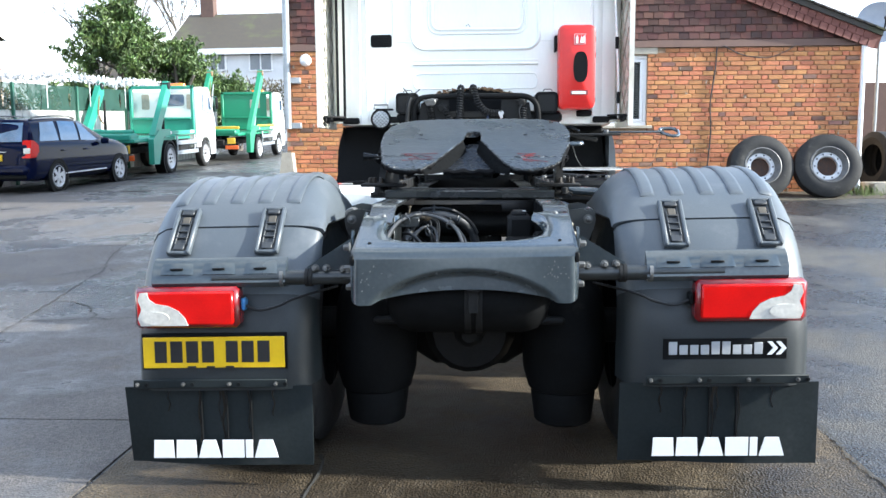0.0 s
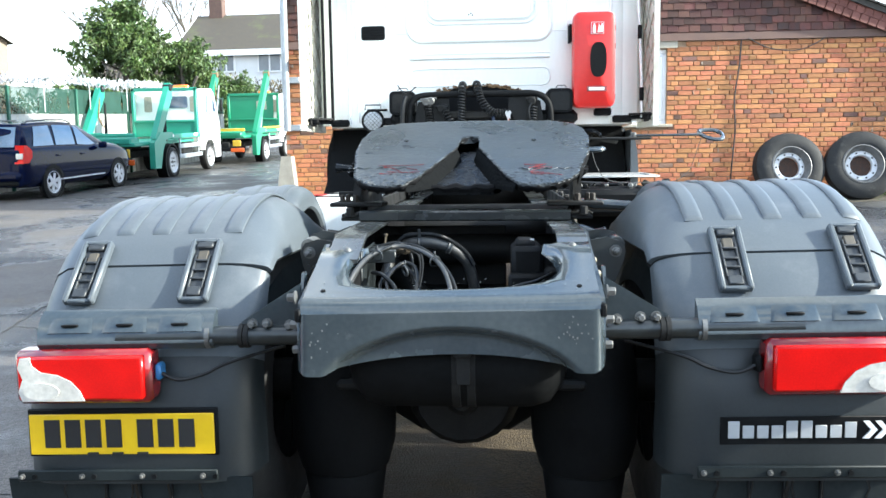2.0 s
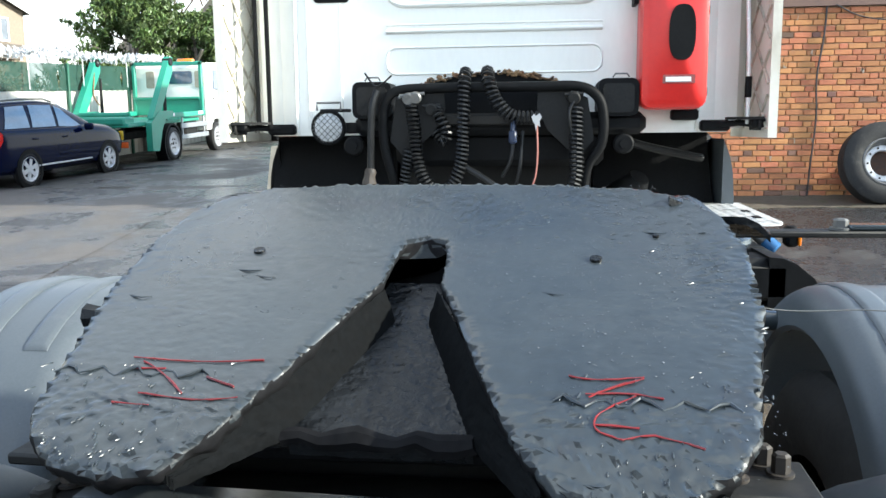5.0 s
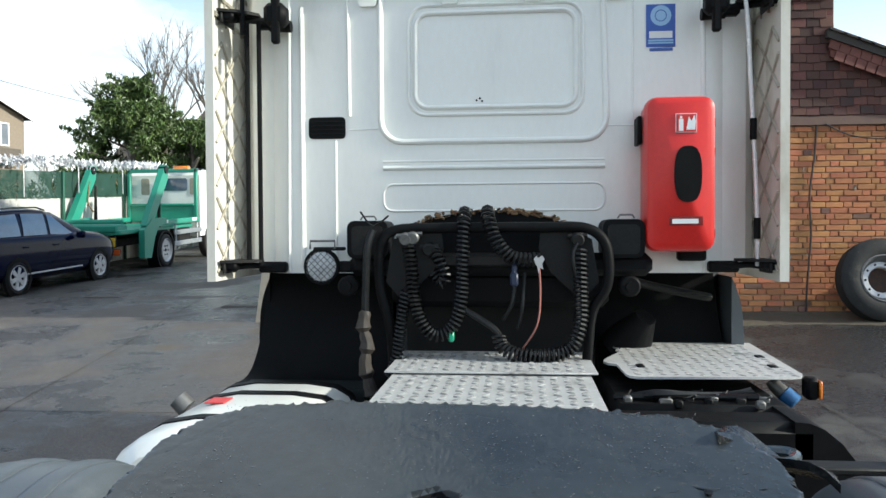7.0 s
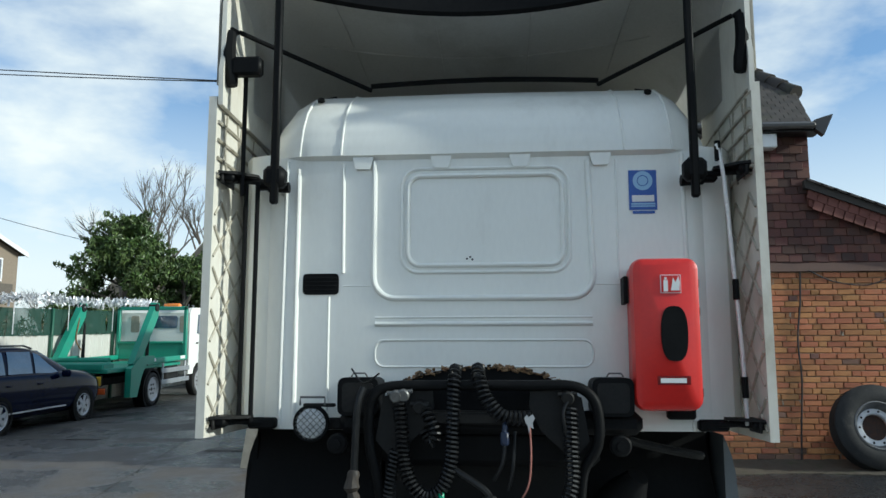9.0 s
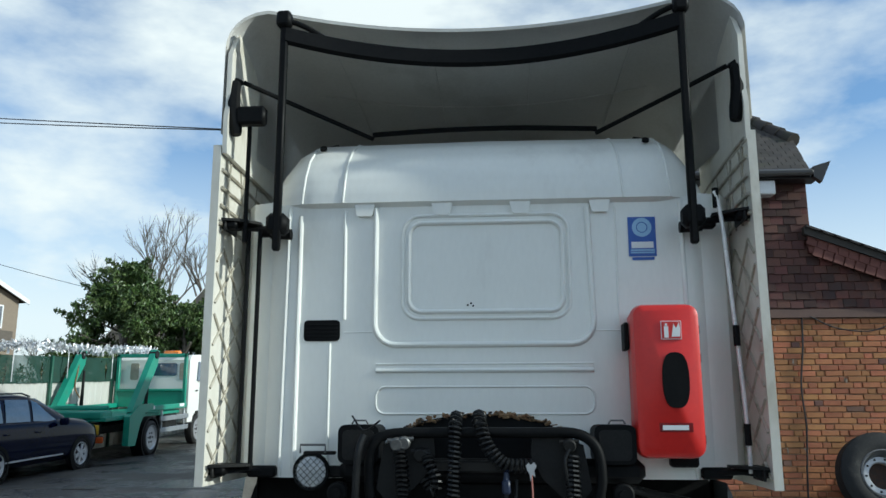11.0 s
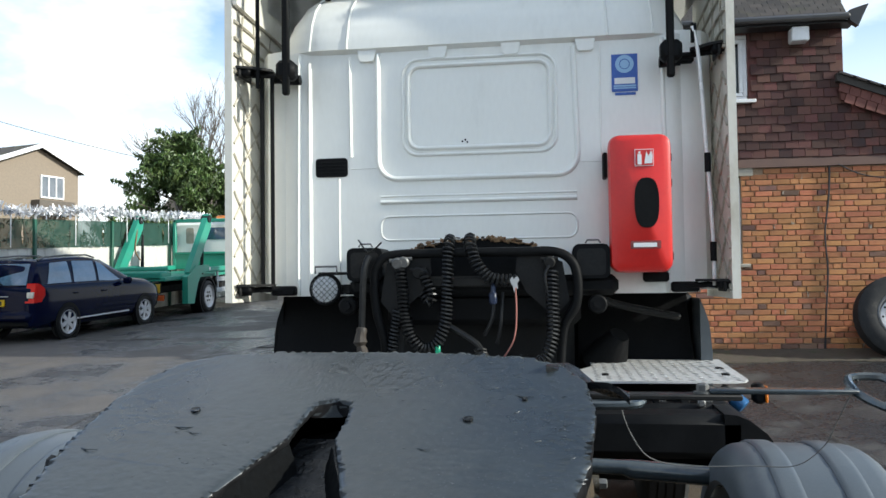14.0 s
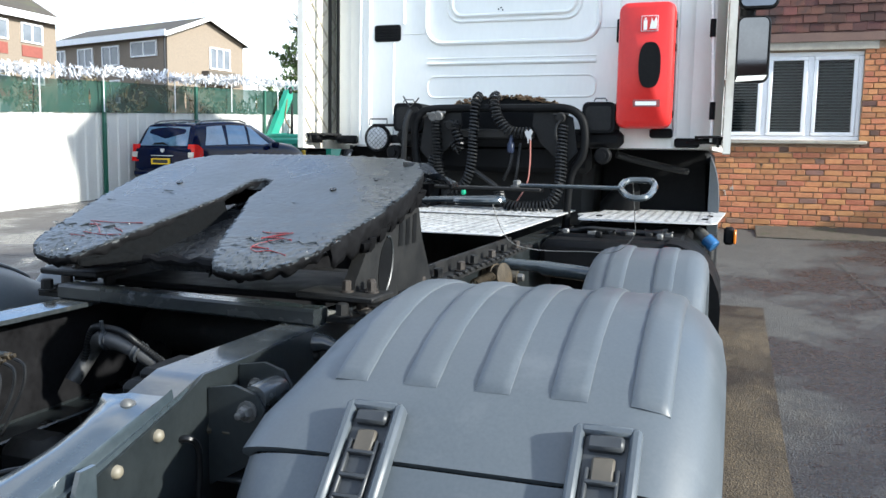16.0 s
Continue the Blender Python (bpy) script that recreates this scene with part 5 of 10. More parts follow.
def coupling():
    """A thick plate with ragged greasy edges, lumpy towards its tail."""
    bm = bmesh.new()
    rnd = random.Random(4)
    top = []
    for x, y in resample(full_outline, 0.008):
        top.append(bm.verts.new((x + rnd.uniform(-0.0008, 0.0008), y + rnd.uniform(-0.0008, 0.0008), plate_z(y))))
    face = bm.faces.new(top)
    bmesh.ops.triangulate(bm, faces=[face])
    for _ in range(6):
        es = [e for e in bm.edges if e.calc_length() > 0.013 and not e.is_boundary]
        if es:
            bmesh.ops.subdivide_edges(bm, edges=es, cuts=1)
        bmesh.ops.triangulate(bm, faces=[f for f in bm.faces if len(f.verts) > 3])
    bmesh.ops.beautify_fill(bm, faces=bm.faces, edges=[e for e in bm.edges if not e.is_boundary])
    rim = [e for e in bm.edges if e.is_boundary]
    rim_verts = set(v for e in rim for v in e.verts)
    for v in bm.verts:
        v.co.z -= 0.007 * max(0.0, (3.55 - v.co.y) / 0.08) ** 1.5
        if v in rim_verts:
            v.co.z -= 0.004
    for k in range(5):
        ret = bmesh.ops.extrude_edge_only(bm, edges=rim)
        rim = [e for e in ret["geom"] if isinstance(e, bmesh.types.BMEdge)]
        for v in ret["geom"]:
            if isinstance(v, bmesh.types.BMVert):
                ragged = noise.noise(Vector((v.co.x * 38, v.co.y * 38, 9)))
                v.co.z -= 0.0042 + 0.003 * ragged if v.co.y < 3.62 or abs(v.co.x) < 0.2 else 0.012 + 0.005 * ragged
                c = Vector((0.24 if v.co.x > 0 else -0.24, 3.8))
                d = (Vector((v.co.x, v.co.y)) - c) * 0.007 * k
                v.co.x -= d.x
                v.co.y -= d.y
    bmesh.ops.contextual_create(bm, geom=[e for e in bm.edges if e.is_boundary])
    bmesh.ops.recalc_face_normals(bm, faces=bm.faces)
    bm.normal_update()
    for v in bm.verts:
        p = v.co
        side = v.normal.z < 0.86
        tail = max(0.0, min(1.0, (3.63 - p.y) / 0.06)) + (0.4 if p.x > 0.38 and p.y < 4.0 else 0.0)
        amp = (0.001 if p.y > 4.0 else 0.004 if p.x > 0.3 else 0.0013 if p.y > 3.6 else 0.003) if side else 0.0003 + 0.0015 * min(1.0, tail)
        f = noise.noise(p * 85) + noise.noise(Vector((p.x * 210, p.y * 120, p.z * 150))) + (0.5 * noise.noise(p * 12) if not side else 0)
        v.co += v.normal * amp * f
    s = Shape()
    bm.verts.index_update()
    s.add([v.co[:] for v in bm.verts], [[v.index for v in f.verts] for f in bm.faces])
    bm.free()
    return s


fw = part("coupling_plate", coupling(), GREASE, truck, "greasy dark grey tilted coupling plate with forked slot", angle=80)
fw.data.materials.append(SHADEGREASE)
fw.data.materials.append(SIDEGREASE)
# underside and slot faces go black, sides dark: shade painted by facing
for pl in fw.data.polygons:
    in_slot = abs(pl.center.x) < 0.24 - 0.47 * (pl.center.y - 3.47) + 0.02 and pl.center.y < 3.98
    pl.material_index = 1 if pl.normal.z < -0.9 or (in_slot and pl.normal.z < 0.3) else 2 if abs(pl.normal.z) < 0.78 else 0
# droplets and crumbs of grease on the plate, coloured pale as glints
rnd = random.Random(52)
dr = Shape()
for i in range(3200):
    x, y = 0.43 - 0.83 * rnd.random() ** 1.3, 3.5 + 0.66 * rnd.random() ** 0.6
    if abs(x) < 0.24 - 0.47 * (y - 3.47) + 0.02 or (y > 4.08 and abs(x) > 0.36) or (abs(x) < 0.06 and y < 3.99):
        continue
    r = rnd.uniform(0.0004, 0.001) * (1.7 if rnd.random() < 0.06 else 1)
    z = plate_z(y) + 0.0006
    dr.add([(x + r * math.cos(a) * k, y + r * math.sin(a) * k, z + h * r) for k, h in ((1.0, 0.0), (0.6, 0.55)) for a in (math.pi * q / 3 for q in range(6))] + [(x, y, z + 0.75 * r)], [(q, (q + 1) % 6, (q + 1) % 6 + 6, q + 6) for q in range(6)] + [(q + 6, (q + 1) % 6 + 6, 12) for q in range(6)])
part("grease_bead", dr, BEAD, fw, "grease beads in a pale glint colour", kind="stuff")
for x, y in ((0.252, 3.909), (-0.25, 3.92), (0.34, 3.98)):
    part("grease_hole", Shape().disc((x, y, plate_z(y) + 0.001), (0, -0.33, 1), 0.009 if y < 3.95 else 0.005, 0.005, 10), GREASEDARK, fw)
rnd = random.Random(11)
# walls of the slot, and thick ragged grease along its edge
def slot_line(s, u, drop):
    """A point of the slot's edge from its mouth to its throat."""
    x, y = 0.2 - 0.16 * u, 3.485 + 0.355 * u
    return s * (x - drop * 0.75 * (1 - 0.6 * u)), y + drop * 0.5 * (1 - u), plate_z(y) - drop


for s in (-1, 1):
    # slot wall grease, coloured black in place of shade
    part("slot_wall", Shape().sheet(lambda u, v, s=s: [a + 0.0022 * noise.noise(Vector((a * 60 + s, u * 40, v * 12))) for a in slot_line(s, u, 0.01 + (0.012 + 0.1 * u) * v)], 60, 14, (0, 0, -0.012)), GRAIN, fw, "grainy grease on the slot wall, blackened for shade")
    sc = Shape().tube([(p[0], p[1], plate_z(p[1]) + 0.001 + 0.0015 * math.sin(i)) for i, p in enumerate([(s * (0.2 + 0.0115 * i), 3.605 + 0.008 * math.sin(i * 1.7) + (0.02 if s < 0 else 0)) for i in range(18)])], [0.0006 + 0.0018 * abs(math.sin(i * 0.9)) for i in range(18)], 5)
    part("grease_ridge", sc, GREASE, fw)
    for i in range(3):
        a, b = s * rnd.uniform(0.1, 0.43), rnd.uniform(3.5, 4.12)
        if abs(a) > 0.26 - 0.5 * (b - 3.45):
            part("grease_ridge", Shape().tube([(a + 0.012 * k, b + 0.006 * math.sin(k * 1.3 + i), plate_z(b) + 0.0005) for k in range(5)], [0.0004, 0.001, 0.0014, 0.0008, 0.0004], 5), GREASE, fw)
# clots, drips and crumbs of grease along the rim, the slot and the tail of the plate
rnd = random.Random(77)
cl = Shape()


def clot(x, y, z, a, b, h, turn):
    """A low lump of grease, longer one way than the other."""
    ca, sa = math.cos(turn), math.sin(turn)
    vs = []
    for k, q in ((1.0, -0.35), (0.85, 0.35), (0.45, 0.85)):
        for i in range(7):
            t = 2 * math.pi * (i + 0.3 * k) / 7
            u, v = a * k * math.cos(t) * rnd.uniform(0.8, 1.2), b * k * math.sin(t) * rnd.uniform(0.8, 1.2)
            vs.append((x + u * ca - v * sa, y + u * sa + v * ca, z + q * h))
    fs = [(j * 7 + i, j * 7 + (i + 1) % 7, j * 7 + 7 + (i + 1) % 7, j * 7 + 7 + i) for j in (0, 1) for i in range(7)]
    cl.add(vs + [(x, y, z + h)], fs + [(14 + i, 14 + (i + 1) % 7, 21) for i in range(7)])


for i in range(260):
    x, y = rnd.choice((-1, 1)) * rnd.uniform(0.17, 0.43), 3.485 + 0.17 * rnd.random() ** 1.4
    if i > 230:
        x, y = rnd.uniform(0.33, 0.45), rnd.uniform(3.55, 4.05)
    if abs(x) < 0.24 - 0.47 * (y - 3.47) or abs(x) > 0.3 + 0.9 * (y - 3.47) or x < -0.415:
        continue
    q = rnd.uniform(0.5, 1.3)
    clot(x, y, plate_z(y) - 0.0005 - (0.006 * max(0, (3.55 - y) / 0.08)), 0.0013 * q, rnd.uniform(0.003, 0.009) * q, 0.0016 * q, rnd.uniform(-0.35, 0.35) if i < 230 else rnd.uniform(-1.4, -0.8))
for _ in range(16):
    x, y = rnd.uniform(-0.36, 0.4), rnd.uniform(3.7, 4.13)
    if abs(x) > 0.08:
        for _ in range(rnd.randint(2, 9)):
            q = rnd.uniform(0.4, 1.1)
            xx, yy = x + rnd.gauss(0, 0.014), y + rnd.gauss(0, 0.006)
            clot(xx, yy, plate_z(yy) - 0.0006, 0.0026 * q, 0.0013 * q, 0.0013 * q, rnd.uniform(-0.4, 0.4))
part("grease_clot", cl, GREASE, fw, "wet ragged clots of grease", kind="stuff", angle=70)
# painted marks, left and right forms differ
mark_r = [[(0.2, 3.63), (0.245, 3.625), (0.315, 3.632)], [(0.315, 3.63), (0.26, 3.61), (0.23, 3.595)], [(0.225, 3.6), (0.29, 3.603), (0.34, 3.597)], [(0.3, 3.6), (0.245, 3.57), (0.24, 3.545), (0.275, 3.532)], [(0.275, 3.532), (0.32, 3.54), (0.385, 3.525)], [(0.235, 3.553), (0.3, 3.55)]]
mark_l = [[(-0.2, 3.635), (-0.27, 3.628), (-0.345, 3.632)], [(-0.33, 3.625), (-0.295, 3.6), (-0.265, 3.57)], [(-0.34, 3.61), (-0.3, 3.613)], [(-0.31, 3.568), (-0.25, 3.56), (-0.205, 3.567)], [(-0.33, 3.55), (-0.29, 3.548)], [(-0.25, 3.6), (-0.215, 3.585)]]
mark_r = [[(0.217 + (a - 0.2) * 0.714, b + 0.017) for a, b in st_] for st_ in mark_r]
mark_l = [[(-0.309 + (a + 0.345) * 1.14, b + 0.02) for a, b in st_] for st_ in mark_l]
for mk in (mark_r, mark_l):
    for st_ in mk:
        pts = curve_pts([(a, b, 0) for a, b in st_], 5)
        part("paint_stroke", Shape().tube([(p.x, p.y + rnd.uniform(-0.001, 0.001), plate_z(p.y) + 0.0015) for p in pts], [rnd.uniform(0.0005, 0.0016) for _ in pts], 5), REDPAINT, fw)
# torn flap of grease at the front corner
part("grease_flap", Shape().sheet(lambda u, v: (0.37 + 0.15 * u, 4.13 - 0.05 * v + 0.02 * math.sin(5 * u), plate_z(4.11) - 0.006 - 0.05 * u * u + 0.012 * math.sin(7 * u + 2 * v)), 8, 3, (0, 0, -0.012)), GREASEDARK, fw)
# jaws and housing below the plate
jaw = Shape().sheet(lambda u, v: ((2 * u - 1) * (0.05 + 0.06 * v), 3.93 - 0.3 * v, plate_z(3.93 - 0.3 * v) - 0.05 - 0.02 * v + 0.002 * noise.noise(Vector((u * 14, v * 20, 4)))), 12, 24, (0, 0.01, -0.03))
part("locking_jaw", jaw, GREASEDARK, fw, "greased sloping jaw in the slot")
part("jaw_lip", Shape().tube([(-0.115 + 0.023 * i, 3.63 + 0.003 * math.sin(3 * i), 1.158 + 0.004 * math.sin(2 * i)) for i in range(11)], [0.012 + 0.003 * math.sin(5 * i) for i in range(11)], 7), SHADEGREASE, fw)
# added black block that closes off the bright plate behind the throat
part("throat_blocker", Shape().box((0, 4.015, 1.22), (0.26, 0.05, 0.2), 0.02), SHADEGREASE, fw)
for s in (-1, 1):
    pd = Shape().prism([(3.7, 1.072), (3.715, 1.13), (3.79, 1.22), (3.9, 1.26), (4.06, 1.3), (4.09, 1.2), (4.14, 1.11), (4.16, 1.072)], "x", s * 0.395, s * 0.425)
    pdl = part("pedestal", pd, DARKSTEEL, fw, "dark cast pedestal with cored windows")
    part("casting_window", Shape().prism([(3.865 + 0.034 * math.cos(a) + 0.2 * 0.07 * math.sin(a), 1.15 + 0.066 * math.sin(a)) for a in (2 * math.pi * k / 18 for k in range(18))], "x", s * 0.4252, s * 0.4266), BLACKPL, pdl)
    part("window_rim", Shape().tube([(s * 0.427, 3.865 + 0.037 * math.cos(a) + 0.014 * math.sin(a), 1.15 + 0.07 * math.sin(a)) for a in (radians(-80 + 12 * k) for k in range(16))], 0.003, 5), RAILPAINT, pdl)
    for k in range(3):
        part("casting_slot", Shape().prism([(3.94 + 0.042 * k, 1.19), (3.962 + 0.042 * k, 1.19), (3.966 + 0.042 * k, 1.25 + 0.01 * k), (3.944 + 0.042 * k, 1.245 + 0.01 * k)], "x", s * 0.4252, s * 0.4266), BLACKPL, pdl)
    for k in range(11):
        y = 3.74 + 0.036 * k + 0.01 * math.sin(4 * k)
        part("grease_drip", Shape().tube([(s * 0.432, y, plate_z(y) - 0.05), (s * 0.431, y + 0.003, plate_z(y) - 0.066 - 0.01 * abs(math.sin(2.1 * k))), (s * 0.429, y + 0.002, plate_z(y) - 0.074 - 0.016 * abs(math.sin(2.1 * k)))], [0.02, 0.014, 0.005], 6), SHADEGREASE, fw)
    ft = part("mounting_foot", Shape().box((s * 0.4, 3.71, 1.098), (0.2, 0.11, 0.016), 0.004), DARKSTEEL, fw, "flat steel mounting foot")
    for x, y in ((0.41, 3.7), (0.465, 3.72), (0.45, 3.745)):
        part("foot_bolt", bolt(Shape(), (s * x, y, 1.106), (0, 0, 1), 0.011, 0.024), RUSTY, ft)
# base plate coloured black for the shaded gap under the coupling
part("base_plate", Shape().box((0, 4.06, 1.056), (0.84, 0.4, 0.018), 0.004), SHADEGREASE, truck)
rb = part("release_bar", Shape().box((0.53, 4.19, 1.335), (0.44, 0.042, 0.011), 0.003), DARKSTEEL, truck, "flat steel release bar ending in a loop handle")
part("handle_bar", Shape().box((0.825, 4.19, 1.346), (0.27, 0.032, 0.01), 0.003), FRAME, rb, "grey flat handle bar")
lp = [(0.955, 4.19, 1.345), (0.956, 4.23, 1.356), (0.967, 4.255, 1.364), (1.0, 4.26, 1.366), (1.028, 4.25, 1.364), (1.04, 4.21, 1.351), (1.033, 4.15, 1.333), (1.018, 4.125, 1.325), (0.992, 4.125, 1.325), (0.97, 4.155, 1.334), (0.955, 4.19, 1.345)]
part("loop_handle", Shape().tube(curve_pts(lp, 4), 0.0085, 8), FRAME, rb, "grey loop handle")
part("bar_bolt", bolt(Shape(), (0.68, 4.19, 1.341), (0, 0, 1), 0.012, 0.016), ZINC, rb)
part("stub_lever", Shape().tube([(-0.42, 3.9, 1.22), (-0.5, 3.9, 1.23), (-0.53, 3.9, 1.23)], [0.014, 0.014, 0.02], 8), GREASEDARK, fw)
part("lever_hook", Shape().tube(curve_pts([(0.3, 4.42, 1.285), (0.48, 4.42, 1.292), (0.56, 4.42, 1.296), (0.585, 4.4, 1.295), (0.56, 4.37, 1.29), (0.48, 4.37, 1.288), (0.44, 4.39, 1.288)], 5), 0.01, 8), FRAME, truck)

# middle axle guards
YM, ZM, RM = 4.73, 0.58, 0.555
for side in (-1, 1):
    g = part("middle_mudguard", guard_section(side, 0.815, 1.175, RM, YM, ZM, [10 + 160 * i / 20 for i in range(21)], drop_in=0.1, rad=0.06), GUARD, truck, "small grey moulded mudguard with two ribs")
    for x in (0.915, 1.055):
        part("rib", rib(side, x, 0.05, RM, YM, ZM, 56, 124), GUARD, g)


def wheel(parent, x, y, z, r, w, face):
    """A lorry wheel: tyre with grooves, dished rim, nuts."""
    t = Shape()
    rr = r * 0.54
    prof = [(-w / 2 + 0.02, rr), (-w / 2, rr + 0.06), (-w / 2 + 0.01, r - 0.05), (-w / 2 + 0.04, r - 0.008)]
    for k in range(4):
        a = -w / 2 + 0.05 + k * (w - 0.1) / 4
        prof += [(a, r), (a + (w - 0.1) / 4 - 0.014, r), (a + (w - 0.1) / 4 - 0.012, r - 0.014), (a + (w - 0.1) / 4 - 0.002, r - 0.014)]
    prof += [(w / 2 - 0.04, r - 0.008), (w / 2 - 0.01, r - 0.05), (w / 2, rr + 0.06), (w / 2 - 0.02, rr)]
    t.turn((x, y, z), (face, 0, 0), prof, 40)
    p = part("wheel", t, TYRE, parent, "worn black tyre on silver steel wheel")
    d = Shape().turn((x, y, z), (face, 0, 0), [(w / 2 - 0.02, rr + 0.005), (w / 2 - 0.005, rr), (w / 2 - 0.03, rr - 0.03), (w / 2 - 0.12, rr * 0.8), (w / 2 - 0.13, rr * 0.45), (w / 2 - 0.05, rr * 0.4), (w / 2 - 0.04, 0.01)], 32)
    part("rim", d, RIM, p)
    return p


for s in (-1, 1):
    wheel(truck, s * 1.05, YR, 0.505, 0.505, 0.28, s)
    wheel(truck, s * 0.73, YR, 0.505, 0.505, 0.28, s)
    wheel(truck, s * 0.985, YM, 0.46, 0.46, 0.32, s)
    wheel(truck, s * 1.02, 8.1, 0.55, 0.505, 0.3, s)
# axle, differential, bellows, air tank
part("rear_axle", Shape().tube([(-0.95, YR, 0.5), (-0.3, YR, 0.5), (-0.15, YR, 0.5), (0.15, YR, 0.5), (0.3, YR, 0.5), (0.95, YR, 0.5)], [0.07, 0.08, 0.17, 0.17, 0.08, 0.07], 14), DARKSTEEL, truck)
dc = Shape().turn((0, 3.33, 0.52), (0, -1, 0), [(-0.15, 0.2), (0, 0.19), (0.08, 0.15), (0.1, 0.06), (0.13, 0.05), (0.15, 0.03)], 18, True)
part("differential", dc, DARKSTEEL, truck)
part("hitch_block", Shape().box((0.02, 3.0, 0.63), (0.12, 0.1, 0.12), 0.02).box((0.02, 2.98, 0.69), (0.16, 0.06, 0.03), 0.008), DARKSTEEL, truck)
for s in (-1, 1):
    bl = part("air_bellows", Shape().turn((s * 0.38, 3.25, 0.5), (0, 0, 1), [(-0.22, 0.1), (-0.2, 0.14), (-0.12, 0.162), (0.0, 0.168), (0.12, 0.162), (0.2, 0.145), (0.24, 0.1)], 24, True), BELLOWS, truck, "black rubber suspension bellows")
    part("piston", Shape().turn((s * 0.38, 3.25, 0.5), (0, 0, 1), [(-0.345, 0.1), (-0.335, 0.115), (-0.22, 0.13), (-0.2, 0.12)], 24, True), BELLOWS, bl, "dull black bellows piston")
    part("trailing_arm", Shape().tube([(s * 0.4, 3.3, 0.4), (s * 0.4, 3.5, 0.4), (s * 0.4, 4.2, 0.55)], 0.045, 8), DARKSTEEL, truck)
at = part("air_tank", Shape().turn((0.0, 2.93, 0.72), (1, 0, 0), [(-0.3, 0.02), (-0.285, 0.07), (-0.25, 0.115), (-0.2, 0.13), (0.2, 0.13), (0.25, 0.115), (0.285, 0.07), (0.3, 0.02)], 28, True), BELLOWS, truck, "black air tank with steel straps")
for x in (0.0, 0.04):
    part("strap", Shape().turn((x, 2.93, 0.72), (1, 0, 0), [(-0.012, 0.129), (-0.01, 0.133), (0.01, 0.133), (0.012, 0.129)], 28), DARKSTEEL, at)
part("tank_hanger", Shape().box((0.02, 2.762, 0.79), (0.045, 0.01, 0.05), 0.003).box((0.02, 2.79, 0.735), (0.036, 0.008, 0.1), 0.002), DARKSTEEL, at)
# clutter between the rails
vb = part("valve_block", Shape().box((0.205, 3.35, 0.91), (0.1, 0.2, 0.16), 0.014), BLACKPL, truck, "black valve block")
part("valve_cap", Shape().box((0.2, 3.35, 0.992), (0.06, 0.13, 0.03), 0.01), BLACKPL, vb)
for c, d in (((0.205, 3.24, 0.86), (0.12, 0.06, 0.1)), ((0.285, 3.33, 0.94), (0.07, 0.12, 0.09)), ((0.285, 3.24, 0.9), (0.06, 0.06, 0.06))):
    part("port", Shape().box(c, d, 0.011), BLACKPL, vb)
part("valve_tag", Shape().box((0.221, 3.303, 1.008), (0.013, 0.024, 0.003)), GREYINK, truck)
pbk = part("pipe_bracket", Shape().box((-0.245, 3.25, 0.99), (0.1, 0.17, 0.005), 0.002).box((-0.285, 3.2, 0.9), (0.006, 0.26, 0.2), 0.002).box((-0.245, 3.167, 0.972), (0.1, 0.005, 0.035), 0.002), RAILPAINT, truck, "drilled dark steel pipe bracket")
for k in range(12):
    part("bracket_hole", Shape().disc((-0.28 + 0.023 * (k % 4), 3.2 + 0.045 * (k // 4) + 0.01 * (k % 2), 0.993), (0, 0, 1), 0.0065, 0.002, 10), BLACKPL, pbk)
for k, (x, y) in enumerate(((-0.19, 3.2), (-0.185, 3.235), (-0.19, 3.275), (-0.2, 3.31))):
    un = Shape().turn((x, y, 0.985), (1, 0.2, 0.1 * (k - 1)), [(-0.008, 0.008), (0.0, 0.008), (0.001, 0.006), (0.014, 0.006), (0.015, 0.009), (0.025, 0.009), (0.026, 0.005), (0.036, 0.005)], 6, True)
    part("brass_union", un, UNION, pbk, "dirty brass pipe union")
    part("union_pipe", Shape().tube(curve_pts([(x + 0.034, y + 0.006, 0.985), (x + 0.06, y + 0.006, 0.97), (x + 0.065, y - 0.01, 0.92), (x + 0.05, y - 0.05, 0.84)], 6), 0.0035, 6), HOSE, pbk)
part("bracket_stud", Shape().turn((-0.25, 3.33, 0.99), (0.1, 0.2, 1), [(0, 0.004), (0.03, 0.004), (0.031, 0.007), (0.038, 0.007)], 8, True), UNION, pbk)
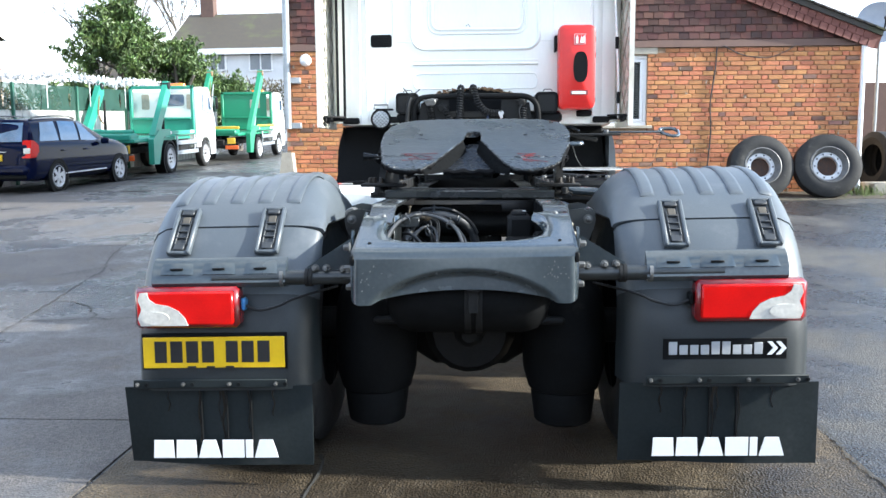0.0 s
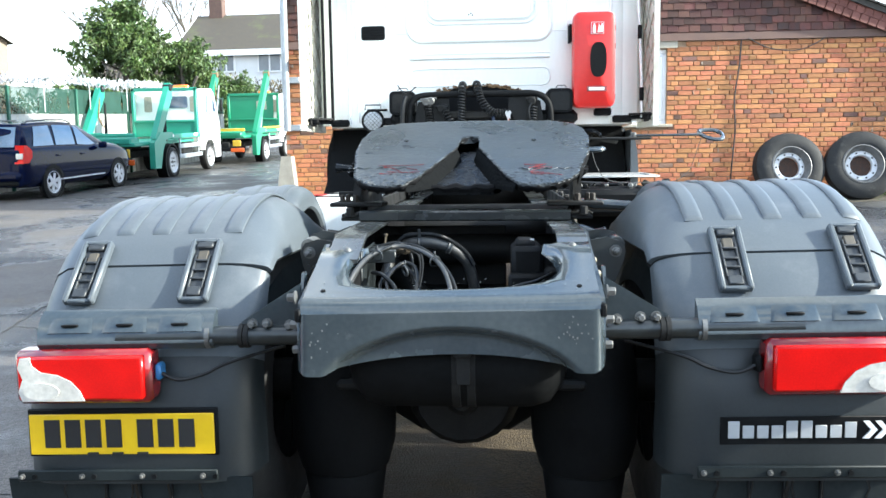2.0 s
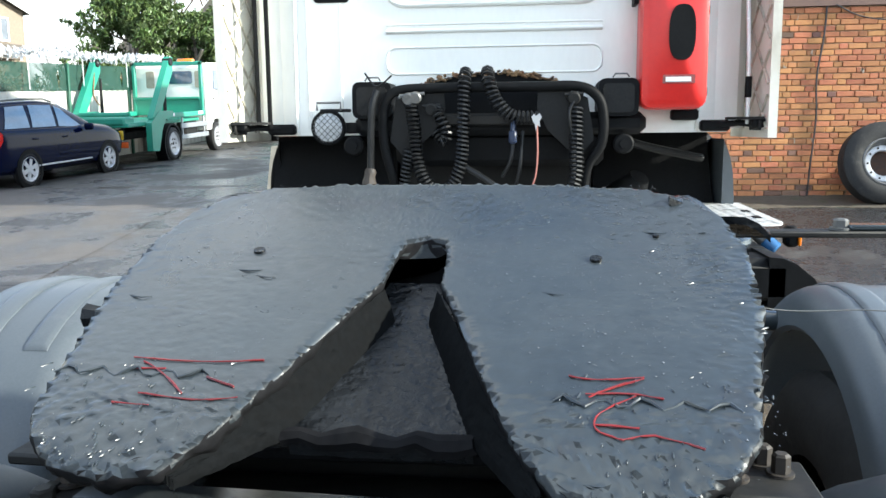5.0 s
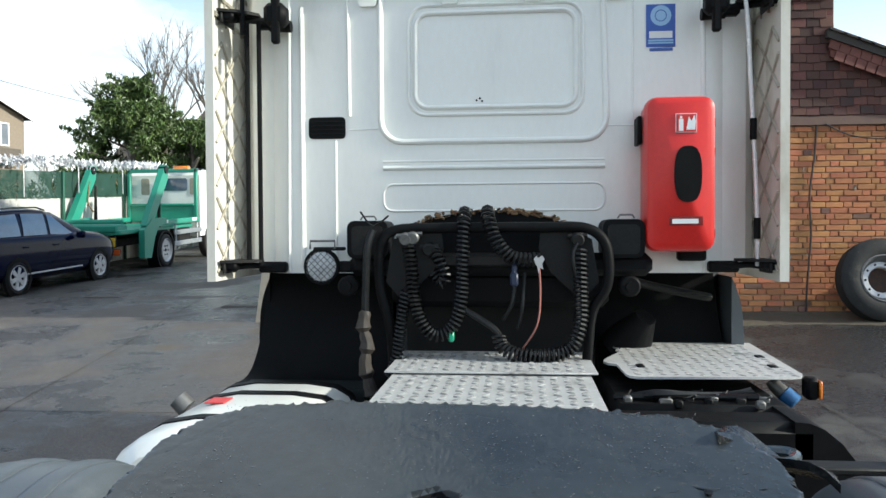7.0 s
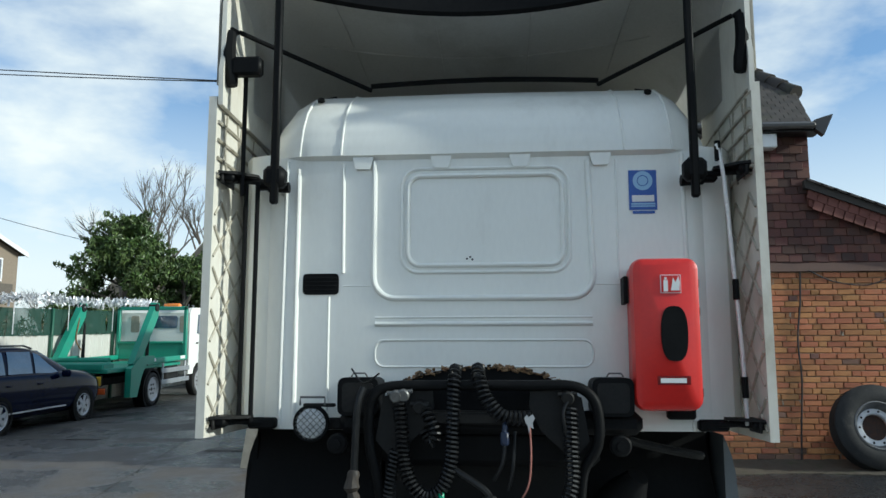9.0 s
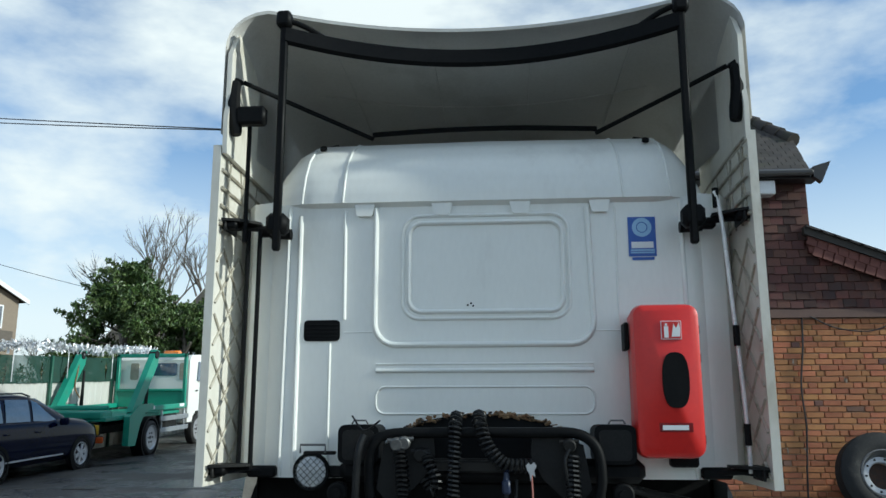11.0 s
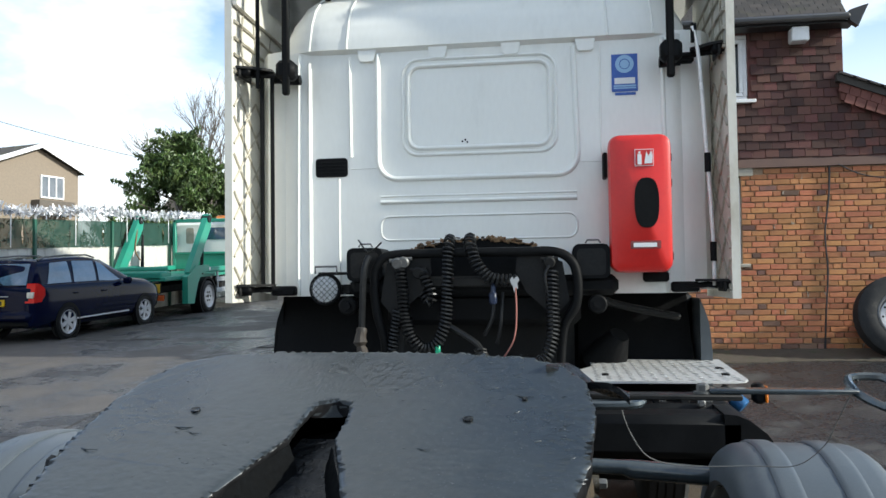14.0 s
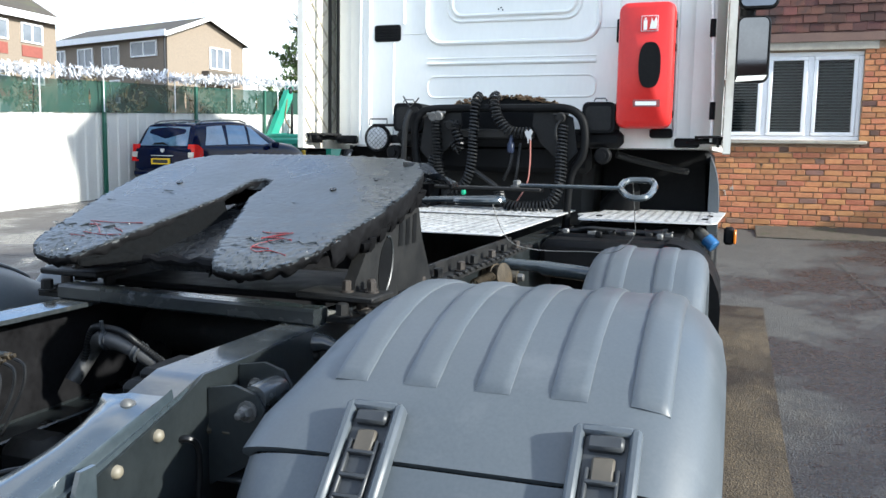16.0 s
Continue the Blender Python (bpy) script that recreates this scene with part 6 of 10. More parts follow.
hoses = [
    ([(-0.31, 2.9, 0.9), (-0.287, 2.98, 0.955), (-0.262, 3.08, 0.985), (-0.22, 3.17, 1.0), (-0.165, 3.19, 1.0), (-0.095, 3.12, 0.985), (-0.04, 3.02, 0.95), (-0.01, 2.93, 0.87), (0.005, 2.9, 0.75), (0.01, 2.88, 0.65)], 0.0065),
    ([(-0.31, 2.93, 0.89), (-0.28, 3.02, 0.96), (-0.245, 3.12, 0.99), (-0.19, 3.2, 1.005), (-0.13, 3.18, 1.0), (-0.07, 3.1, 0.975), (-0.02, 3.01, 0.93), (0.01, 2.95, 0.85)], 0.0065),
    ([(-0.29, 3.6, 0.85), (-0.264, 3.64, 0.92), (-0.21, 3.61, 0.962), (-0.158, 3.577, 0.972), (-0.105, 3.565, 0.97), (-0.053, 3.56, 0.955), (-0.01, 3.58, 0.92), (0.015, 3.6, 0.875), (0.03, 3.62, 0.8)], 0.02),
    ([(-0.27, 3.62, 0.9), (-0.225, 3.6, 0.985), (-0.158, 3.575, 1.0), (-0.1, 3.56, 0.998), (-0.05, 3.55, 0.98), (0.0, 3.565, 0.94), (0.03, 3.58, 0.89)], 0.008),
    ([(-0.18, 2.9, 0.88), (-0.2, 3.0, 0.93), (-0.17, 3.1, 0.96), (-0.13, 3.09, 0.95), (-0.12, 3.0, 0.9), (-0.16, 2.92, 0.84), (-0.2, 2.88, 0.76)], 0.006),
    ([(-0.2, 2.9, 0.87), (-0.22, 3.01, 0.92), (-0.18, 3.13, 0.95), (-0.14, 3.1, 0.93), (-0.11, 2.98, 0.88), (-0.15, 2.9, 0.8)], 0.006),
    ([(-0.25, 3.06, 0.94), (-0.21, 3.0, 0.94), (-0.17, 2.95, 0.9), (-0.19, 2.9, 0.82)], 0.006),
    ([(0.27, 3.1, 0.93), (0.22, 3.02, 0.92), (0.14, 2.97, 0.9), (0.11, 2.93, 0.82), (0.11, 2.9, 0.7)], 0.005),
    ([(0.3, 3.5, 0.9), (0.27, 3.9, 0.84), (0.35, 4.1, 0.86)], 0.007),
    ([(-0.26, 3.3, 0.99), (-0.2, 3.3, 1.0), (-0.16, 3.26, 0.97), (-0.15, 3.22, 0.88)], 0.006)]
for i, (pts, r) in enumerate(hoses):
    line = curve_pts(pts, 24 if i in (1, 3) else 8)
    radii = [r * (1.12 if k % 2 else 0.9) for k in range(len(line))] if i in (1, 3) else r
    part("hose", Shape().tube(line, radii, 10), SLEEVE if i in (0, 2) else HOSE, truck, "grey sleeved hose" if i in (0, 2) else "")
for c, d in (((-0.24, 3.09, 0.985), (0.3, 1, 0.2)), ((-0.07, 3.075, 0.97), (0.6, -1, -0.4)), ((-0.155, 3.06, 0.945), (1, 0.6, 0.3)), ((0.015, 3.6, 0.875), (0.4, 0.3, -1))):
    part("cable_tie", Shape().turn(c, d, [(-0.003, 0.014), (-0.002, 0.018), (0.002, 0.018), (0.003, 0.014)], 12).box((c[0], c[1], c[2] + 0.022), (0.005, 0.008, 0.016), 0.001), CATCH, truck)
part("transmission_dome", Shape().turn((-0.01, 3.2, 0.64), (0, -0.1, 1), [(0, 0.24), (0.05, 0.235), (0.09, 0.2), (0.11, 0.14), (0.12, 0.02)], 28, True), DARKSTEEL, truck)
part("bracket_leaf", Shape().box((-0.12, 3.72, 0.73), (0.2, 0.17, 0.008), 0.002).box((-0.13, 3.66, 0.71), (0.12, 0.008, 0.08), 0.002), RAILSTEEL, truck)
part("clip_ring", Shape().turn((-0.158, 3.577, 0.972), (1, 0.1, 0.1), [(-0.009, 0.021), (-0.006, 0.0255), (-0.002, 0.023), (0.002, 0.023), (0.006, 0.0255), (0.009, 0.021)], 16), CATCH, truck)
part("clip_stud", Shape().tube([(-0.16, 3.565, 0.99), (-0.16, 3.56, 1.02)], 0.005, 6), CATCH, truck)
part("clip_ring", Shape().turn((-0.053, 3.56, 0.955), (1, 0.0, -0.4), [(-0.009, 0.021), (-0.006, 0.0255), (-0.002, 0.023), (0.002, 0.023), (0.006, 0.0255), (0.009, 0.021)], 16), CATCH, truck)
part("yellow_connector", Shape().box((-0.185, 2.9, 0.86), (0.026, 0.026, 0.045), 0.006), YELCLIP, truck)
part("connector", Shape().box((-0.14, 2.92, 0.85), (0.05, 0.05, 0.05), 0.008), TAN, truck)
# dark plates added in place of shade, covering lit ground between the rails
part("shade_cross_plate", Shape().box((-0.11, 4.05, 0.86), (0.52, 0.02, 0.26), 0.004).box((-0.11, 4.0, 0.74), (0.52, 0.1, 0.02), 0.004), DARKSTEEL, truck)
part("shade_plate", Shape().box((0.0, 3.42, 0.6), (0.74, 0.7, 0.03), 0.01), DARKSTEEL, truck)
for sx in (-1, 1):
    part("v_stay", Shape().tube([(sx * 0.08, 3.5, 0.72), (sx * 0.33, 3.98, 0.85)], 0.04, 10), DARKSTEEL, truck)
part("brake_valve", Shape().box((-0.2, 3.4, 0.72), (0.14, 0.12, 0.14), 0.03), DARKSTEEL, truck)
part("gearbox_cover", Shape().turn((0.04, 3.05, 0.62), (0, 0.2, 1), [(0, 0.17), (0.06, 0.16), (0.1, 0.1), (0.11, 0.02)], 20, True), BLACKPL, truck)
for y in (4.0, 5.0):
    part("chassis_cross_tube", Shape().tube([(-0.37, y, 0.9), (0.37, y, 0.9)], 0.06, 12), DARKSTEEL, truck)
part("prop_shaft", Shape().tube([(0, 3.7, 0.55), (0, 5.2, 0.72), (0, 7.2, 0.8)], 0.055, 12), DARKSTEEL, truck)
# damper, stay tubes between the axles
for s in (-1, 1):
    dm = part("damper", Shape().turn((s * 0.475, 4.9, 0.55), (0, 0.05, 1), [(0, 0.035), (0.4, 0.035), (0.41, 0.02)], 14, True), BRONZE, truck, "olive primed damper")
    part("damper_eye", Shape().tube([(s * 0.385, 4.92, 0.985), (s * 0.51, 4.92, 0.985)], 0.024, 10), BRONZE, dm)
    part("damper_nut", bolt(Shape(), (s * 0.5, 4.92, 0.985), (s, 0, 0), 0.016, 0.03), ZINC, dm)
    if s > 0:
        part("stay_tube", Shape().tube([(s * 0.4, 4.95, 1.03), (s * 0.58, 4.95, 1.025), (s * 0.6, 4.95, 1.02), (s * 0.85, 4.96, 1.0)], [0.022, 0.022, 0.028, 0.028], 12), FRAME, truck)
    if s > 0:
        part("wire", Shape().tube(curve_pts([(0.539, 4.44, 1.286), (0.562, 4.45, 1.217), (0.604, 4.45, 1.161), (0.689, 4.46, 1.142), (0.82, 4.46, 1.145), (0.915, 4.45, 1.15), (0.969, 4.43, 1.199), (0.976, 4.38, 1.25), (0.98, 4.25, 1.36)], 6), 0.0013, 6), LEADWIRE, truck)
gb = part("bump_pad", Shape().box((0.42, 4.32, 0.96), (0.08, 0.1, 0.08), 0.02), BRONZE, truck)
OCHRE = surf("ochre_grime", (0.055, 0.038, 0.018), (0.022, 0.018, 0.012), (0.7, 0.9), scale=30, fine=90, bump=0.8, bump_dist=0.006)
part("ribbed_bush", Shape().turn((0.455, 4.86, 0.99), (1, -0.3, 0.2), [(-0.05, 0.03), (-0.045, 0.05), (-0.035, 0.05), (-0.03, 0.042), (-0.02, 0.042), (-0.015, 0.052), (-0.005, 0.052), (0, 0.043), (0.01, 0.043), (0.015, 0.05), (0.025, 0.05), (0.03, 0.03)], 18, True), OCHRE, gb, "grimy ochre ribbed rubber bush")
for k in range(7):
    part("spring_coil", Shape().turn((0.44, 4.62 + 0.03 * k, 1.0), (0, 1, 0.5), [(-0.004, 0.014), (0, 0.02), (0.004, 0.014)], 10), OCHRE, gb)
part("crimped_hose", Shape().tube(coil_pts([(0.41, 4.05, 1.0), (0.43, 4.25, 0.99), (0.42, 4.5, 1.0)], 0.02, 0.014, 6), 0.005, 5), BRONZE, truck)

# brake chambers and hangers in the gaps beside the rails
for s in (-1, 1):
    bc = part("brake_chamber", Shape().turn((s * 0.47, 3.72, 0.66), (0, -1, 0.15), [(-0.16, 0.05), (-0.15, 0.085), (-0.02, 0.09), (0.0, 0.1), (0.02, 0.09), (0.12, 0.085), (0.15, 0.05)], 18, True), DARKSTEEL, truck, "grimy black brake chamber")
    part("chamber_band", Shape().turn((s * 0.47, 3.72, 0.66), (0, -1, 0.15), [(-0.012, 0.098), (-0.01, 0.105), (0.01, 0.105), (0.012, 0.098)], 18), DARKSTEEL, bc)
    part("torque_arm", Shape().tube([(s * 0.5, 3.3, 0.82), (s * 0.5, 3.6, 0.75), (s * 0.5, 4.3, 0.7)], 0.035, 10), DARKSTEEL, truck)
    part("brake_hose", Shape().tube(curve_pts([(s * 0.4, 3.45, 0.92), (s * 0.47, 3.5, 0.97), (s * 0.53, 3.6, 0.9), (s * 0.5, 3.68, 0.76)], 6), 0.011, 8), HOSE, truck)
    part("bracket_strut", Shape().tube([(s * 0.385, 3.6, 1.01), (s * 0.41, 3.6, 1.012), (s * 0.45, 3.6, 1.0), (s * 0.49, 3.6, 1.002)], [0.024, 0.018, 0.014, 0.018], 10), RAILSTEEL if s > 0 else DARKSTEEL, truck)
    part("inner_liner", Shape().sheet(lambda u, v, s=s: (s * (0.575 + 0.02 * v), 3.5 - (0.58 + 0.03 * v) * math.cos(radians(20 + 140 * u)), 0.5 + (0.34 + 0.08 * v) * math.sin(radians(20 + 140 * u))), 14, 2, (s * 0.01, 0, 0)), FLAP, truck)
# the coupling sits a little askew on its base
askew = Matrix.Translation((0.05, -1.165, 0)) @ Matrix.Rotation(radians(-3.2), 4, "Z") @ Matrix.Translation((-0.05, 1.2, 0))
for ob in (fw, cross_bar):
    ob.matrix_basis = askew
# ---- cab ----
WALL = 6.64


def bead(pts, r=0.011, flat=1.1, y=WALL):
    """A pressed ridge on the back wall along a line of (x, z)."""
    line = curve_pts([(x, 0, z) for x, z in pts], 1) if len(pts) > 2 else [Vector((x, 0, z)) for x, z in pts]
    rings = []
    for i, p in enumerate(line):
        d = (line[min(i + 1, len(line) - 1)] - line[max(i - 1, 0)]).normalized()
        side = Vector((-d.z, 0, d.x))
        rings.append([(p.x + side.x * a, y + 0.002 - b, p.z + side.z * a) for a, b in ((-r, 0), (-r * 0.55, r * flat), (0, r * flat * 1.25), (r * 0.55, r * flat), (r, 0))])
    return rings


def rounded(x0, x1, z0, z1, r, n=6):
    pts = []
    for cx, cz, a0 in ((x1 - r, z1 - r, 0), (x0 + r, z1 - r, 90), (x0 + r, z0 + r, 180), (x1 - r, z0 + r, 270)):
        pts += [(cx + r * math.cos(radians(a0 + 90 * k / n)), cz + r * math.sin(radians(a0 + 90 * k / n))) for k in range(n + 1)]
    return pts


body = Shape()
# back wall with rounded corners and sides
plan = [(-0.93, WALL), (-0.99, WALL + 0.012), (-1.05, WALL + 0.05), (-1.09, WALL + 0.11), (-1.11, WALL + 0.2), (-1.13, WALL + 0.6), (-1.17, 8.3), (-1.1, 8.6), (-0.9, 8.75), (0.9, 8.75), (1.1, 8.6), (1.17, 8.3), (1.13, WALL + 0.6), (1.11, WALL + 0.2), (1.09, WALL + 0.11), (1.05, WALL + 0.05), (0.99, WALL + 0.012), (0.93, WALL)]
body.rings([[(x, y, z) for x, y in plan] for z in (1.485, 2.0, 2.5, 2.76)], True, True)
cab = part("cab", body, WHITE, truck, "white sleeper cab back wall with pressed ridges")
for poly, r in ((rounded(-0.345, 0.372, 2.232, 2.655, 0.06), 0.013), (rounded(-0.375, 0.402, 2.2, 2.69, 0.08), 0.01), (rounded(-0.495, 0.497, 1.767, 1.888, 0.045), 0.006)):
    part("pressed_ridge", Shape().rings(bead(poly + poly[:1], r), False), WHITE, cab)
lower = [(-0.505, 2.73), (-0.505, 2.2)] + [(-0.405 - 0.1 * math.cos(radians(a)), 2.18 - 0.1 * math.sin(radians(a))) for a in (0, 18, 36, 54, 72, 90)] + [(0.405 + 0.1 * math.sin(radians(a)), 2.18 - 0.1 * math.cos(radians(a))) for a in (0, 18, 36, 54, 72, 90)] + [(0.52, 2.2), (0.52, 2.24), (0.49, 2.72)]
lower = [p for p in lower if p[0] < 0.51]
part("pressed_ridge", Shape().rings(bead(lower, 0.015), False), WHITE, cab)
for pts, r in (([(-0.495, 1.992), (0.497, 1.992)], 0.006), ([(-0.495, 1.962), (0.497, 1.962)], 0.012), ([(-0.87, 2.7), (-0.87, 1.52)], 0.013), ([(-0.655, 2.72), (-0.65, 2.2)], 0.01), ([(-0.715, 2.09), (-0.715, 1.5)], 0.007), ([(-0.65, 2.14), (-0.51, 2.14)], 0.004), ([(0.5, 2.14), (0.64, 2.14)], 0.004), ([(-0.925, 2.74), (-0.935, 1.49)], 0.012), ([(0.92, 2.74), (0.93, 1.49)], 0.012), ([(0.62, 2.72), (0.62, 2.16)], 0.006)):
    part("pressed_ridge", Shape().rings(bead(pts, r), False), WHITE, cab)
for x in (-0.56, -0.19, 0.18, 0.55):
    part("roof_tab", Shape().prism([(x - 0.05, 2.75), (x - 0.038, 2.7), (x - 0.03, 2.692), (x + 0.03, 2.692), (x + 0.038, 2.7), (x + 0.05, 2.75)], "y", WALL - 0.018, WALL + 0.01), WHITE, cab)
vt = part("vent", Shape().prism(rounded(-0.839, -0.669, 2.1, 2.198, 0.018, 3), "y", WALL - 0.006, WALL + 0.02), BLACKPL, cab, "black slotted air vent")
for k in range(4):
    part("vent_slat", Shape().box((-0.754, WALL - 0.007, 2.122 + 0.018 * k), (0.15, 0.004, 0.005), 0.001), BLACKPL, vt)
for x, z in ((-0.07, 2.262), (-0.055, 2.27), (-0.045, 2.258), (-0.51, 2.6)):
    part("paint_chip", Shape().disc((x, WALL - 0.002, z), (0, 1, 0), 0.005, 0.002, 7), BLACKPL, cab)
part("blue_sticker", Shape().box((0.74, WALL - 0.003, 2.572), (0.126, 0.003, 0.186)), BLUEINK, cab, "blue and white certification sticker")
part("sticker_ring", Shape().turn((0.74, WALL - 0.0055, 2.615), (0, 1, 0), [(-0.001, 0.045), (-0.001, 0.026)], 24), SKYINK, cab)
part("sticker_disc", Shape().disc((0.74, WALL - 0.0055, 2.615), (0, 1, 0), 0.022, 0.002, 20), SKYINK, cab)
part("sticker_bar", Shape().box((0.74, WALL - 0.0055, 2.532), (0.1, 0.002, 0.03)), WHITEINK, cab)
part("sticker_bar", Shape().box((0.74, WALL - 0.0055, 2.507), (0.108, 0.002, 0.008)), SKYINK, cab)
part("sticker_bar", Shape().box((0.74, WALL - 0.0055, 2.496), (0.108, 0.002, 0.007)), SKYINK, cab)
part("sticker_bar", Shape().box((0.742, WALL - 0.003, 2.468), (0.1, 0.002, 0.013)), BLUEINK, cab)


def cap_at(u, v):
    x = -1.04 + 2.08 * u
    prof = [(6.612, 2.757), (6.614, 2.83), (6.63, 2.93), (6.68, 3.04), (6.77, 3.14), (6.9, 3.225), (7.05, 3.275), (7.4, 3.3), (8.2, 3.2)]
    k = v * (len(prof) - 1)
    i = min(int(k), len(prof) - 2)
    f = k - i
    y, z = prof[i][0] + (prof[i + 1][0] - prof[i][0]) * f, prof[i][1] + (prof[i + 1][1] - prof[i][1]) * f
    e = max(0.0, (abs(x) - 0.8) / 0.24)
    z = 2.757 + (z - 2.757) * (0.83 - 0.02 * abs(x) - 0.46 * e ** 3)
    y += 0.11 * e ** 2.2
    return (x, y, z)


part("roof_cap", Shape().sheet(cap_at, 36, 24, (0, 0.03, -0.02)), WHITE, cab, "white rounded roof cap")
for x in (-0.865, -0.665, 0.66, 0.88):
    line = [Vector(cap_at((x * (1 - 0.04 * k / 20) + 1.04) / 2.08, k / 24)) for k in range(0, 19)]
    part("roof_groove", Shape().tube([p + Vector((0, -0.001, 0.001)) for p in line], 0.006, 6), WHITE, cab)
for s in (-1, 1):
    p = Vector(cap_at((s * 0.8 + 1.04) / 2.08, 0.5))
    part("roof_plug", Shape().disc(p + Vector((0, -0.012, 0.012)), (0, -0.7, 0.7), 0.018, 0.014, 14), BLACKPL, cab)

ROD = surf("polished_stay_rod", (0.75, 0.75, 0.75), (0.65, 0.65, 0.65), (0.2, 0.3), metal=0.2, bump=0.0)
# side fairings
for s in (-1, 1):
    fx = 1.0 if s < 0 else 0.982
    pn = Shape()
    pn.rings([[(s * x * fx, y, z) for x, y in ((1.243, 6.42), (1.243, 6.7), (1.235, 7.05), (1.2, 7.05), (1.205, 6.7), (1.207, 6.46), (1.205, 6.42))] for z in (1.46, 1.9, 2.5, 3.0)], True, True)
    f = part("side_fairing", pn, FAIRING, truck, "white moulded side fairing with lattice ribs and grime")
    for z0 in [1.5 + 0.19 * i for i in range(-2, 7)]:
        for k in (1, -1):
            a, b = ((6.44, z0), (7.03, z0 + 0.52)) if k > 0 else ((6.44, z0 + 0.52), (7.03, z0))
            pts = []
            for i in range(9):
                y, z = a[0] + (b[0] - a[0]) * i / 8, a[1] + (b[1] - a[1]) * i / 8
                if 1.49 < z < 2.56:
                    pts.append((s * 1.203 * fx, y, z))
            if len(pts) > 1:
                part("lattice_rib", Shape().tube(pts, 0.007, 5), RIBGRIME, f)
    part("upper_skin", Shape().box((s * 1.212 * fx, 7.35, 2.75), (0.03, 0.62, 0.5), 0.006), FAIRING, f)
    for i in range(5):
        z = 2.62 + 0.085 * i
        part("lattice_rib", Shape().tube([(s * 1.2 * fx, 6.44 + 1.1 * k / 6, z - 0.09 * (k / 6) ** 2 + 0.01) for k in range(7)], 0.009, 5), RIBGRIME, f)
    for i in range(5):
        y = 6.48 + 0.1 * i
        part("lattice_rib", Shape().tube([(s * 1.203 * fx, y, 2.6), (s * 1.203 * fx, y + 0.08 * (-1) ** i, 2.95)], 0.006, 5), RIBGRIME, f)
    # hinge brackets
    for z, nm in ((1.515, "lower_bracket"), (2.62, "upper_bracket")):
        bk = Shape().tube([(s * 1.2, 6.5, z), (s * 1.1, 6.56, z + 0.01), (s * 0.95, 6.6, z)], 0.014, 8)
        bk.box((s * 1.0, 6.6, z), (0.13, 0.05, 0.05), 0.01).box((s * 1.17, 6.5, z + 0.01), (0.08, 0.07, 0.04), 0.01)
        bkt = part(nm, bk, BLACKPL, f)
        part("hinge_plate", Shape().prism([(s * 1.195 * fx, 6.44), (s * 1.12, 6.47), (s * 1.04, 6.55), (s * 1.05, 6.62), (s * 1.14, 6.6), (s * 1.195 * fx, 6.62)], "z", z + 0.024, z + 0.036), DARKSTEEL, bkt, "grimy black hinge plate")
        part("hinge_web", Shape().box((s * 1.18 * fx, 6.53, z), (0.012, 0.16, 0.045), 0.004), DARKSTEEL, bkt)
    part("hinge_knob", Shape().tube([(s * 0.9, 6.58, 2.6), (s * 1.0, 6.58, 2.6)], [0.026, 0.02], 10), BLACKPL, f)
    # upper wing of the roof deflector
    dw = Shape().prism([(6.42, 2.96), (6.41, 3.13), (6.43, 3.2), (6.43, 3.46), (6.52, 3.6), (7.3, 3.45), (7.3, 2.94)], "x", s * 1.178, s * 1.2)
    part("deflector_wing", dw, FAIRING, truck, "white deflector wing")
    ps = part("deflector_post", Shape().box((s * 0.94, 6.47, 3.08), (0.036, 0.036, 1.16), 0.008).box((s * 0.945, 6.5, 2.63), (0.1, 0.09, 0.1), 0.02).box((s * 0.94, 6.46, 3.64), (0.07, 0.06, 0.08), 0.012), BLACKPL, truck, "black steel deflector post")
    part("stay", Shape().tube([(s * 1.14, 6.5, 3.34), (s * 0.94, 6.68, 3.29), (s * 0.59, 7.0, 3.21)], 0.012, 8), BLACKPL, ps)
    part("stay_foot", Shape().turn((s * 1.145, 6.5, 3.34), (s, 0, 0), [(0, 0.01), (0.03, 0.03), (0.05, 0.02)], 5, True), BLACKPL, ps)
    part("arm", Shape().tube(curve_pts([(s * 0.94, 6.46, 3.64), (s * 0.85, 6.5, 3.62), (s * 0.72, 6.55, 3.55)], 5), 0.014, 8), BLACKPL, ps)
    hb = Shape().tube(curve_pts([(s * 1.17, 6.47, 3.33), (s * 1.175, 6.46, 3.22), (s * 1.16, 6.46, 3.12), (s * 1.15, 6.46, 3.06)], 4), [0.022, 0.03, 0.032, 0.034, 0.036, 0.036, 0.034, 0.034, 0.034, 0.032, 0.03, 0.028, 0.024], 8)
    if s < 0:
        hb.box((s * 1.08, 6.46, 3.15), (0.14, 0.06, 0.09), 0.012)
    part("grab_handle", hb, BLACKPL, truck, "black handle")
    rods = [(1.045, 6.56), (1.1, 6.56)] if s < 0 else [(1.06, 6.56)]
    for x, y in rods:
        part("fairing_rod", Shape().tube([(s * x, y, 1.52), (s * x, y, 2.62)], 0.011, 8), BLACKPL, f) if s < 0 else None
    if s > 0:
        part("fairing_rod", Shape().tube(curve_pts([(1.05, 6.52, 2.75), (1.075, 6.52, 2.6), (1.1, 6.53, 2.2), (1.12, 6.53, 1.8), (1.125, 6.53, 1.52)], 5), 0.0095, 8), ROD, f, "bright steel stay rod")
        for z, x in ((2.72, 1.055), (2.1, 1.105), (1.68, 1.122)):
            part("rod_clip", Shape().tube([(x, 6.525, z - 0.045), (x, 6.525, z + 0.045)], 0.0145, 8), BLACKPL, f)
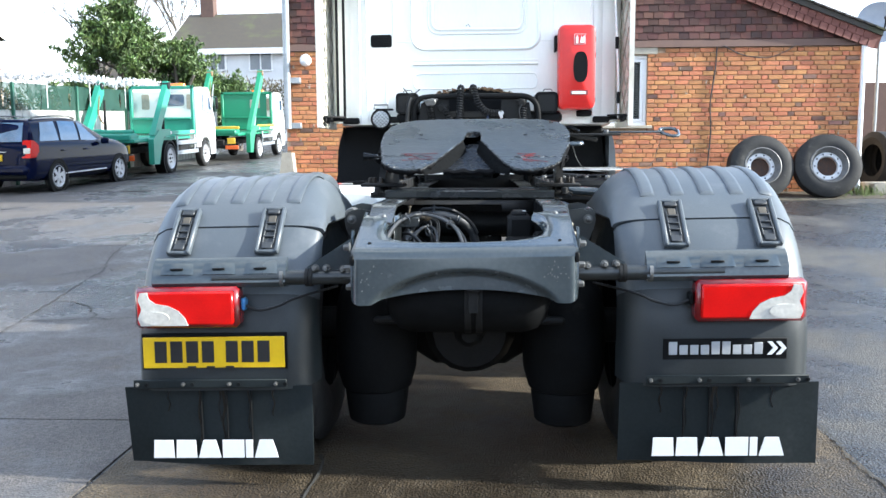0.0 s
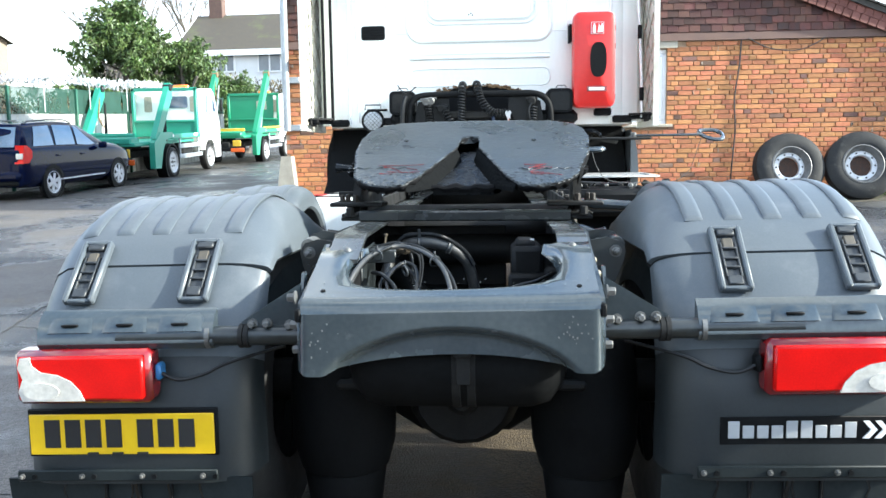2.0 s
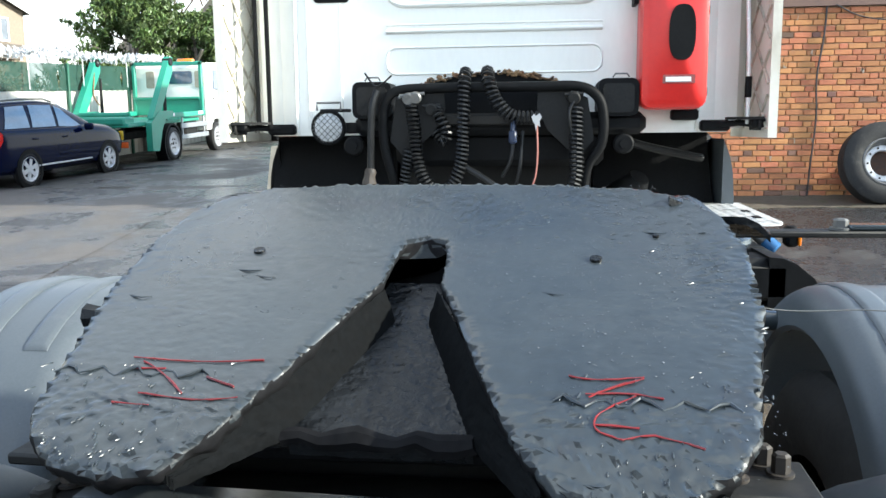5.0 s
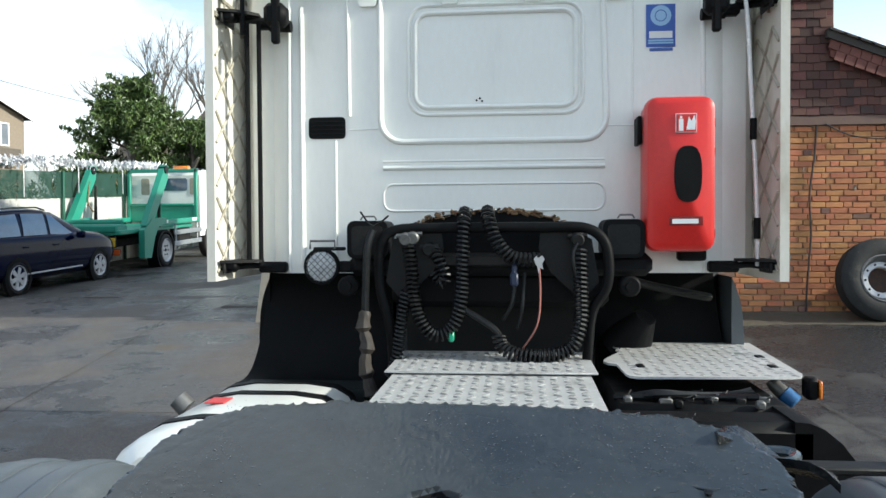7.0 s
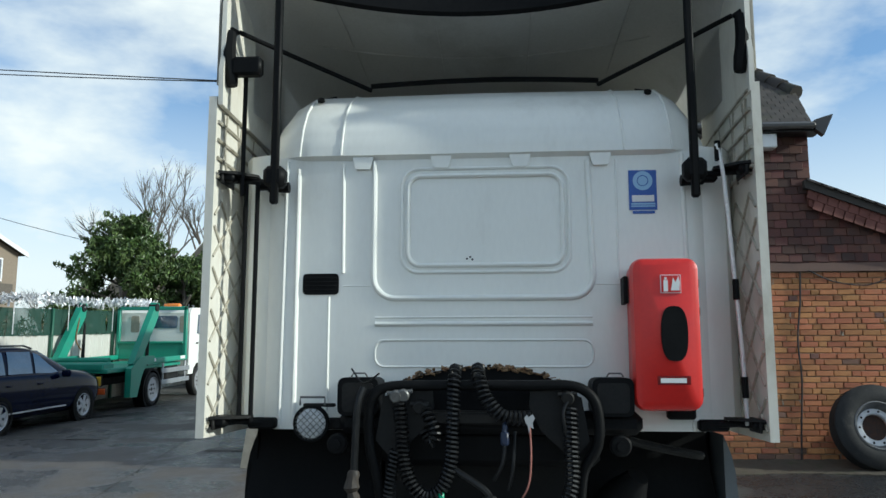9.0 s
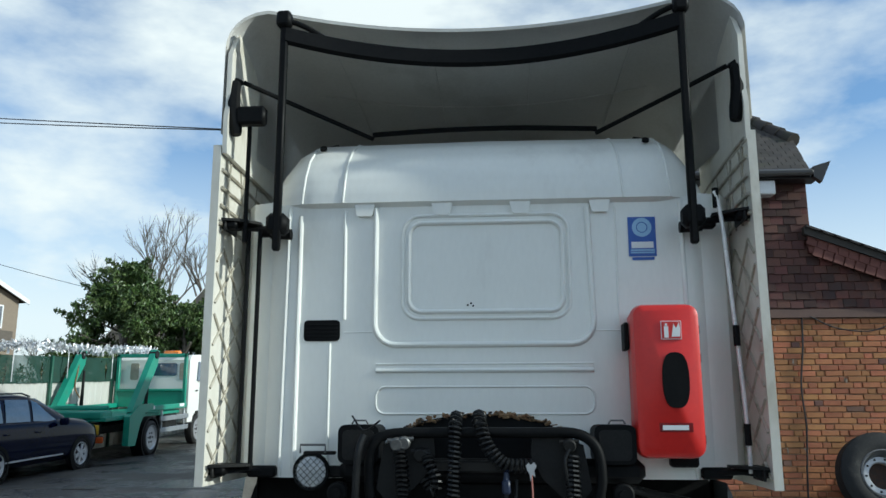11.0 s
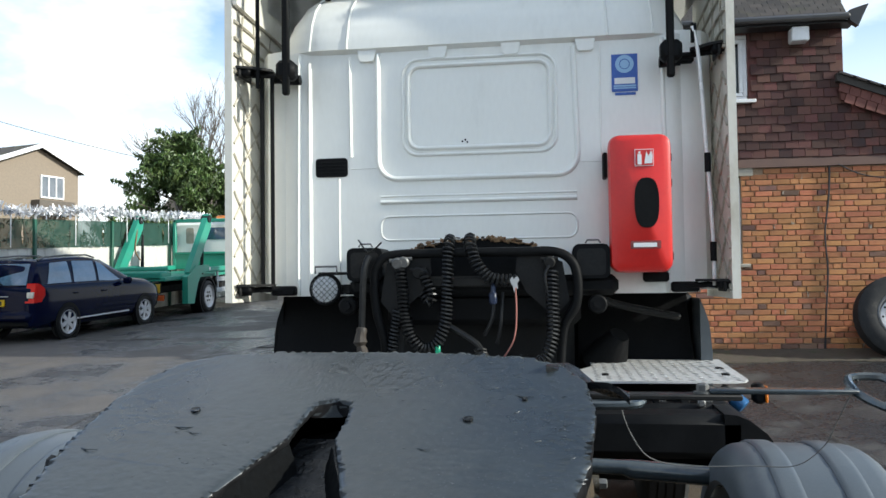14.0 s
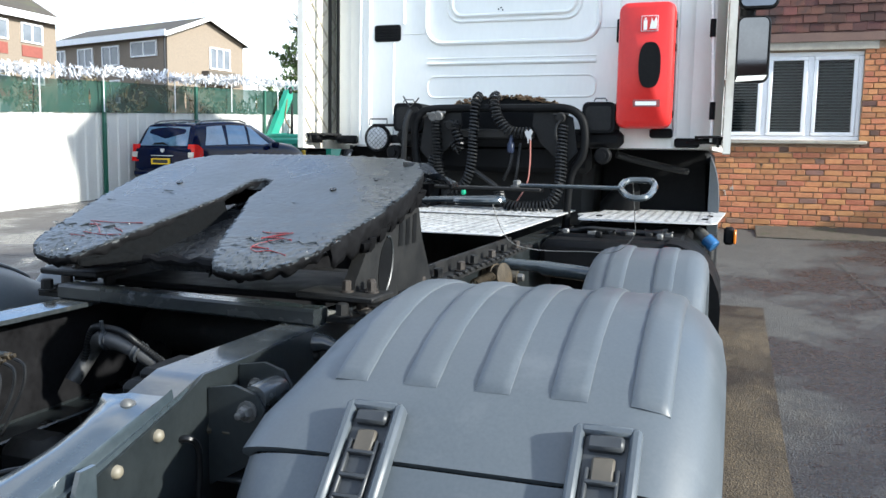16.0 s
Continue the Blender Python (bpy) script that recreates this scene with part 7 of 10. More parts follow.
        part("cab_corner_panel", Shape().rings([[(x, y, z) for x, y in ((0.985, 6.672), (1.02, 6.664), (1.12, 6.7), (1.17, 6.78), (1.165, 6.8), (1.11, 6.72), (1.02, 6.684))] for z in (1.5, 2.0, 2.5, 2.78)], True, True), WHITE, cab)
    else:
        part("fairing_rod", Shape().tube([(-1.1, 6.5, 2.55), (-1.1, 6.5, 3.12)], 0.011, 8), BLACKPL, f)
        part("cab_corner_panel", Shape().rings([[(-x, y, z) for x, y in ((0.985, 6.672), (1.02, 6.664), (1.12, 6.7), (1.17, 6.78), (1.165, 6.8), (1.11, 6.72), (1.02, 6.684))] for z in (1.5, 2.0, 2.5, 2.78)], True, True), WHITE, cab)


def tub_at(u, v):
    """The roof deflector: u round from one side over the top to the other, v from the rear edge forwards."""
    w = 1.215 - 0.15 * v
    top = 3.7 - 0.34 * v ** 1.3
    a = u * 2 - 1
    s = 1 if a > 0 else -1
    e = abs(a)
    if e > 0.8:
        x, z = w, 3.06 + (top - 0.2 - 3.06) * (1 - (e - 0.8) / 0.2)
    elif e > 0.62:
        k = (e - 0.62) / 0.18
        x, z = w - 0.2 * (1 - math.sin(k * math.pi / 2)), top - 0.2 * (1 - math.cos(k * math.pi / 2))
    else:
        x = (w - 0.2) * e / 0.62
        z = top - 0.075 * (1 - (e / 0.62) ** 2)
    y = 6.43 + 1.75 * v + (0.2 * (1 - (e / 0.8) ** 2) if e < 0.8 else 0) * (1 - v)
    return (s * x, y, z)


tub = part("roof_deflector", Shape().sheet(tub_at, 60, 14, (0, 0, 0.018)), TUB, truck, "off-white hollow roof air deflector, open at the back")
part("front_wall", Shape().sheet(lambda u, v: (-1.08 + 2.16 * u, 8.15 - 0.9 * (1 - v) * 0.2, 3.0 + 0.42 * v), 8, 3), TUB, tub)
for u in (0.26, 0.42, 0.58, 0.74):
    part("panel_seam", Shape().tube([Vector(tub_at(u, 0.08 + 0.85 * k / 12)) - Vector((0, 0, 0.004)) for k in range(13)], 0.0035, 5), TUB, tub)
part("panel_seam", Shape().tube([Vector(tub_at(0.2 + 0.6 * k / 30, 0.45)) - Vector((0, 0, 0.004)) for k in range(31)], 0.0035, 5), TUB, tub)
bd = Shape()
bd.rings([[(x, y0 + dy, z + dz) for dy, dz in ((0, 0.045), (-0.018, 0.04), (-0.022, -0.03), (0, -0.045), (0.014, 0.0))] for x, y0, z in ((-0.93 + 1.86 * i / 20, 6.47 + 0.2 * (1 - (2 * i / 20 - 1) ** 2), 3.56 - 0.06 * (1 - (2 * i / 20 - 1) ** 2)) for i in range(21))], True, True)
part("rim_band", bd, BLACKPL, tub, "black rubber-edged stiffening band")
part("roof_seal", Shape().tube([(-0.6 + 1.2 * i / 10, 7.05, 3.25 + 0.02 * math.sin(math.pi * i / 10)) for i in range(11)], 0.014, 6), BLACKPL, tub)
for s in (-1, 1):
    part("seal_lump", Shape().tube(curve_pts([(s * 0.78, 7.05, 3.17), (s * 0.9, 7.05, 3.14), (s * 0.97, 7.05, 3.05)], 4), [0.03] * 9, 6), BLACKPL, tub)

# extinguisher box
ex = Shape()
ex.rings([[(x, y, z) for x, z in rounded(0.64 + i, 0.926 - i, 1.585 + i, 2.228 - i, max(0.03, 0.05 - i), 4)] for y, i in ((6.63, 0.012), (6.5, 0.004), (6.47, 0.0), (6.44, 0.0), (6.405, 0.008), (6.39, 0.03))], True, True)
eb = part("extinguisher_box", ex, EXTRED, truck, "red plastic fire extinguisher box with black inset")
part("black_inset", Shape().prism([(0.808 + 0.055 * math.copysign(abs(math.cos(a)) ** 0.7, math.cos(a)), 1.905 + 0.115 * math.copysign(abs(math.sin(a)) ** 0.8, math.sin(a))) for a in (2 * math.pi * k / 28 for k in range(28))], "y", 6.38, 6.40), BLACKPL, eb, "black oval inset")
part("sign", Shape().box((0.8, 6.388, 2.113), (0.085, 0.003, 0.078)), WHITEINK, eb, "white pictogram sign")
part("sign_field", Shape().box((0.8, 6.3855, 2.113), (0.079, 0.002, 0.072)), EXTRED, eb)
part("sign_mark", Shape().box((0.779, 6.3838, 2.105), (0.018, 0.002, 0.048)).box((0.779, 6.3838, 2.136), (0.009, 0.002, 0.01)), WHITEINK, eb)
part("sign_mark", Shape().prism([(0.8, 2.085), (0.835, 2.085), (0.838, 2.12), (0.832, 2.145), (0.82, 2.12), (0.81, 2.14)], "y", 6.383, 6.3848), WHITEINK, eb)
part("badge", Shape().box((0.8, 6.388, 1.712), (0.135, 0.003, 0.036)), LAMPDARK, eb, "dark red badge with a plain white bar")
part("badge_bar", Shape().box((0.797, 6.3855, 1.711), (0.105, 0.002, 0.019)), WHITEINK, eb)
for z in (1.66, 2.0, 2.12):
    part("hinge", Shape().box((0.924, 6.47, z), (0.014, 0.05, 0.04), 0.004), BLACKPL, eb)
part("box_mount", Shape().box((0.865, 6.6, 1.565), (0.12, 0.06, 0.05), 0.01), BLACKPL, eb)
part("side_mount", Shape().box((0.63, 6.55, 2.1), (0.02, 0.1, 0.12), 0.004), BLACKPL, eb)

# air intakes, crossbeam, hoop with its gear
for x0, x1 in ((-0.62, -0.443), (0.467, 0.64)):
    d = Shape().prism(rounded(x0, x1, 1.56, 1.722, 0.03, 3), "y", 6.42, 6.62)
    dd = part("intake_box", d, BLACKPL, truck, "black air intake box")
    part("recess", Shape().prism(rounded(x0 + 0.02, x1 - 0.02, 1.575, 1.7, 0.02, 3), "y", 6.414, 6.419), DARKSTEEL, dd)
    part("clip", Shape().tube([(x0 + 0.06, 6.42, 1.725), (x0 + 0.07, 6.42, 1.74), (x0 + 0.12, 6.42, 1.74), (x0 + 0.13, 6.42, 1.725)], 0.004, 5), ZINC, dd)
part("cab_crossbeam", Shape().box((0.03, 6.5, 1.53), (1.3, 0.1, 0.1), 0.03).box((0.03, 6.56, 1.42), (0.95, 0.08, 0.16), 0.03), BLACKPL, truck)
for x in (-0.62, 0.58):
    part("beam_boss", Shape().disc((x, 6.45, 1.44), (0, 1, 0), 0.045, 0.06, 14, bevel=0.008).disc((x, 6.415, 1.44), (0, 1, 0), 0.02, 0.02, 10), BLACKPL, truck)
hp = [(-0.42, 6.42, 1.0), (-0.43, 6.41, 1.25), (-0.47, 6.4, 1.42), (-0.478, 6.4, 1.56), (-0.46, 6.4, 1.64), (-0.4, 6.4, 1.682), (-0.2, 6.4, 1.69), (0.2, 6.4, 1.69), (0.38, 6.4, 1.688), (0.46, 6.4, 1.645), (0.488, 6.4, 1.56), (0.48, 6.4, 1.44), (0.42, 6.41, 1.33), (0.4, 6.42, 1.1), (0.4, 6.42, 1.0)]
hoop = part("hose_rack", Shape().tube(curve_pts(hp, 5), 0.022, 10), BLACKPL, truck, "black tubular hose rack behind the cab")
rp = Shape()
for s in (-1, 1):
    rp.prism([(s * 0.3, 1.69), (s * 0.21, 1.69), (s * 0.2, 1.6), (s * 0.25, 1.5), (s * 0.38, 1.38), (s * 0.45, 1.46), (s * 0.42, 1.64)], "y", 6.41, 6.42)
rp.box((0, 6.43, 1.55), (0.42, 0.03, 0.05), 0.008)
part("rack_plate", rp, DARKSTEEL, hoop)
for x, z in ((-0.36, 1.645), (-0.33, 1.65), (0.36, 1.64), (-0.26, 1.6)):
    part("coupling_head", Shape().disc((x, 6.39, z), (0, 1, 0.2), 0.028, 0.05, 14, bevel=0.006).tube([(x - 0.04, 6.385, z + 0.012), (x + 0.04, 6.385, z + 0.016)], 0.009, 8), ZINC if x < -0.3 else DARKSTEEL, hoop)
coils = [
    ([(-0.11, 6.44, 1.76), (-0.112, 6.38, 1.72), (-0.115, 6.36, 1.6), (-0.12, 6.36, 1.48), (-0.13, 6.36, 1.36), (-0.17, 6.36, 1.265), (-0.235, 6.36, 1.24), (-0.295, 6.36, 1.3), (-0.325, 6.37, 1.4), (-0.335, 6.38, 1.52), (-0.35, 6.39, 1.62)], 0.024, 0.019),
    ([(-0.015, 6.45, 1.76), (-0.01, 6.38, 1.73), (0.02, 6.35, 1.64), (0.08, 6.35, 1.57), (0.15, 6.36, 1.555), (0.2, 6.37, 1.56)], 0.026, 0.02),
    ([(0.37, 6.39, 1.6), (0.372, 6.37, 1.42), (0.37, 6.36, 1.3), (0.33, 6.35, 1.19), (0.24, 6.34, 1.16), (0.12, 6.34, 1.16), (0.05, 6.36, 1.19), (0.03, 6.38, 1.24)], 0.026, 0.019),
    ([(-0.24, 6.4, 1.6), (-0.22, 6.36, 1.56), (-0.19, 6.35, 1.5), (-0.2, 6.36, 1.46), (-0.24, 6.38, 1.5)], 0.022, 0.02),
    ([(-0.36, 6.38, 1.42), (-0.38, 6.38, 1.3), (-0.4, 6.38, 1.15), (-0.43, 6.38, 1.06)], 0.02, 0.018)]
for pts, r, pitch in coils:
    part("coiled_air_line", Shape().tube(coil_pts(pts, r, pitch, 8), 0.0065, 5, False), HOSE, hoop, "black coiled air line")
for pts, r, mt in (([(0.37, 6.38, 1.64), (0.34, 6.36, 1.58), (0.35, 6.36, 1.5), (0.375, 6.37, 1.44)], 0.007, HOSE), ([(0.2, 6.37, 1.55), (0.205, 6.36, 1.4), (0.19, 6.36, 1.28), (0.13, 6.38, 1.18), (0.1, 6.4, 1.14)], 0.0038, REDWIRE), ([(-0.14, 6.38, 1.36), (-0.05, 6.36, 1.31), (0.02, 6.36, 1.26), (0.05, 6.38, 1.2)], 0.014, HOSE), ([(0.1, 6.4, 1.5), (0.09, 6.38, 1.38), (0.05, 6.4, 1.3)], 0.009, HOSE), ([(0.14, 6.4, 1.5), (0.13, 6.38, 1.35), (0.11, 6.4, 1.26)], 0.008, HOSE), ([(-0.5, 6.38, 1.68), (-0.52, 6.36, 1.6), (-0.53, 6.36, 1.4), (-0.53, 6.36, 1.3)], 0.016, HOSE), ([(-0.42, 6.3, 1.74), (-0.5, 6.38, 1.7), (-0.56, 6.42, 1.76)], 0.004, HOSE)):
    part("line", Shape().tube(curve_pts(pts, 8), r, 8), mt, hoop)
part("taped_hose", Shape().tube(curve_pts([(-0.53, 6.36, 1.34), (-0.538, 6.35, 1.27), (-0.522, 6.35, 1.2), (-0.53, 6.34, 1.12), (-0.515, 6.34, 1.04), (-0.5, 6.34, 0.98)], 4), [0.02 + 0.011 * abs(math.sin(1.9 * i)) + 0.004 * math.sin(5 * i) for i in range(21)], 9), RUSTY, hoop, "hose wrapped in dirty brown tape")
part("blue_connector", Shape().box((0.098, 6.35, 1.475), (0.036, 0.03, 0.06), 0.009).tube([(0.098, 6.35, 1.5), (0.1, 6.36, 1.54)], 0.012, 8), BLUEPLUG, hoop)
part("white_tag", Shape().prism([(0.178, 1.56), (0.19, 1.573), (0.196, 1.562), (0.212, 1.575), (0.222, 1.558), (0.212, 1.54), (0.216, 1.516), (0.203, 1.524), (0.197, 1.498), (0.192, 1.528), (0.184, 1.54)], "y", 6.33, 6.335), GREYINK, hoop)
part("green_connector", Shape().box((-0.165, 6.35, 1.235), (0.024, 0.024, 0.045), 0.006), GREENCLIP, hoop)
# rusted cut-out in the wall above the rack
rnd = random.Random(21)
rs = Shape()
for i in range(96):
    u = rnd.random()
    x = -0.36 + 0.7 * u
    z = 1.7 + 0.07 * math.sin(math.pi * u) ** 0.6 + rnd.uniform(-0.014, 0.008)
    m = Matrix.Translation((x, WALL - 0.014 - rnd.uniform(0, 0.016), z)) @ Euler((rnd.uniform(-0.7, 0.7), rnd.uniform(-0.6, 0.6), rnd.uniform(-0.5, 0.5))).to_matrix().to_4x4()
    rs.box((0, 0, 0), (rnd.uniform(0.01, 0.03), rnd.uniform(0.006, 0.022), rnd.uniform(0.004, 0.012)), 0.0015, m)
part("rusty_lip", rs, RUST, cab, "flaking rusty lip of the cut-out", kind="stuff")
# black panel stands in for the shaded opening of the cut-out
part("cutout_void_panel", Shape().prism([(-0.36, 1.5), (-0.36, 1.69), (-0.28, 1.735), (-0.14, 1.76), (0.0, 1.768), (0.14, 1.762), (0.27, 1.735), (0.34, 1.69), (0.34, 1.5)], "y", WALL - 0.012, WALL + 0.02), BLACKPL, cab)
# work lamp
wlp = part("work_lamp", Shape().turn((-0.745, 6.5, 1.523), (0, -1, 0), [(-0.06, 0.03), (-0.05, 0.06), (0.0, 0.078), (0.025, 0.082), (0.032, 0.076), (0.028, 0.068)], 26, True), BLACKPL, truck, "round black work lamp with wire guard")
part("lens", Shape().turn((-0.745, 6.475, 1.523), (0, -1, 0), [(0.0, 0.07), (0.01, 0.05), (0.015, 0.0)], 24), LENS, wlp)
gd = Shape()
for k in range(-3, 4):
    h = math.sqrt(max(0, 0.068 ** 2 - (0.02 * k) ** 2))
    for a in (45, -45):
        c, sn = math.cos(radians(a)), math.sin(radians(a))
        p = [(-0.745 + 0.02 * k * c - t * sn, 6.456, 1.523 + 0.02 * k * sn + t * c) for t in (-h, h)]
        gd.tube(p, 0.0016, 4)
gd.tube([(-0.8, 6.49, 1.6), (-0.8, 6.49, 1.635), (-0.69, 6.49, 1.635), (-0.69, 6.49, 1.6)], 0.005, 6)
part("wire_guard", gd, ZINC, wlp, kind="stuff")
part("lamp_bracket_arm", Shape().box((-0.67, 6.53, 1.52), (0.12, 0.03, 0.05), 0.008).box((-0.72, 6.52, 1.6), (0.14, 0.04, 0.015), 0.004), DARKSTEEL, wlp)

# under the cab
uc = Shape().box((0, 7.25, 1.05), (0.95, 0.9, 0.8), 0.06)
part("engine_block", uc, DARKSTEEL, truck, "dark grimy engine and gearbox under the cab")
bh = Shape().box((0, 7.85, 1.0), (2.24, 1.36, 0.97), 0.03)
part("bulkhead", bh, BLACKPL, truck)
for s in (-1, 1):
    part("cab_mudguard", guard_section(s, 0.62, 1.17, 0.66, 8.1, 0.55, [12 + 88 * i / 12 for i in range(13)], drop_in=0.08, rad=0.05), BLACKPL, truck)
    # right edge coloured grey for sunlight, left one black for shade
    part("cab_side_edge", Shape().prism([(s * 1.118, 1.45), (s * 1.135, 1.41), (s * 1.155, 1.35), (s * 1.168, 1.28), (s * 1.176, 1.16), (s * 1.172, 1.0), (s * 1.118, 1.0)], "y", 6.92, 7.25), GUARD if s > 0 else BLACKPL, truck)
    part("inner_arch", Shape().sheet(lambda u, v, s=s: (s * (0.5 + ((0.69 if s < 0 else 0.64) - 0.06 * v) * u), (6.6 if s < 0 else 6.78) + 0.36 * v ** 0.7, 0.93 + 0.55 * v ** 2.2 + 0.05 * u * (1 - v)), 10, 12, (0, 0.02, -0.02)), BLACKPL, truck, "flared black rubber wheel arch")
    part("arch_ledge", Shape().rings([[(s * x, y, z) for y, z in ((6.46, 0.955), (6.47, 0.985), (6.62, 0.995), (6.64, 0.93), (6.47, 0.92))] for x in (0.56, 0.6, 1.08, 1.12)], True, True), FLAP, truck, "dark rubber ledge below the wheel arch")
part("air_pipe", Shape().tube(curve_pts([(0.62, 6.7, 1.45), (0.72, 6.75, 1.42), (0.9, 6.8, 1.38), (1.0, 6.85, 1.36)], 5), 0.02, 8), DARKSTEEL, truck)
part("gaiter", Shape().turn((0.62, 6.9, 1.12), (0.4, -0.5, 0.75), [(0, 0.12), (0.08, 0.1), (0.2, 0.05)], 16, True), BLACKPL, truck)


# tread plates
# raised marks, darker than the plate around them
TREAD = surf("dark_tread_marks", (0.2, 0.2, 0.195), (0.42, 0.42, 0.41), (0.3, 0.45), metal=0.1, scale=8, fine=60, bump=0.05, spread=(0.42, 0.6))
def lozenges(x0, x1, y0, y1, z, pitch=0.048):
    s = Shape()
    ny, nx = int((y1 - y0) / pitch), int((x1 - x0) / pitch)
    for j in range(ny):
        for i in range(nx):
            x, y = x0 + pitch * (i + 0.5), y0 + pitch * (j + 0.5)
            a = radians(45 if (i + j) % 2 else -45)
            c, sn = math.cos(a), math.sin(a)
            l, w = 0.0215, 0.0085
            pts = [(l, 0), (l * 0.4, w), (-l * 0.4, w), (-l, 0), (-l * 0.4, -w), (l * 0.4, -w)]
            base = [(x + p * c - q * sn, y + p * sn + q * c, z) for p, q in pts]
            top = [(x + 0.6 * (p * c - q * sn), y + 0.6 * (p * sn + q * c), z + 0.0035) for p, q in pts]
            s.add(base + top, [(k, (k + 1) % 6, (k + 1) % 6 + 6, k + 6) for k in range(6)] + [tuple(range(6, 12))])
    return s


for nm, x0, x1, y0, y1, z in (("tread_plate", -0.405, 0.415, 6.08, 6.62, 1.135), ("tread_plate", -0.375, 0.39, 5.1, 6.12, 1.122)):
    p = part(nm, Shape().box(((x0 + x1) / 2, (y0 + y1) / 2, z - 0.004), (x1 - x0, y1 - y0, 0.006), 0.001), ALU, truck, "dirty aluminium tread plate over the chassis")
    part("raised_pattern", lozenges(x0 + 0.02, x1 - 0.02, y0 + 0.02, y1 - 0.02, z - 0.001), TREAD, p, kind="stuff")
xr = [(0.56, 6.66), (0.478, 6.46), (0.466, 6.4), (0.482, 6.35), (0.512, 6.33), (0.52, 6.1), (0.53, 6.065), (0.56, 6.045), (1.12, 6.07), (1.16, 6.09), (1.18, 6.14), (1.215, 6.98), (0.62, 6.98)]
p = part("tread_plate", Shape().prism(xr, "z", 1.121, 1.13), ALU, truck, "aluminium tread plate step with rounded corners")
part("raised_pattern", lozenges(0.54, 1.17, 6.07, 6.95, 1.129), TREAD, p, kind="stuff")
for x, y in ((0.6, 6.28), (1.12, 6.3), (1.14, 6.55)):
    part("slot", Shape().box((x, y, 1.132), (0.03, 0.06, 0.006), 0.002), BLACKPL, p)
# battery box, cover, cap and marker under the step
bb_ = part("battery_box", Shape().box((0.75, 6.2, 0.92), (0.62, 0.75, 0.3), 0.03), BLACKPL, truck, "black plastic battery box")
part("front_cover", Shape().box((0.75, 5.72, 0.98), (0.64, 0.2, 0.16), 0.03), BLACKPL, bb_)
for i in (0, 2, 3, 5, 8):
    rnd2 = random.Random(i)
    part("terminal", Shape().box((0.5 + 0.055 * i, 5.86 + rnd2.uniform(-0.05, 0.05), 1.075), (0.03, 0.03, 0.03), 0.006), BLACKPL if i % 4 else ZINC, truck)
for i in range(12):
    rnd2 = random.Random(40 + i)
    c = (0.5 + 0.043 * i, 5.9 + rnd2.uniform(-0.03, 0.12), 1.075)
    part("battery_clamp", Shape().box(c, (rnd2.uniform(0.015, 0.06), rnd2.uniform(0.012, 0.04), rnd2.uniform(0.012, 0.03)), 0.004).tube([(c[0], c[1], c[2]), (c[0] + 0.02, c[1] + rnd2.uniform(-0.03, 0.03), c[2] + 0.02)], 0.004, 5), (BLACKPL, DARKSTEEL, BLACKPL, ZINC)[i % 4], bb_)
for k in range(3):
    part("battery_lead", Shape().tube(curve_pts([(0.47 + 0.02 * k, 6.02, 1.05), (0.6, 5.96 - 0.04 * k, 1.095), (0.76 + 0.05 * k, 5.99, 1.08), (0.96, 5.93 + 0.05 * k, 1.09)], 6), 0.006 + 0.002 * k, 6), HOSE, bb_)
part("battery_cable", Shape().tube(curve_pts([(0.46, 5.95, 1.07), (0.6, 5.9, 1.085), (0.8, 5.93, 1.08), (0.95, 5.88, 1.09)], 6), 0.012, 8), HOSE, truck)
part("side_cover", Shape().rings([[(x, y, z) for x, z in ((0.985, 1.068), (1.03, 1.064), (1.075, 1.045), (1.13, 1.0), (1.175, 0.94), (1.205, 0.87), (1.215, 0.8), (1.215, 0.55), (0.985, 0.55))] for y in (5.62, 5.66, 6.08, 6.12)], True, True), BLACKPL, truck)
part("filler_neck", Shape().turn((1.115, 6.22, 1.06), (0.6, -0.3, -0.55), [(-0.04, 0.018), (-0.015, 0.027), (0.027, 0.029), (0.029, 0.024)], 18, True), ZINC, truck, "dull metal filler neck")
part("blue_cap", Shape().turn((1.115, 6.22, 1.06), (0.6, -0.3, -0.55), [(0.025, 0.03), (0.028, 0.034), (0.078, 0.034), (0.084, 0.029), (0.086, 0.005)], 18, True), BLUECAP, truck, "blue tank cap")
mk = part("side_marker", Shape().box((1.237, 6.22, 1.062), (0.05, 0.07, 0.085), 0.012), BLACKPL, truck)
part("amber_lens", Shape().box((1.264, 6.21, 1.06), (0.012, 0.06, 0.07), 0.004), AMBER, mk)
# white tank on the other side with straps and cap
tk_prof = [(-0.6, 0.98), (-0.66, 1.015), (-0.78, 1.03), (-1.0, 1.03), (-1.12, 1.01), (-1.19, 0.96), (-1.215, 0.88), (-1.215, 0.6), (-1.15, 0.5), (-0.68, 0.5), (-0.58, 0.58), (-0.56, 0.9)]
tkc = (-0.89, 0.78)
tank = part("fuel_tank", Shape().rings([[(tkc[0] + (x - tkc[0]) * k, y, tkc[1] + (z - tkc[1]) * k) for x, z in tk_prof] for y, k in ((5.42, 0.82), (5.46, 0.95), (5.53, 1.0), (6.36, 1.0), (6.41, 0.95))], True, True), WHITE, truck, "white painted fuel tank with black straps")
for y in (5.72, 6.14, 6.37):
    part("strap", Shape().rings([[(tkc[0] + (x - tkc[0]) * k, y + dy, tkc[1] + (z - tkc[1]) * k) for x, z in tk_prof] for dy, k in ((-0.035, 1.0), (-0.03, 1.02), (0.03, 1.02), (0.035, 1.0))], True), BLACKPL, tank)
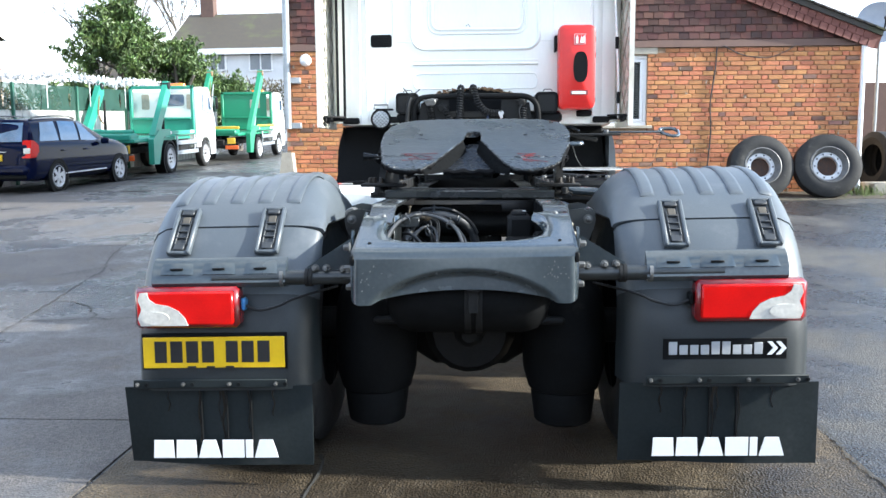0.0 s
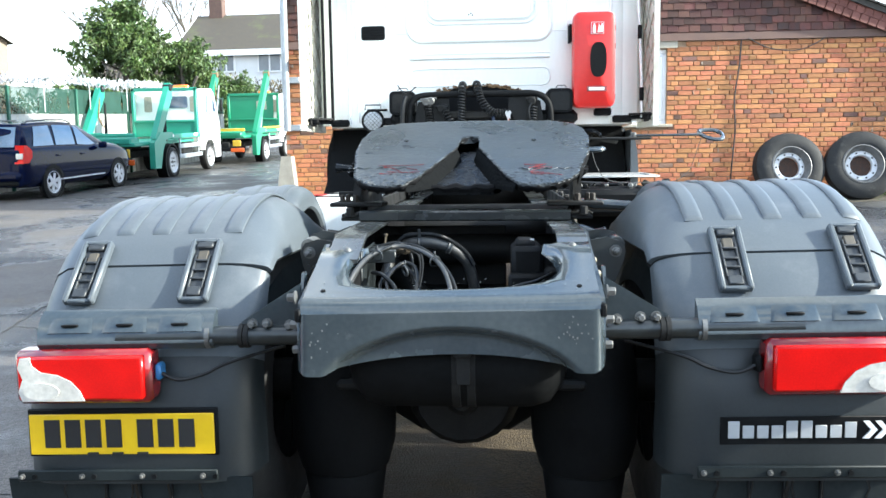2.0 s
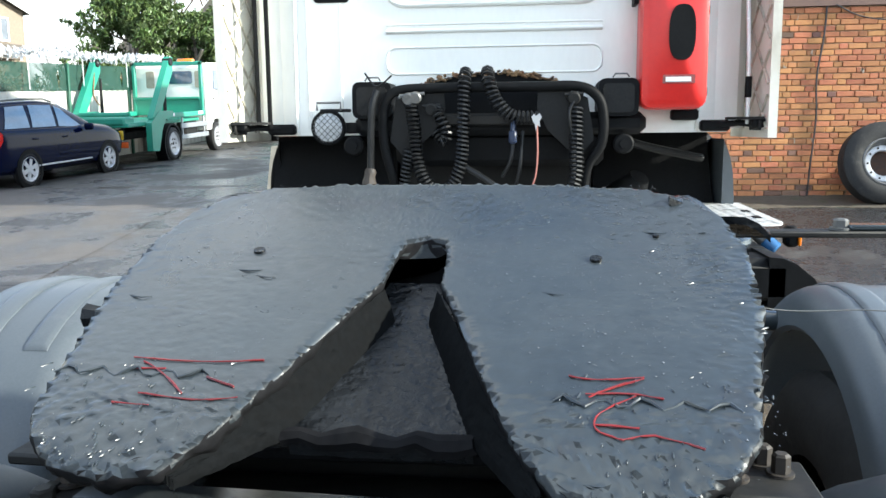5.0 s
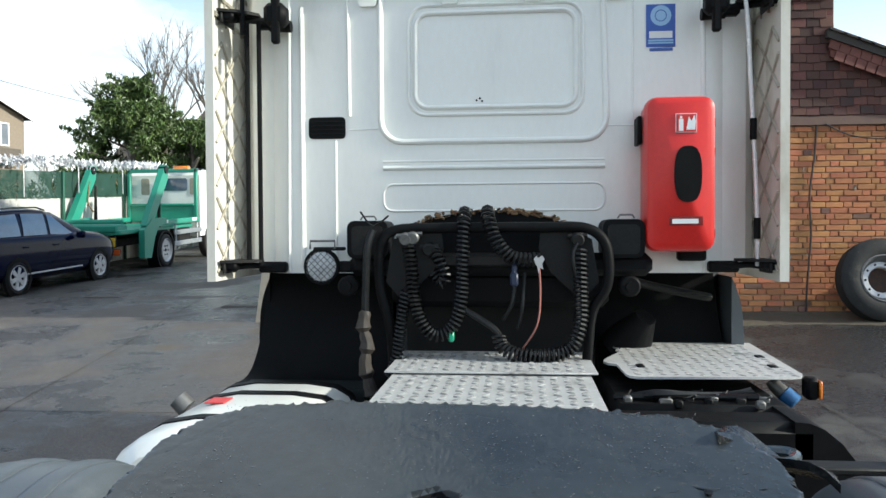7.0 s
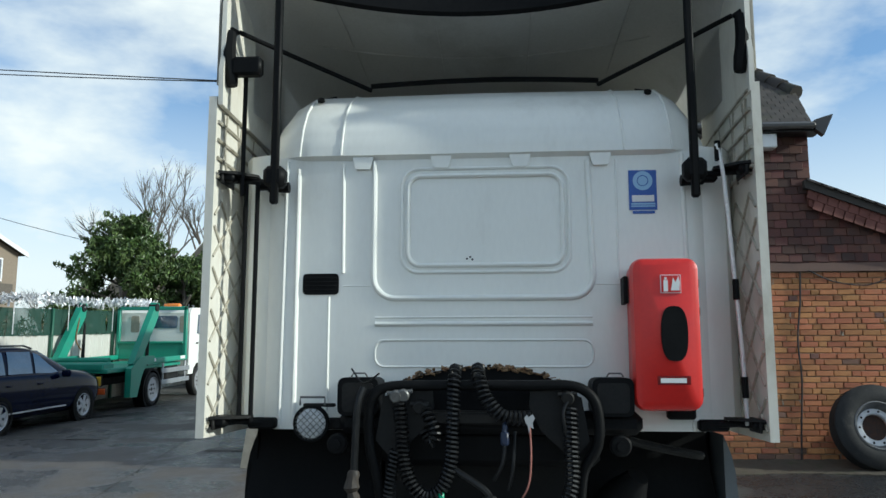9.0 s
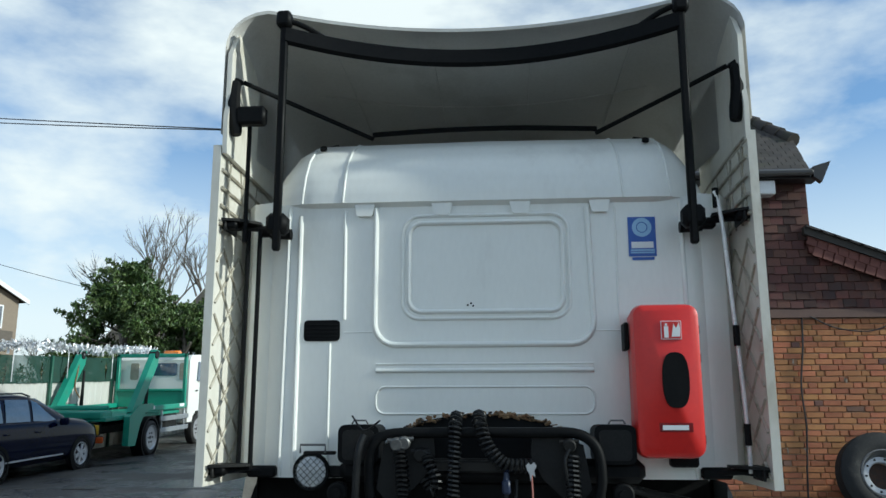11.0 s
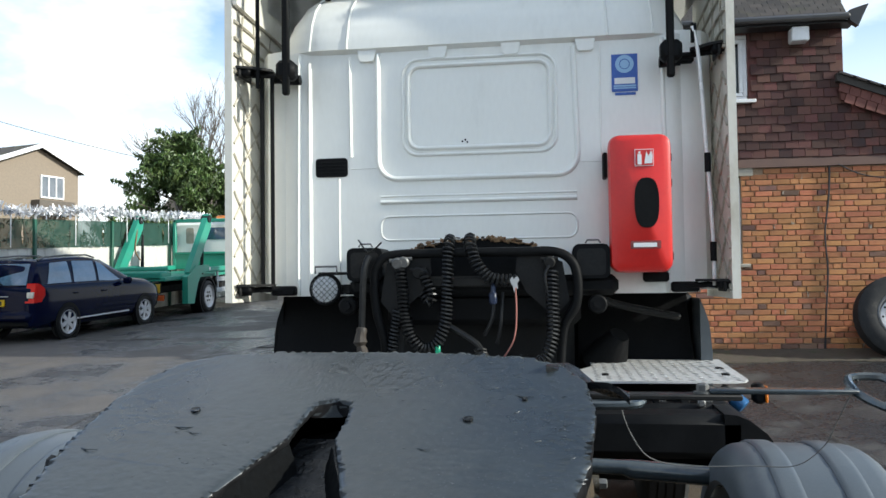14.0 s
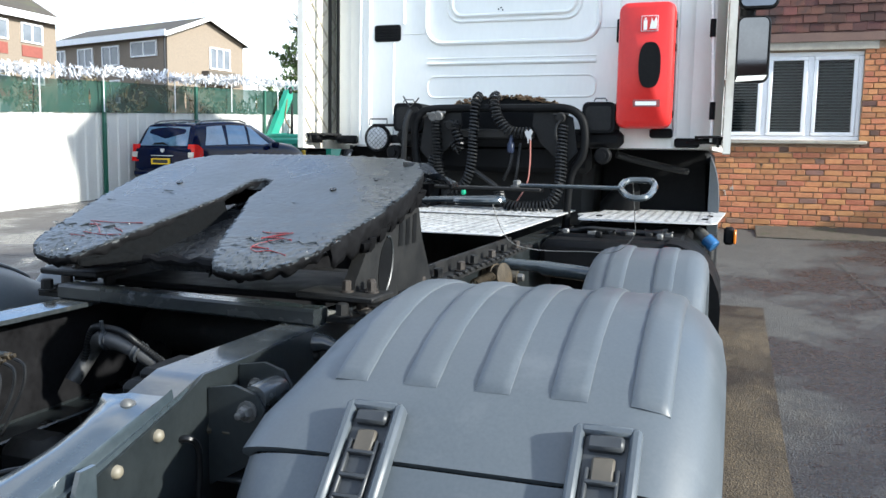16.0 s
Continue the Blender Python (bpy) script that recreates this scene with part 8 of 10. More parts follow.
part("red_mark", Shape().box((-1.03, 5.98, 1.033), (0.075, 0.1, 0.004)), EXTRED, tank)
part("tank_cap", Shape().turn((-1.2, 6.05, 1.0), (-0.7, 0, 0.7), [(-0.02, 0.04), (0.03, 0.04), (0.034, 0.036)], 18, True), ZINC, tank)
part("tank_valve", Shape().box((-0.78, 5.75, 1.045), (0.16, 0.04, 0.03), 0.008).box((-0.72, 5.72, 1.06), (0.05, 0.06, 0.03), 0.008), BLACKPL, tank)
# mirrors beyond the cab
mi = part("mirror", Shape().rings([[(x, y, z) for x, z in rounded(1.215 + i, 1.432 - i, 1.935 + i, 2.37 - i, 0.05, 4)] for y, i in ((7.97, 0.04), (7.93, 0.01), (7.84, 0.0), (7.825, 0.006))], True, True).rings([[(x, y, z) for x, z in rounded(1.22 + i, 1.47 - i, 2.41 + i, 2.66 - i, 0.05, 4)] for y, i in ((7.97, 0.04), (7.93, 0.01), (7.84, 0.0), (7.825, 0.006))], True, True).tube([(1.12, 8.0, 2.73), (1.3, 7.95, 2.63)], 0.02, 8).tube([(1.12, 8.0, 1.93), (1.3, 7.95, 2.03)], 0.02, 8).tube([(1.28, 7.9, 2.36), (1.28, 7.9, 2.43)], 0.05, 10), BLACKPL, truck, "black door mirror")
MIRROR = surf("mirror_glass", (0.17, 0.18, 0.2), None, (0.03, 0.04), metal=1.0, bump=0)
part("mirror_glass", Shape().rings([[(x, 7.818 + dy - 0.06 * (z - 2.17), z) for x, z in rounded(1.235, 1.415, 1.985, 2.352, 0.035, 4)] for dy in (-0.004, 0.01)], True, True), MIRROR, mi)
part("mirror_glass", Shape().prism(rounded(1.24, 1.452, 2.43, 2.642, 0.035, 4), "y", 7.82, 7.824), MIRROR, mi)
part("mirror_rim", Shape().prism([(1.225, 1.945), (1.4, 1.955), (1.42, 1.985), (1.24, 1.98)], "y", 7.81, 7.823), WHITE, mi)

# ---- things in the yard ----
NAVY = surf("dark_navy_car_paint", (0.0014, 0.0035, 0.019), (0.002, 0.0055, 0.028), (0.05, 0.09), scale=3, bump=0.0, spec=0.13, coat=0.0)
# the blue in both car glasses paints the reflected sky
CARGLASS = surf("dark_sky_tinted_car_glass", (0.06, 0.11, 0.18), (0.03, 0.055, 0.09), (0.03, 0.06), bump=0.0, coat=1.0)
CARGLASSLIT = surf("pale_sky_painted_car_glass", (0.11, 0.2, 0.32), (0.05, 0.1, 0.16), (0.03, 0.06), scale=1.5, bump=0.0, coat=1.0)
SILVER = surf("silver_wheel_trim", (0.62, 0.62, 0.63), (0.55, 0.55, 0.56), (0.25, 0.35), metal=0.1, bump=0.0)
GREEN = surf("mint_green_lorry_paint", (0.018, 0.23, 0.155), (0.027, 0.28, 0.19), (0.35, 0.5), scale=3, bump=0.05, stain=(0.05, 0.18, 0.13), stain_at=(0.58, 0.8), stain_scale=3)
DEEPGREEN = surf("deep_green_lorry_paint", (0.009, 0.19, 0.095), (0.013, 0.22, 0.11), (0.35, 0.5), scale=3, bump=0.05)
ORANGE = surf("orange_reflector", (0.7, 0.12, 0.02), None, (0.3, 0.4), bump=0.0)
YELLOW = surf("yellow_trim", (0.65, 0.42, 0.03), None, (0.4, 0.5), bump=0.0)


def lift(shape, gx):
    """Sets a shape built on a level down on the rising yard."""
    shape.v = [(x, y, z + ground_z(gx, y)) for x, y, z in shape.v]
    return shape


def road_wheel(parent, x, y, r, w, face, gx, spokes):
    t = Shape().turn((x, y, r), (face, 0, 0), [(-w / 2, r * 0.62), (-w / 2, r * 0.85), (-w / 2 + 0.03, r * 0.98), (-w / 4, r), (w / 4, r), (w / 2 - 0.03, r * 0.98), (w / 2, r * 0.88), (w / 2 - 0.01, r * 0.72)], 30)
    p = part("wheel", lift(t, gx), TYRE, parent, "black tyre on a silver wheel")
    d = Shape().turn((x, y, r), (face, 0, 0), [(w / 2 - 0.02, r * 0.74), (w / 2 + 0.005, r * 0.71), (w / 2 - 0.03, r * 0.62), (w / 2 - 0.04, r * 0.1)], 24)
    part("rim", lift(d, gx), SILVER if spokes else RIM, p)
    if spokes:
        s = Shape().disc((x + face * (w / 2 - 0.01), y, r), (1, 0, 0), r * 0.17, 0.02, 14)
        for k in range(spokes):
            a = 2 * math.pi * k / spokes + 0.3
            c, sn = math.cos(a), math.sin(a)
            s.add([(x + face * (w / 2 - 0.005 + q), y + rr * c - v * sn, r + rr * sn + v * c) for q in (0, -0.03) for rr, v in ((r * 0.1, -r * 0.09), (r * 0.6, -r * 0.13), (r * 0.6, r * 0.13), (r * 0.1, r * 0.09))], [(0, 1, 2, 3), (7, 6, 5, 4), (0, 4, 5, 1), (1, 5, 6, 2), (2, 6, 7, 3), (3, 7, 4, 0)])
        part("hub_cover", lift(s, gx), SILVER, p)
        for k in range(spokes):
            a = 2 * math.pi * (k + 0.5) / spokes + 0.3
            part("hub_slot", lift(Shape().disc((x + face * (w / 2 - 0.045), y + r * 0.42 * math.cos(a), r + r * 0.42 * math.sin(a)), (1, 0, 0), r * 0.13, 0.03, 8), gx), BLACKPL, p)
    else:
        for k in range(6):
            a = 2 * math.pi * k / 6
            part("wheel_nut", lift(Shape().disc((x + face * (w / 2 - 0.04), y + r * 0.3 * math.cos(a), r + r * 0.3 * math.sin(a)), (1, 0, 0), 0.024, 0.04, 6), gx), ZINC, p)
    return p


def estate_car(cx, y0):
    gx = cx
    car = thing("car", (cx, y0 + 2.2, ground_z(cx, y0 + 2.2)), "dark navy estate car parked along the fence", "car")

    def dense(secs, make, n=6):
        """Rings along the car, smoothly between the given sections."""
        line = []
        for i in range(len(secs) - 1):
            a, b = secs[i], secs[i + 1]
            p, q = secs[max(i - 1, 0)], secs[min(i + 2, len(secs) - 1)]
            for k in range(n):
                t = k / n
                line.append([0.5 * (2 * v1 + (v2 - v0) * t + (2 * v0 - 5 * v1 + 4 * v2 - v3) * t * t + (3 * v1 - v0 - 3 * v2 + v3) * t ** 3) if abs(v2 - v1) > 1e-6 else v1 for v0, v1, v2, v3 in zip(p, a, b, q)])
        return [make(*v) for v in line + [secs[-1]]]

    def sec(y, w, z0, belt, top, tw):
        h = [(0, z0), (w * 0.88, z0), (w * 0.95, z0 + 0.05), (w * 0.985, z0 + 0.14), (w, 0.52), (w * 1.0, 0.62), (w * 0.99, belt - 0.16), (w * 0.975, belt - 0.06), (w * 0.95, belt), (tw, top), (0, top + 0.012)]
        return [(cx + x, y0 + y, z) for x, z in h] + [(cx - x, y0 + y, z) for x, z in h[::-1][1:-1]]
    b = Shape().rings(dense([(0.0, 0.76, 0.34, 0.84, 0.86, 0.7), (0.03, 0.82, 0.3, 0.97, 0.99, 0.75), (0.1, 0.85, 0.28, 1.02, 1.04, 0.77), (0.4, 0.866, 0.26, 1.04, 1.06, 0.78), (1.3, 0.87, 0.24, 1.02, 1.05, 0.79), (2.6, 0.87, 0.24, 0.985, 1.03, 0.79), (3.1, 0.868, 0.24, 0.97, 1.04, 0.76), (3.6, 0.86, 0.25, 0.94, 1.01, 0.72), (4.0, 0.835, 0.28, 0.88, 0.95, 0.66), (4.28, 0.77, 0.33, 0.79, 0.85, 0.58), (4.42, 0.64, 0.4, 0.66, 0.7, 0.46)], sec), True, True)
    part("body", lift(b, gx), NAVY, car, "glossy dark navy bodywork", angle=50)
    house_ = [(0.05, 0.785, 1.0, 1.04, 0.75), (0.13, 0.79, 1.0, 1.22, 0.71), (0.25, 0.8, 1.0, 1.43, 0.67), (0.42, 0.805, 1.0, 1.505, 0.645), (1.3, 0.81, 0.99, 1.54, 0.64), (2.0, 0.81, 0.98, 1.515, 0.63), (2.55, 0.8, 0.97, 1.34, 0.66), (3.2, 0.76, 0.96, 1.03, 0.72)]

    def gh(y, w, zb, zt, tw):
        hh = zt - zb
        h = [(w, zb), (w - (w - tw) * 0.28, zb + hh * 0.4), (w - (w - tw) * 0.62, zb + hh * 0.75), (tw + 0.01, zt - min(0.06, hh * 0.1)), (tw - 0.05, zt - 0.01), (tw - 0.2, zt + 0.008), (0, zt + 0.02)]
        return [(cx + x, y0 + y, z) for x, z in h] + [(cx - x, y0 + y, z) for x, z in h[::-1][1:]]
    part("roof", lift(Shape().rings(dense(house_, gh), True, True), gx), NAVY, car, angle=50)

    def side_pt(s, y, f):
        """A point a touch outside the side of the cabin; f runs from belt to roof."""
        i = max(k for k in range(len(house_) - 1) if house_[k][0] <= y)
        t = (y - house_[i][0]) / (house_[i + 1][0] - house_[i][0])
        _, w, zb, zt, tw = [a + (c - a) * t for a, c in zip(house_[i], house_[i + 1])]
        k = f / 0.4 * 0.28 if f < 0.4 else 0.28 + (f - 0.4) / 0.35 * 0.34 if f < 0.75 else 0.62 + (f - 0.75) * 1.3
        return (cx + s * (w - (w - tw) * k + 0.01), y0 + y, zb + (zt - zb) * f)
    for s in (-1, 1):
        for ya, yb, yc, yd, mt in ((0.45, 1.14, 1.12, 0.62, CARGLASSLIT), (1.22, 1.92, 1.93, 1.26, CARGLASSLIT), (2.01, 2.86, 2.2, 2.03, CARGLASSLIT)):
            win = Shape().sheet(lambda u, v: side_pt(s, (ya + (yd - ya) * v) * (1 - u) + (yb + (yc - yb) * v) * u, 0.12 + 0.74 * v), 6, 5, (s * 0.004, 0, 0))
            part("side_window", lift(win, gx), mt, car, "side glass with the sky's reflection in its colour")
        part("roof_rail", lift(Shape().tube([(cx + s * 0.6, y0 + 0.42, 1.5), (cx + s * 0.6, y0 + 0.6, 1.548), (cx + s * 0.6, y0 + 1.2, 1.572), (cx + s * 0.6, y0 + 1.85, 1.562), (cx + s * 0.6, y0 + 2.1, 1.5)], 0.018, 6), gx), ZINC, car)
        tl = part("tail_lamp", lift(Shape().prism([(y0 - 0.005, 0.74), (y0 + 0.2, 0.75), (y0 + 0.3, 0.86), (y0 + 0.3, 0.98), (y0 + 0.16, 1.08), (y0 + 0.05, 1.09)], "x", cx + s * 0.68, cx + s * 0.878), gx), LAMPRED, car, "red tail lamp")
        part("clear_band", lift(Shape().box((cx + s * 0.79, y0 + 0.02, 0.88), (0.15, 0.06, 0.11), 0.01), gx), LAMPCLEAR, tl)
        part("door_handle", lift(Shape().box((cx + s * 0.875, y0 + 1.2, 0.85), (0.03, 0.16, 0.03), 0.01), gx), NAVY, car)
        part("door_handle", lift(Shape().box((cx + s * 0.875, y0 + 2.1, 0.84), (0.03, 0.16, 0.03), 0.01), gx), NAVY, car)
        part("wing_mirror", lift(Shape().box((cx + s * 0.97, y0 + 2.78, 1.0), (0.2, 0.1, 0.14), 0.03), gx), NAVY, car)
        part("sill_strip", lift(Shape().box((cx + s * 0.87, y0 + 2.1, 0.36), (0.012, 1.75, 0.03), 0.004), gx), SILVER, car)
        for yy in (0.98, 3.6):
            ar = Shape().turn((cx + s * 0.815, y0 + yy, 0.31), (s, 0, 0), [(0, 0.37), (0.06, 0.37), (0.062, 0.3)], 26)
            part("wheel_arch", lift(ar, gx), BLACKPL, car)
        for yy in (0.98, 3.6):
            road_wheel(car, cx + s * 0.775, y0 + yy, 0.315, 0.2, s, gx, 6)
    part("rear_window", lift(Shape().add([(cx - 0.66, y0 + 0.035, 1.06), (cx + 0.66, y0 + 0.035, 1.06), (cx + 0.58, y0 + 0.24, 1.44), (cx - 0.58, y0 + 0.24, 1.44), (cx - 0.66, y0 + 0.1, 1.06), (cx + 0.66, y0 + 0.1, 1.06), (cx + 0.58, y0 + 0.3, 1.44), (cx - 0.58, y0 + 0.3, 1.44)], [(0, 1, 2, 3), (7, 6, 5, 4), (0, 4, 5, 1), (1, 5, 6, 2), (2, 6, 7, 3), (3, 7, 4, 0)]), gx), CARGLASSLIT, car, "rear glass with pale sky reflection in its colour")
    part("windscreen", lift(Shape().add([(cx - 0.7, y0 + 3.16, 1.07), (cx + 0.7, y0 + 3.16, 1.07), (cx + 0.58, y0 + 2.3, 1.46), (cx - 0.58, y0 + 2.3, 1.46), (cx - 0.7, y0 + 3.1, 1.04), (cx + 0.7, y0 + 3.1, 1.04), (cx + 0.58, y0 + 2.26, 1.44), (cx - 0.58, y0 + 2.26, 1.44)], [(0, 1, 2, 3), (7, 6, 5, 4), (0, 4, 5, 1), (1, 5, 6, 2), (2, 6, 7, 3), (3, 7, 4, 0)]), gx), CARGLASS, car)
    np_ = part("number_plate", lift(Shape().box((cx - 0.03, y0 - 0.02, 0.745), (0.52, 0.03, 0.12), 0.004), gx), PLATEYEL, car, "yellow rear number plate")
    part("plate_bar", lift(Shape().box((cx - 0.03, y0 - 0.037, 0.745), (0.42, 0.004, 0.07)), gx), INK, np_)
    part("badge", lift(Shape().prism([(cx - 0.05, 1.0), (cx + 0.05, 1.0), (cx + 0.045, 0.95), (cx, 0.92), (cx - 0.045, 0.95)], "y", y0 - 0.0, y0 + 0.06), gx), SILVER, car)
    part("trim_strip", lift(Shape().box((cx, y0 - 0.004, 0.86), (0.62, 0.03, 0.014), 0.004), gx), SILVER, car)
    part("rear_bumper", lift(Shape().box((cx, y0 + 0.02, 0.5), (1.62, 0.2, 0.2), 0.07), gx), NAVY, car)
    part("bumper_lip", lift(Shape().box((cx, y0 + 0.03, 0.36), (1.5, 0.14, 0.1), 0.03), gx), BLACKPL, car)
    part("rear_wiper", lift(Shape().prism([(cx - 0.3, 1.08), (cx + 0.02, 1.09), (cx + 0.16, 1.07), (cx + 0.02, 1.13), (cx - 0.2, 1.12)], "y", y0 + 0.01, y0 + 0.03), gx), BLACKPL, car)
    return car


estate = estate_car(-9.55, 15.82)
estate.rotation_euler = (0, 0, radians(-4))
estate.scale = (0.92, 0.965, 1.0)


def skip_lorry(cx, y0, paint, trim, reach, label):
    """A small skip lorry: white cab, open head frame, two slim lifting arms; reach is how high the arms stand."""
    gx = cx
    t = thing("skip_lorry", (cx, y0 + 3.2, ground_z(cx, y0 + 3.2)), label, "skip lorry", "skip lorries in the street")

    def L(sh):
        """Narrows the lorry a little about its axis and sets it on the yard."""
        sh.v = [(cx + (x - cx) * 0.9, y, z) for x, y, z in sh.v]
        return lift(sh, gx)
    part("chassis", L(Shape().box((cx, y0 + 3.0, 0.66), (0.8, 5.6, 0.2), 0.03)), DARKSTEEL, t)
    dk = Shape().box((cx, y0 + 2.2, 0.93), (1.9, 4.0, 0.1), 0.02).box((cx, y0 + 0.45, 1.0), (1.7, 0.5, 0.22), 0.04)
    part("deck", L(dk), paint, t)
    for k in range(7):
        part("rear_slat", L(Shape().box((cx - 0.75 + 0.25 * k, y0 + 0.3, 0.72), (0.05, 0.06, 0.26), 0.01)), DARKSTEEL, t)
    part("pipe_roll", L(Shape().tube([(cx - 1.0, y0 + 0.9, 1.14), (cx + 0.6, y0 + 0.9, 1.14)], 0.07, 10)), paint, t)
    for s in (-1, 1):
        part("side_beam", L(Shape().box((cx + s * 1.05, y0 + 3.0, 1.08), (0.1, 2.7, 0.13), 0.02)), paint, t)
        part("beam_marker", L(Shape().box((cx + s * 1.103, y0 + 2.2, 1.1), (0.008, 0.3, 0.08))), WHITEINK, t)
        part("beam_marker", L(Shape().box((cx + s * 1.103, y0 + 4.0, 1.1), (0.008, 0.3, 0.08))), WHITEINK, t)
        part("leg", L(Shape().prism([(y0 + 1.0, 0.3), (y0 + 1.35, 0.28), (y0 + 1.55, 0.75), (y0 + 1.75, 1.0), (y0 + 2.2, 1.05), (y0 + 2.2, 1.2), (y0 + 1.4, 1.2), (y0 + 1.0, 0.95)], "x", cx + s * 0.98, cx + s * 1.14)), paint, t, "cranked stabiliser leg")
        yt = y0 + 2.2 + (reach - 2.5) * 0.9
        arm = Shape()
        arm.add([(cx + s * x, y, z) for x in (0.96, 1.12) for y, z in ((y0 + 1.1, 1.05), (y0 + 1.5, 1.1), (yt + 0.14, reach - 0.35), (yt + 0.18, reach - 0.02), (yt - 0.02, reach), (yt - 0.14, reach - 0.2))], [(0, 1, 2, 3, 4, 5), (11, 10, 9, 8, 7, 6), (0, 6, 7, 1), (1, 7, 8, 2), (2, 8, 9, 3), (3, 9, 10, 4), (4, 10, 11, 5), (5, 11, 6, 0)])
        a = part("lifting_arm", L(arm), paint, t, "tapered steel lifting arm")
        part("ram", L(Shape().tube([(cx + s * 0.9, y0 + 2.2, 0.95), (cx + s * 0.92, yt + 0.06, reach - 0.5)], [0.055, 0.03], 8)), LEAD if trim else DARKSTEEL, a)
        part("chain", L(Shape().tube(curve_pts([(cx + s * 1.04, yt, reach - 0.1), (cx + s * 0.95, yt - 0.2, reach - 0.5), (cx + s * 0.93, yt - 0.3, reach - 0.9), (cx + s * 0.9, yt - 0.1, reach - 1.15)], 5), 0.02, 6)), RUST, a)
        part("hook", L(Shape().disc((cx + s * 1.04, yt + 0.02, reach - 0.12), (1, 0, 0), 0.1, 0.22, 12)), DARKSTEEL if trim is None else RUST, a)
        part("arch", L(Shape().turn((cx + s * 0.95, y0 + 2.2, 0.4), (s, 0, 0), [(-0.14, 0.5), (0.16, 0.5), (0.16, 0.45), (-0.14, 0.45)], 20)), BLACKPL, t)
        for z in (0.52, 0.8):
            part("side_guard", L(Shape().box((cx + s * 1.09, y0 + 3.6, z), (0.05, 1.75, 0.12), 0.01)), LEAD, t, "pale metal side guard rail")
        for yy in (2.9, 4.3):
            part("guard_post", L(Shape().box((cx + s * 1.04, y0 + yy, 0.74), (0.05, 0.07, 0.55), 0.01)), LEAD, t)
        part("side_tank", L(Shape().box((cx + s * 0.85, y0 + 3.6, 0.7), (0.3, 0.8, 0.4), 0.05)), DARKSTEEL, t)
        road_wheel(t, cx + s * 0.86, y0 + 2.2, 0.4, 0.34, s, gx, 0)
        road_wheel(t, cx + s * 0.87, y0 + 5.2, 0.4, 0.24, s, gx, 0)
        part("head_post", L(Shape().box((cx + s * 1.04, y0 + 4.25, 1.75), (0.1, 0.1, 1.4), 0.015)), paint, t)
        part("side_window", L(Shape().prism([(y0 + 4.95, 1.72), (y0 + 5.8, 1.6), (y0 + 5.55, 2.2), (y0 + 5.0, 2.24)], "x", cx + s * 1.07, cx + s * 1.125)), CARGLASS, t)
        part("cab_step", L(Shape().prism([(y0 + 5.65, 0.35), (y0 + 6.15, 0.35), (y0 + 6.15, 0.75), (y0 + 5.65, 0.85)], "x", cx + s * 0.9, cx + s * 1.1)), GREYINK, t)
        part("door_handle", L(Shape().box((cx + s * 1.12, y0 + 4.95, 1.45), (0.02, 0.12, 0.04), 0.005)), BLACKPL, t)
        part("mirror", L(Shape().box((cx + s * 1.25, y0 + 5.95, 1.95), (0.08, 0.12, 0.38), 0.03).tube([(cx + s * 1.05, y0 + 5.8, 2.2), (cx + s * 1.25, y0 + 5.95, 2.1)], 0.015, 6)), BLACKPL, t)
    part("head_rail", L(Shape().box((cx, y0 + 4.25, 2.4), (2.18, 0.1, 0.1), 0.015)), paint, t)
    part("bulkhead", L(Shape().box((cx, y0 + 4.25, 1.26), (2.0, 0.06, 0.46), 0.015).box((cx, y0 + 4.22, 1.48), (2.0, 0.1, 0.07), 0.015)), paint, t)
    if trim:
        part("mesh_panel", L(Shape().box((cx - 0.1, y0 + 4.27, 1.95), (1.9, 0.02, 0.9))), paint, t)
        part("notice", L(Shape().box((cx + 0.35, y0 + 4.25, 2.0), (0.42, 0.01, 0.32))), LINTEL, t)
    cabp = [(4.42, 0.62), (4.42, 2.28), (4.55, 2.42), (5.5, 2.44), (5.7, 2.3), (6.05, 1.55), (6.15, 1.3), (6.15, 0.5), (5.65, 0.5), (5.6, 0.75), (5.4, 0.9), (5.0, 0.9), (4.8, 0.75), (4.75, 0.62)]
    c = part("cab", L(Shape().prism([(y0 + y, z) for y, z in cabp], "x", cx - 1.09, cx + 1.09)), WHITE, t, "white flat-fronted cab")
    part("rear_window", L(Shape().prism(rounded(cx - 0.12, cx + 0.7, 1.86, 2.2, 0.06, 3), "y", y0 + 4.4, y0 + 4.43)), CARGLASS, c)
    for x0 in (-0.75, 0.78):
        part("cab_panel", L(Shape().prism(rounded(cx + x0, cx + x0 + 0.26, 1.75, 2.2, 0.05, 3), "y", y0 + 4.405, y0 + 4.43)), LINTEL, c)
    part("rear_light_bar", L(Shape().box((cx, y0 + 0.18, 0.52), (1.9, 0.06, 0.12), 0.02)), DARKSTEEL, t)
    part("reflector_board", L(Shape().box((cx + 0.72, y0 + 0.12, 0.5), (0.5, 0.03, 0.13), 0.01)), ORANGE, t, "orange reflector board")
    part("rear_plate", L(Shape().box((cx + 0.7, y0 + 0.12, 0.72), (0.3, 0.03, 0.2), 0.01)), YELLOW, t)
    if trim:
        part("side_trim", L(Shape().box((cx + 1.12, y0 + 3.3, 1.2), (0.03, 2.6, 0.06), 0.01)), trim, t)
        part("rear_trim", L(Shape().box((cx + 0.5, y0 + 0.3, 1.15), (0.9, 0.06, 0.1), 0.01)), trim, t)
    part("beacon", L(Shape().box((cx + 0.3, y0 + 4.9, 2.5), (0.5, 0.2, 0.1), 0.03)), AMBER, t)
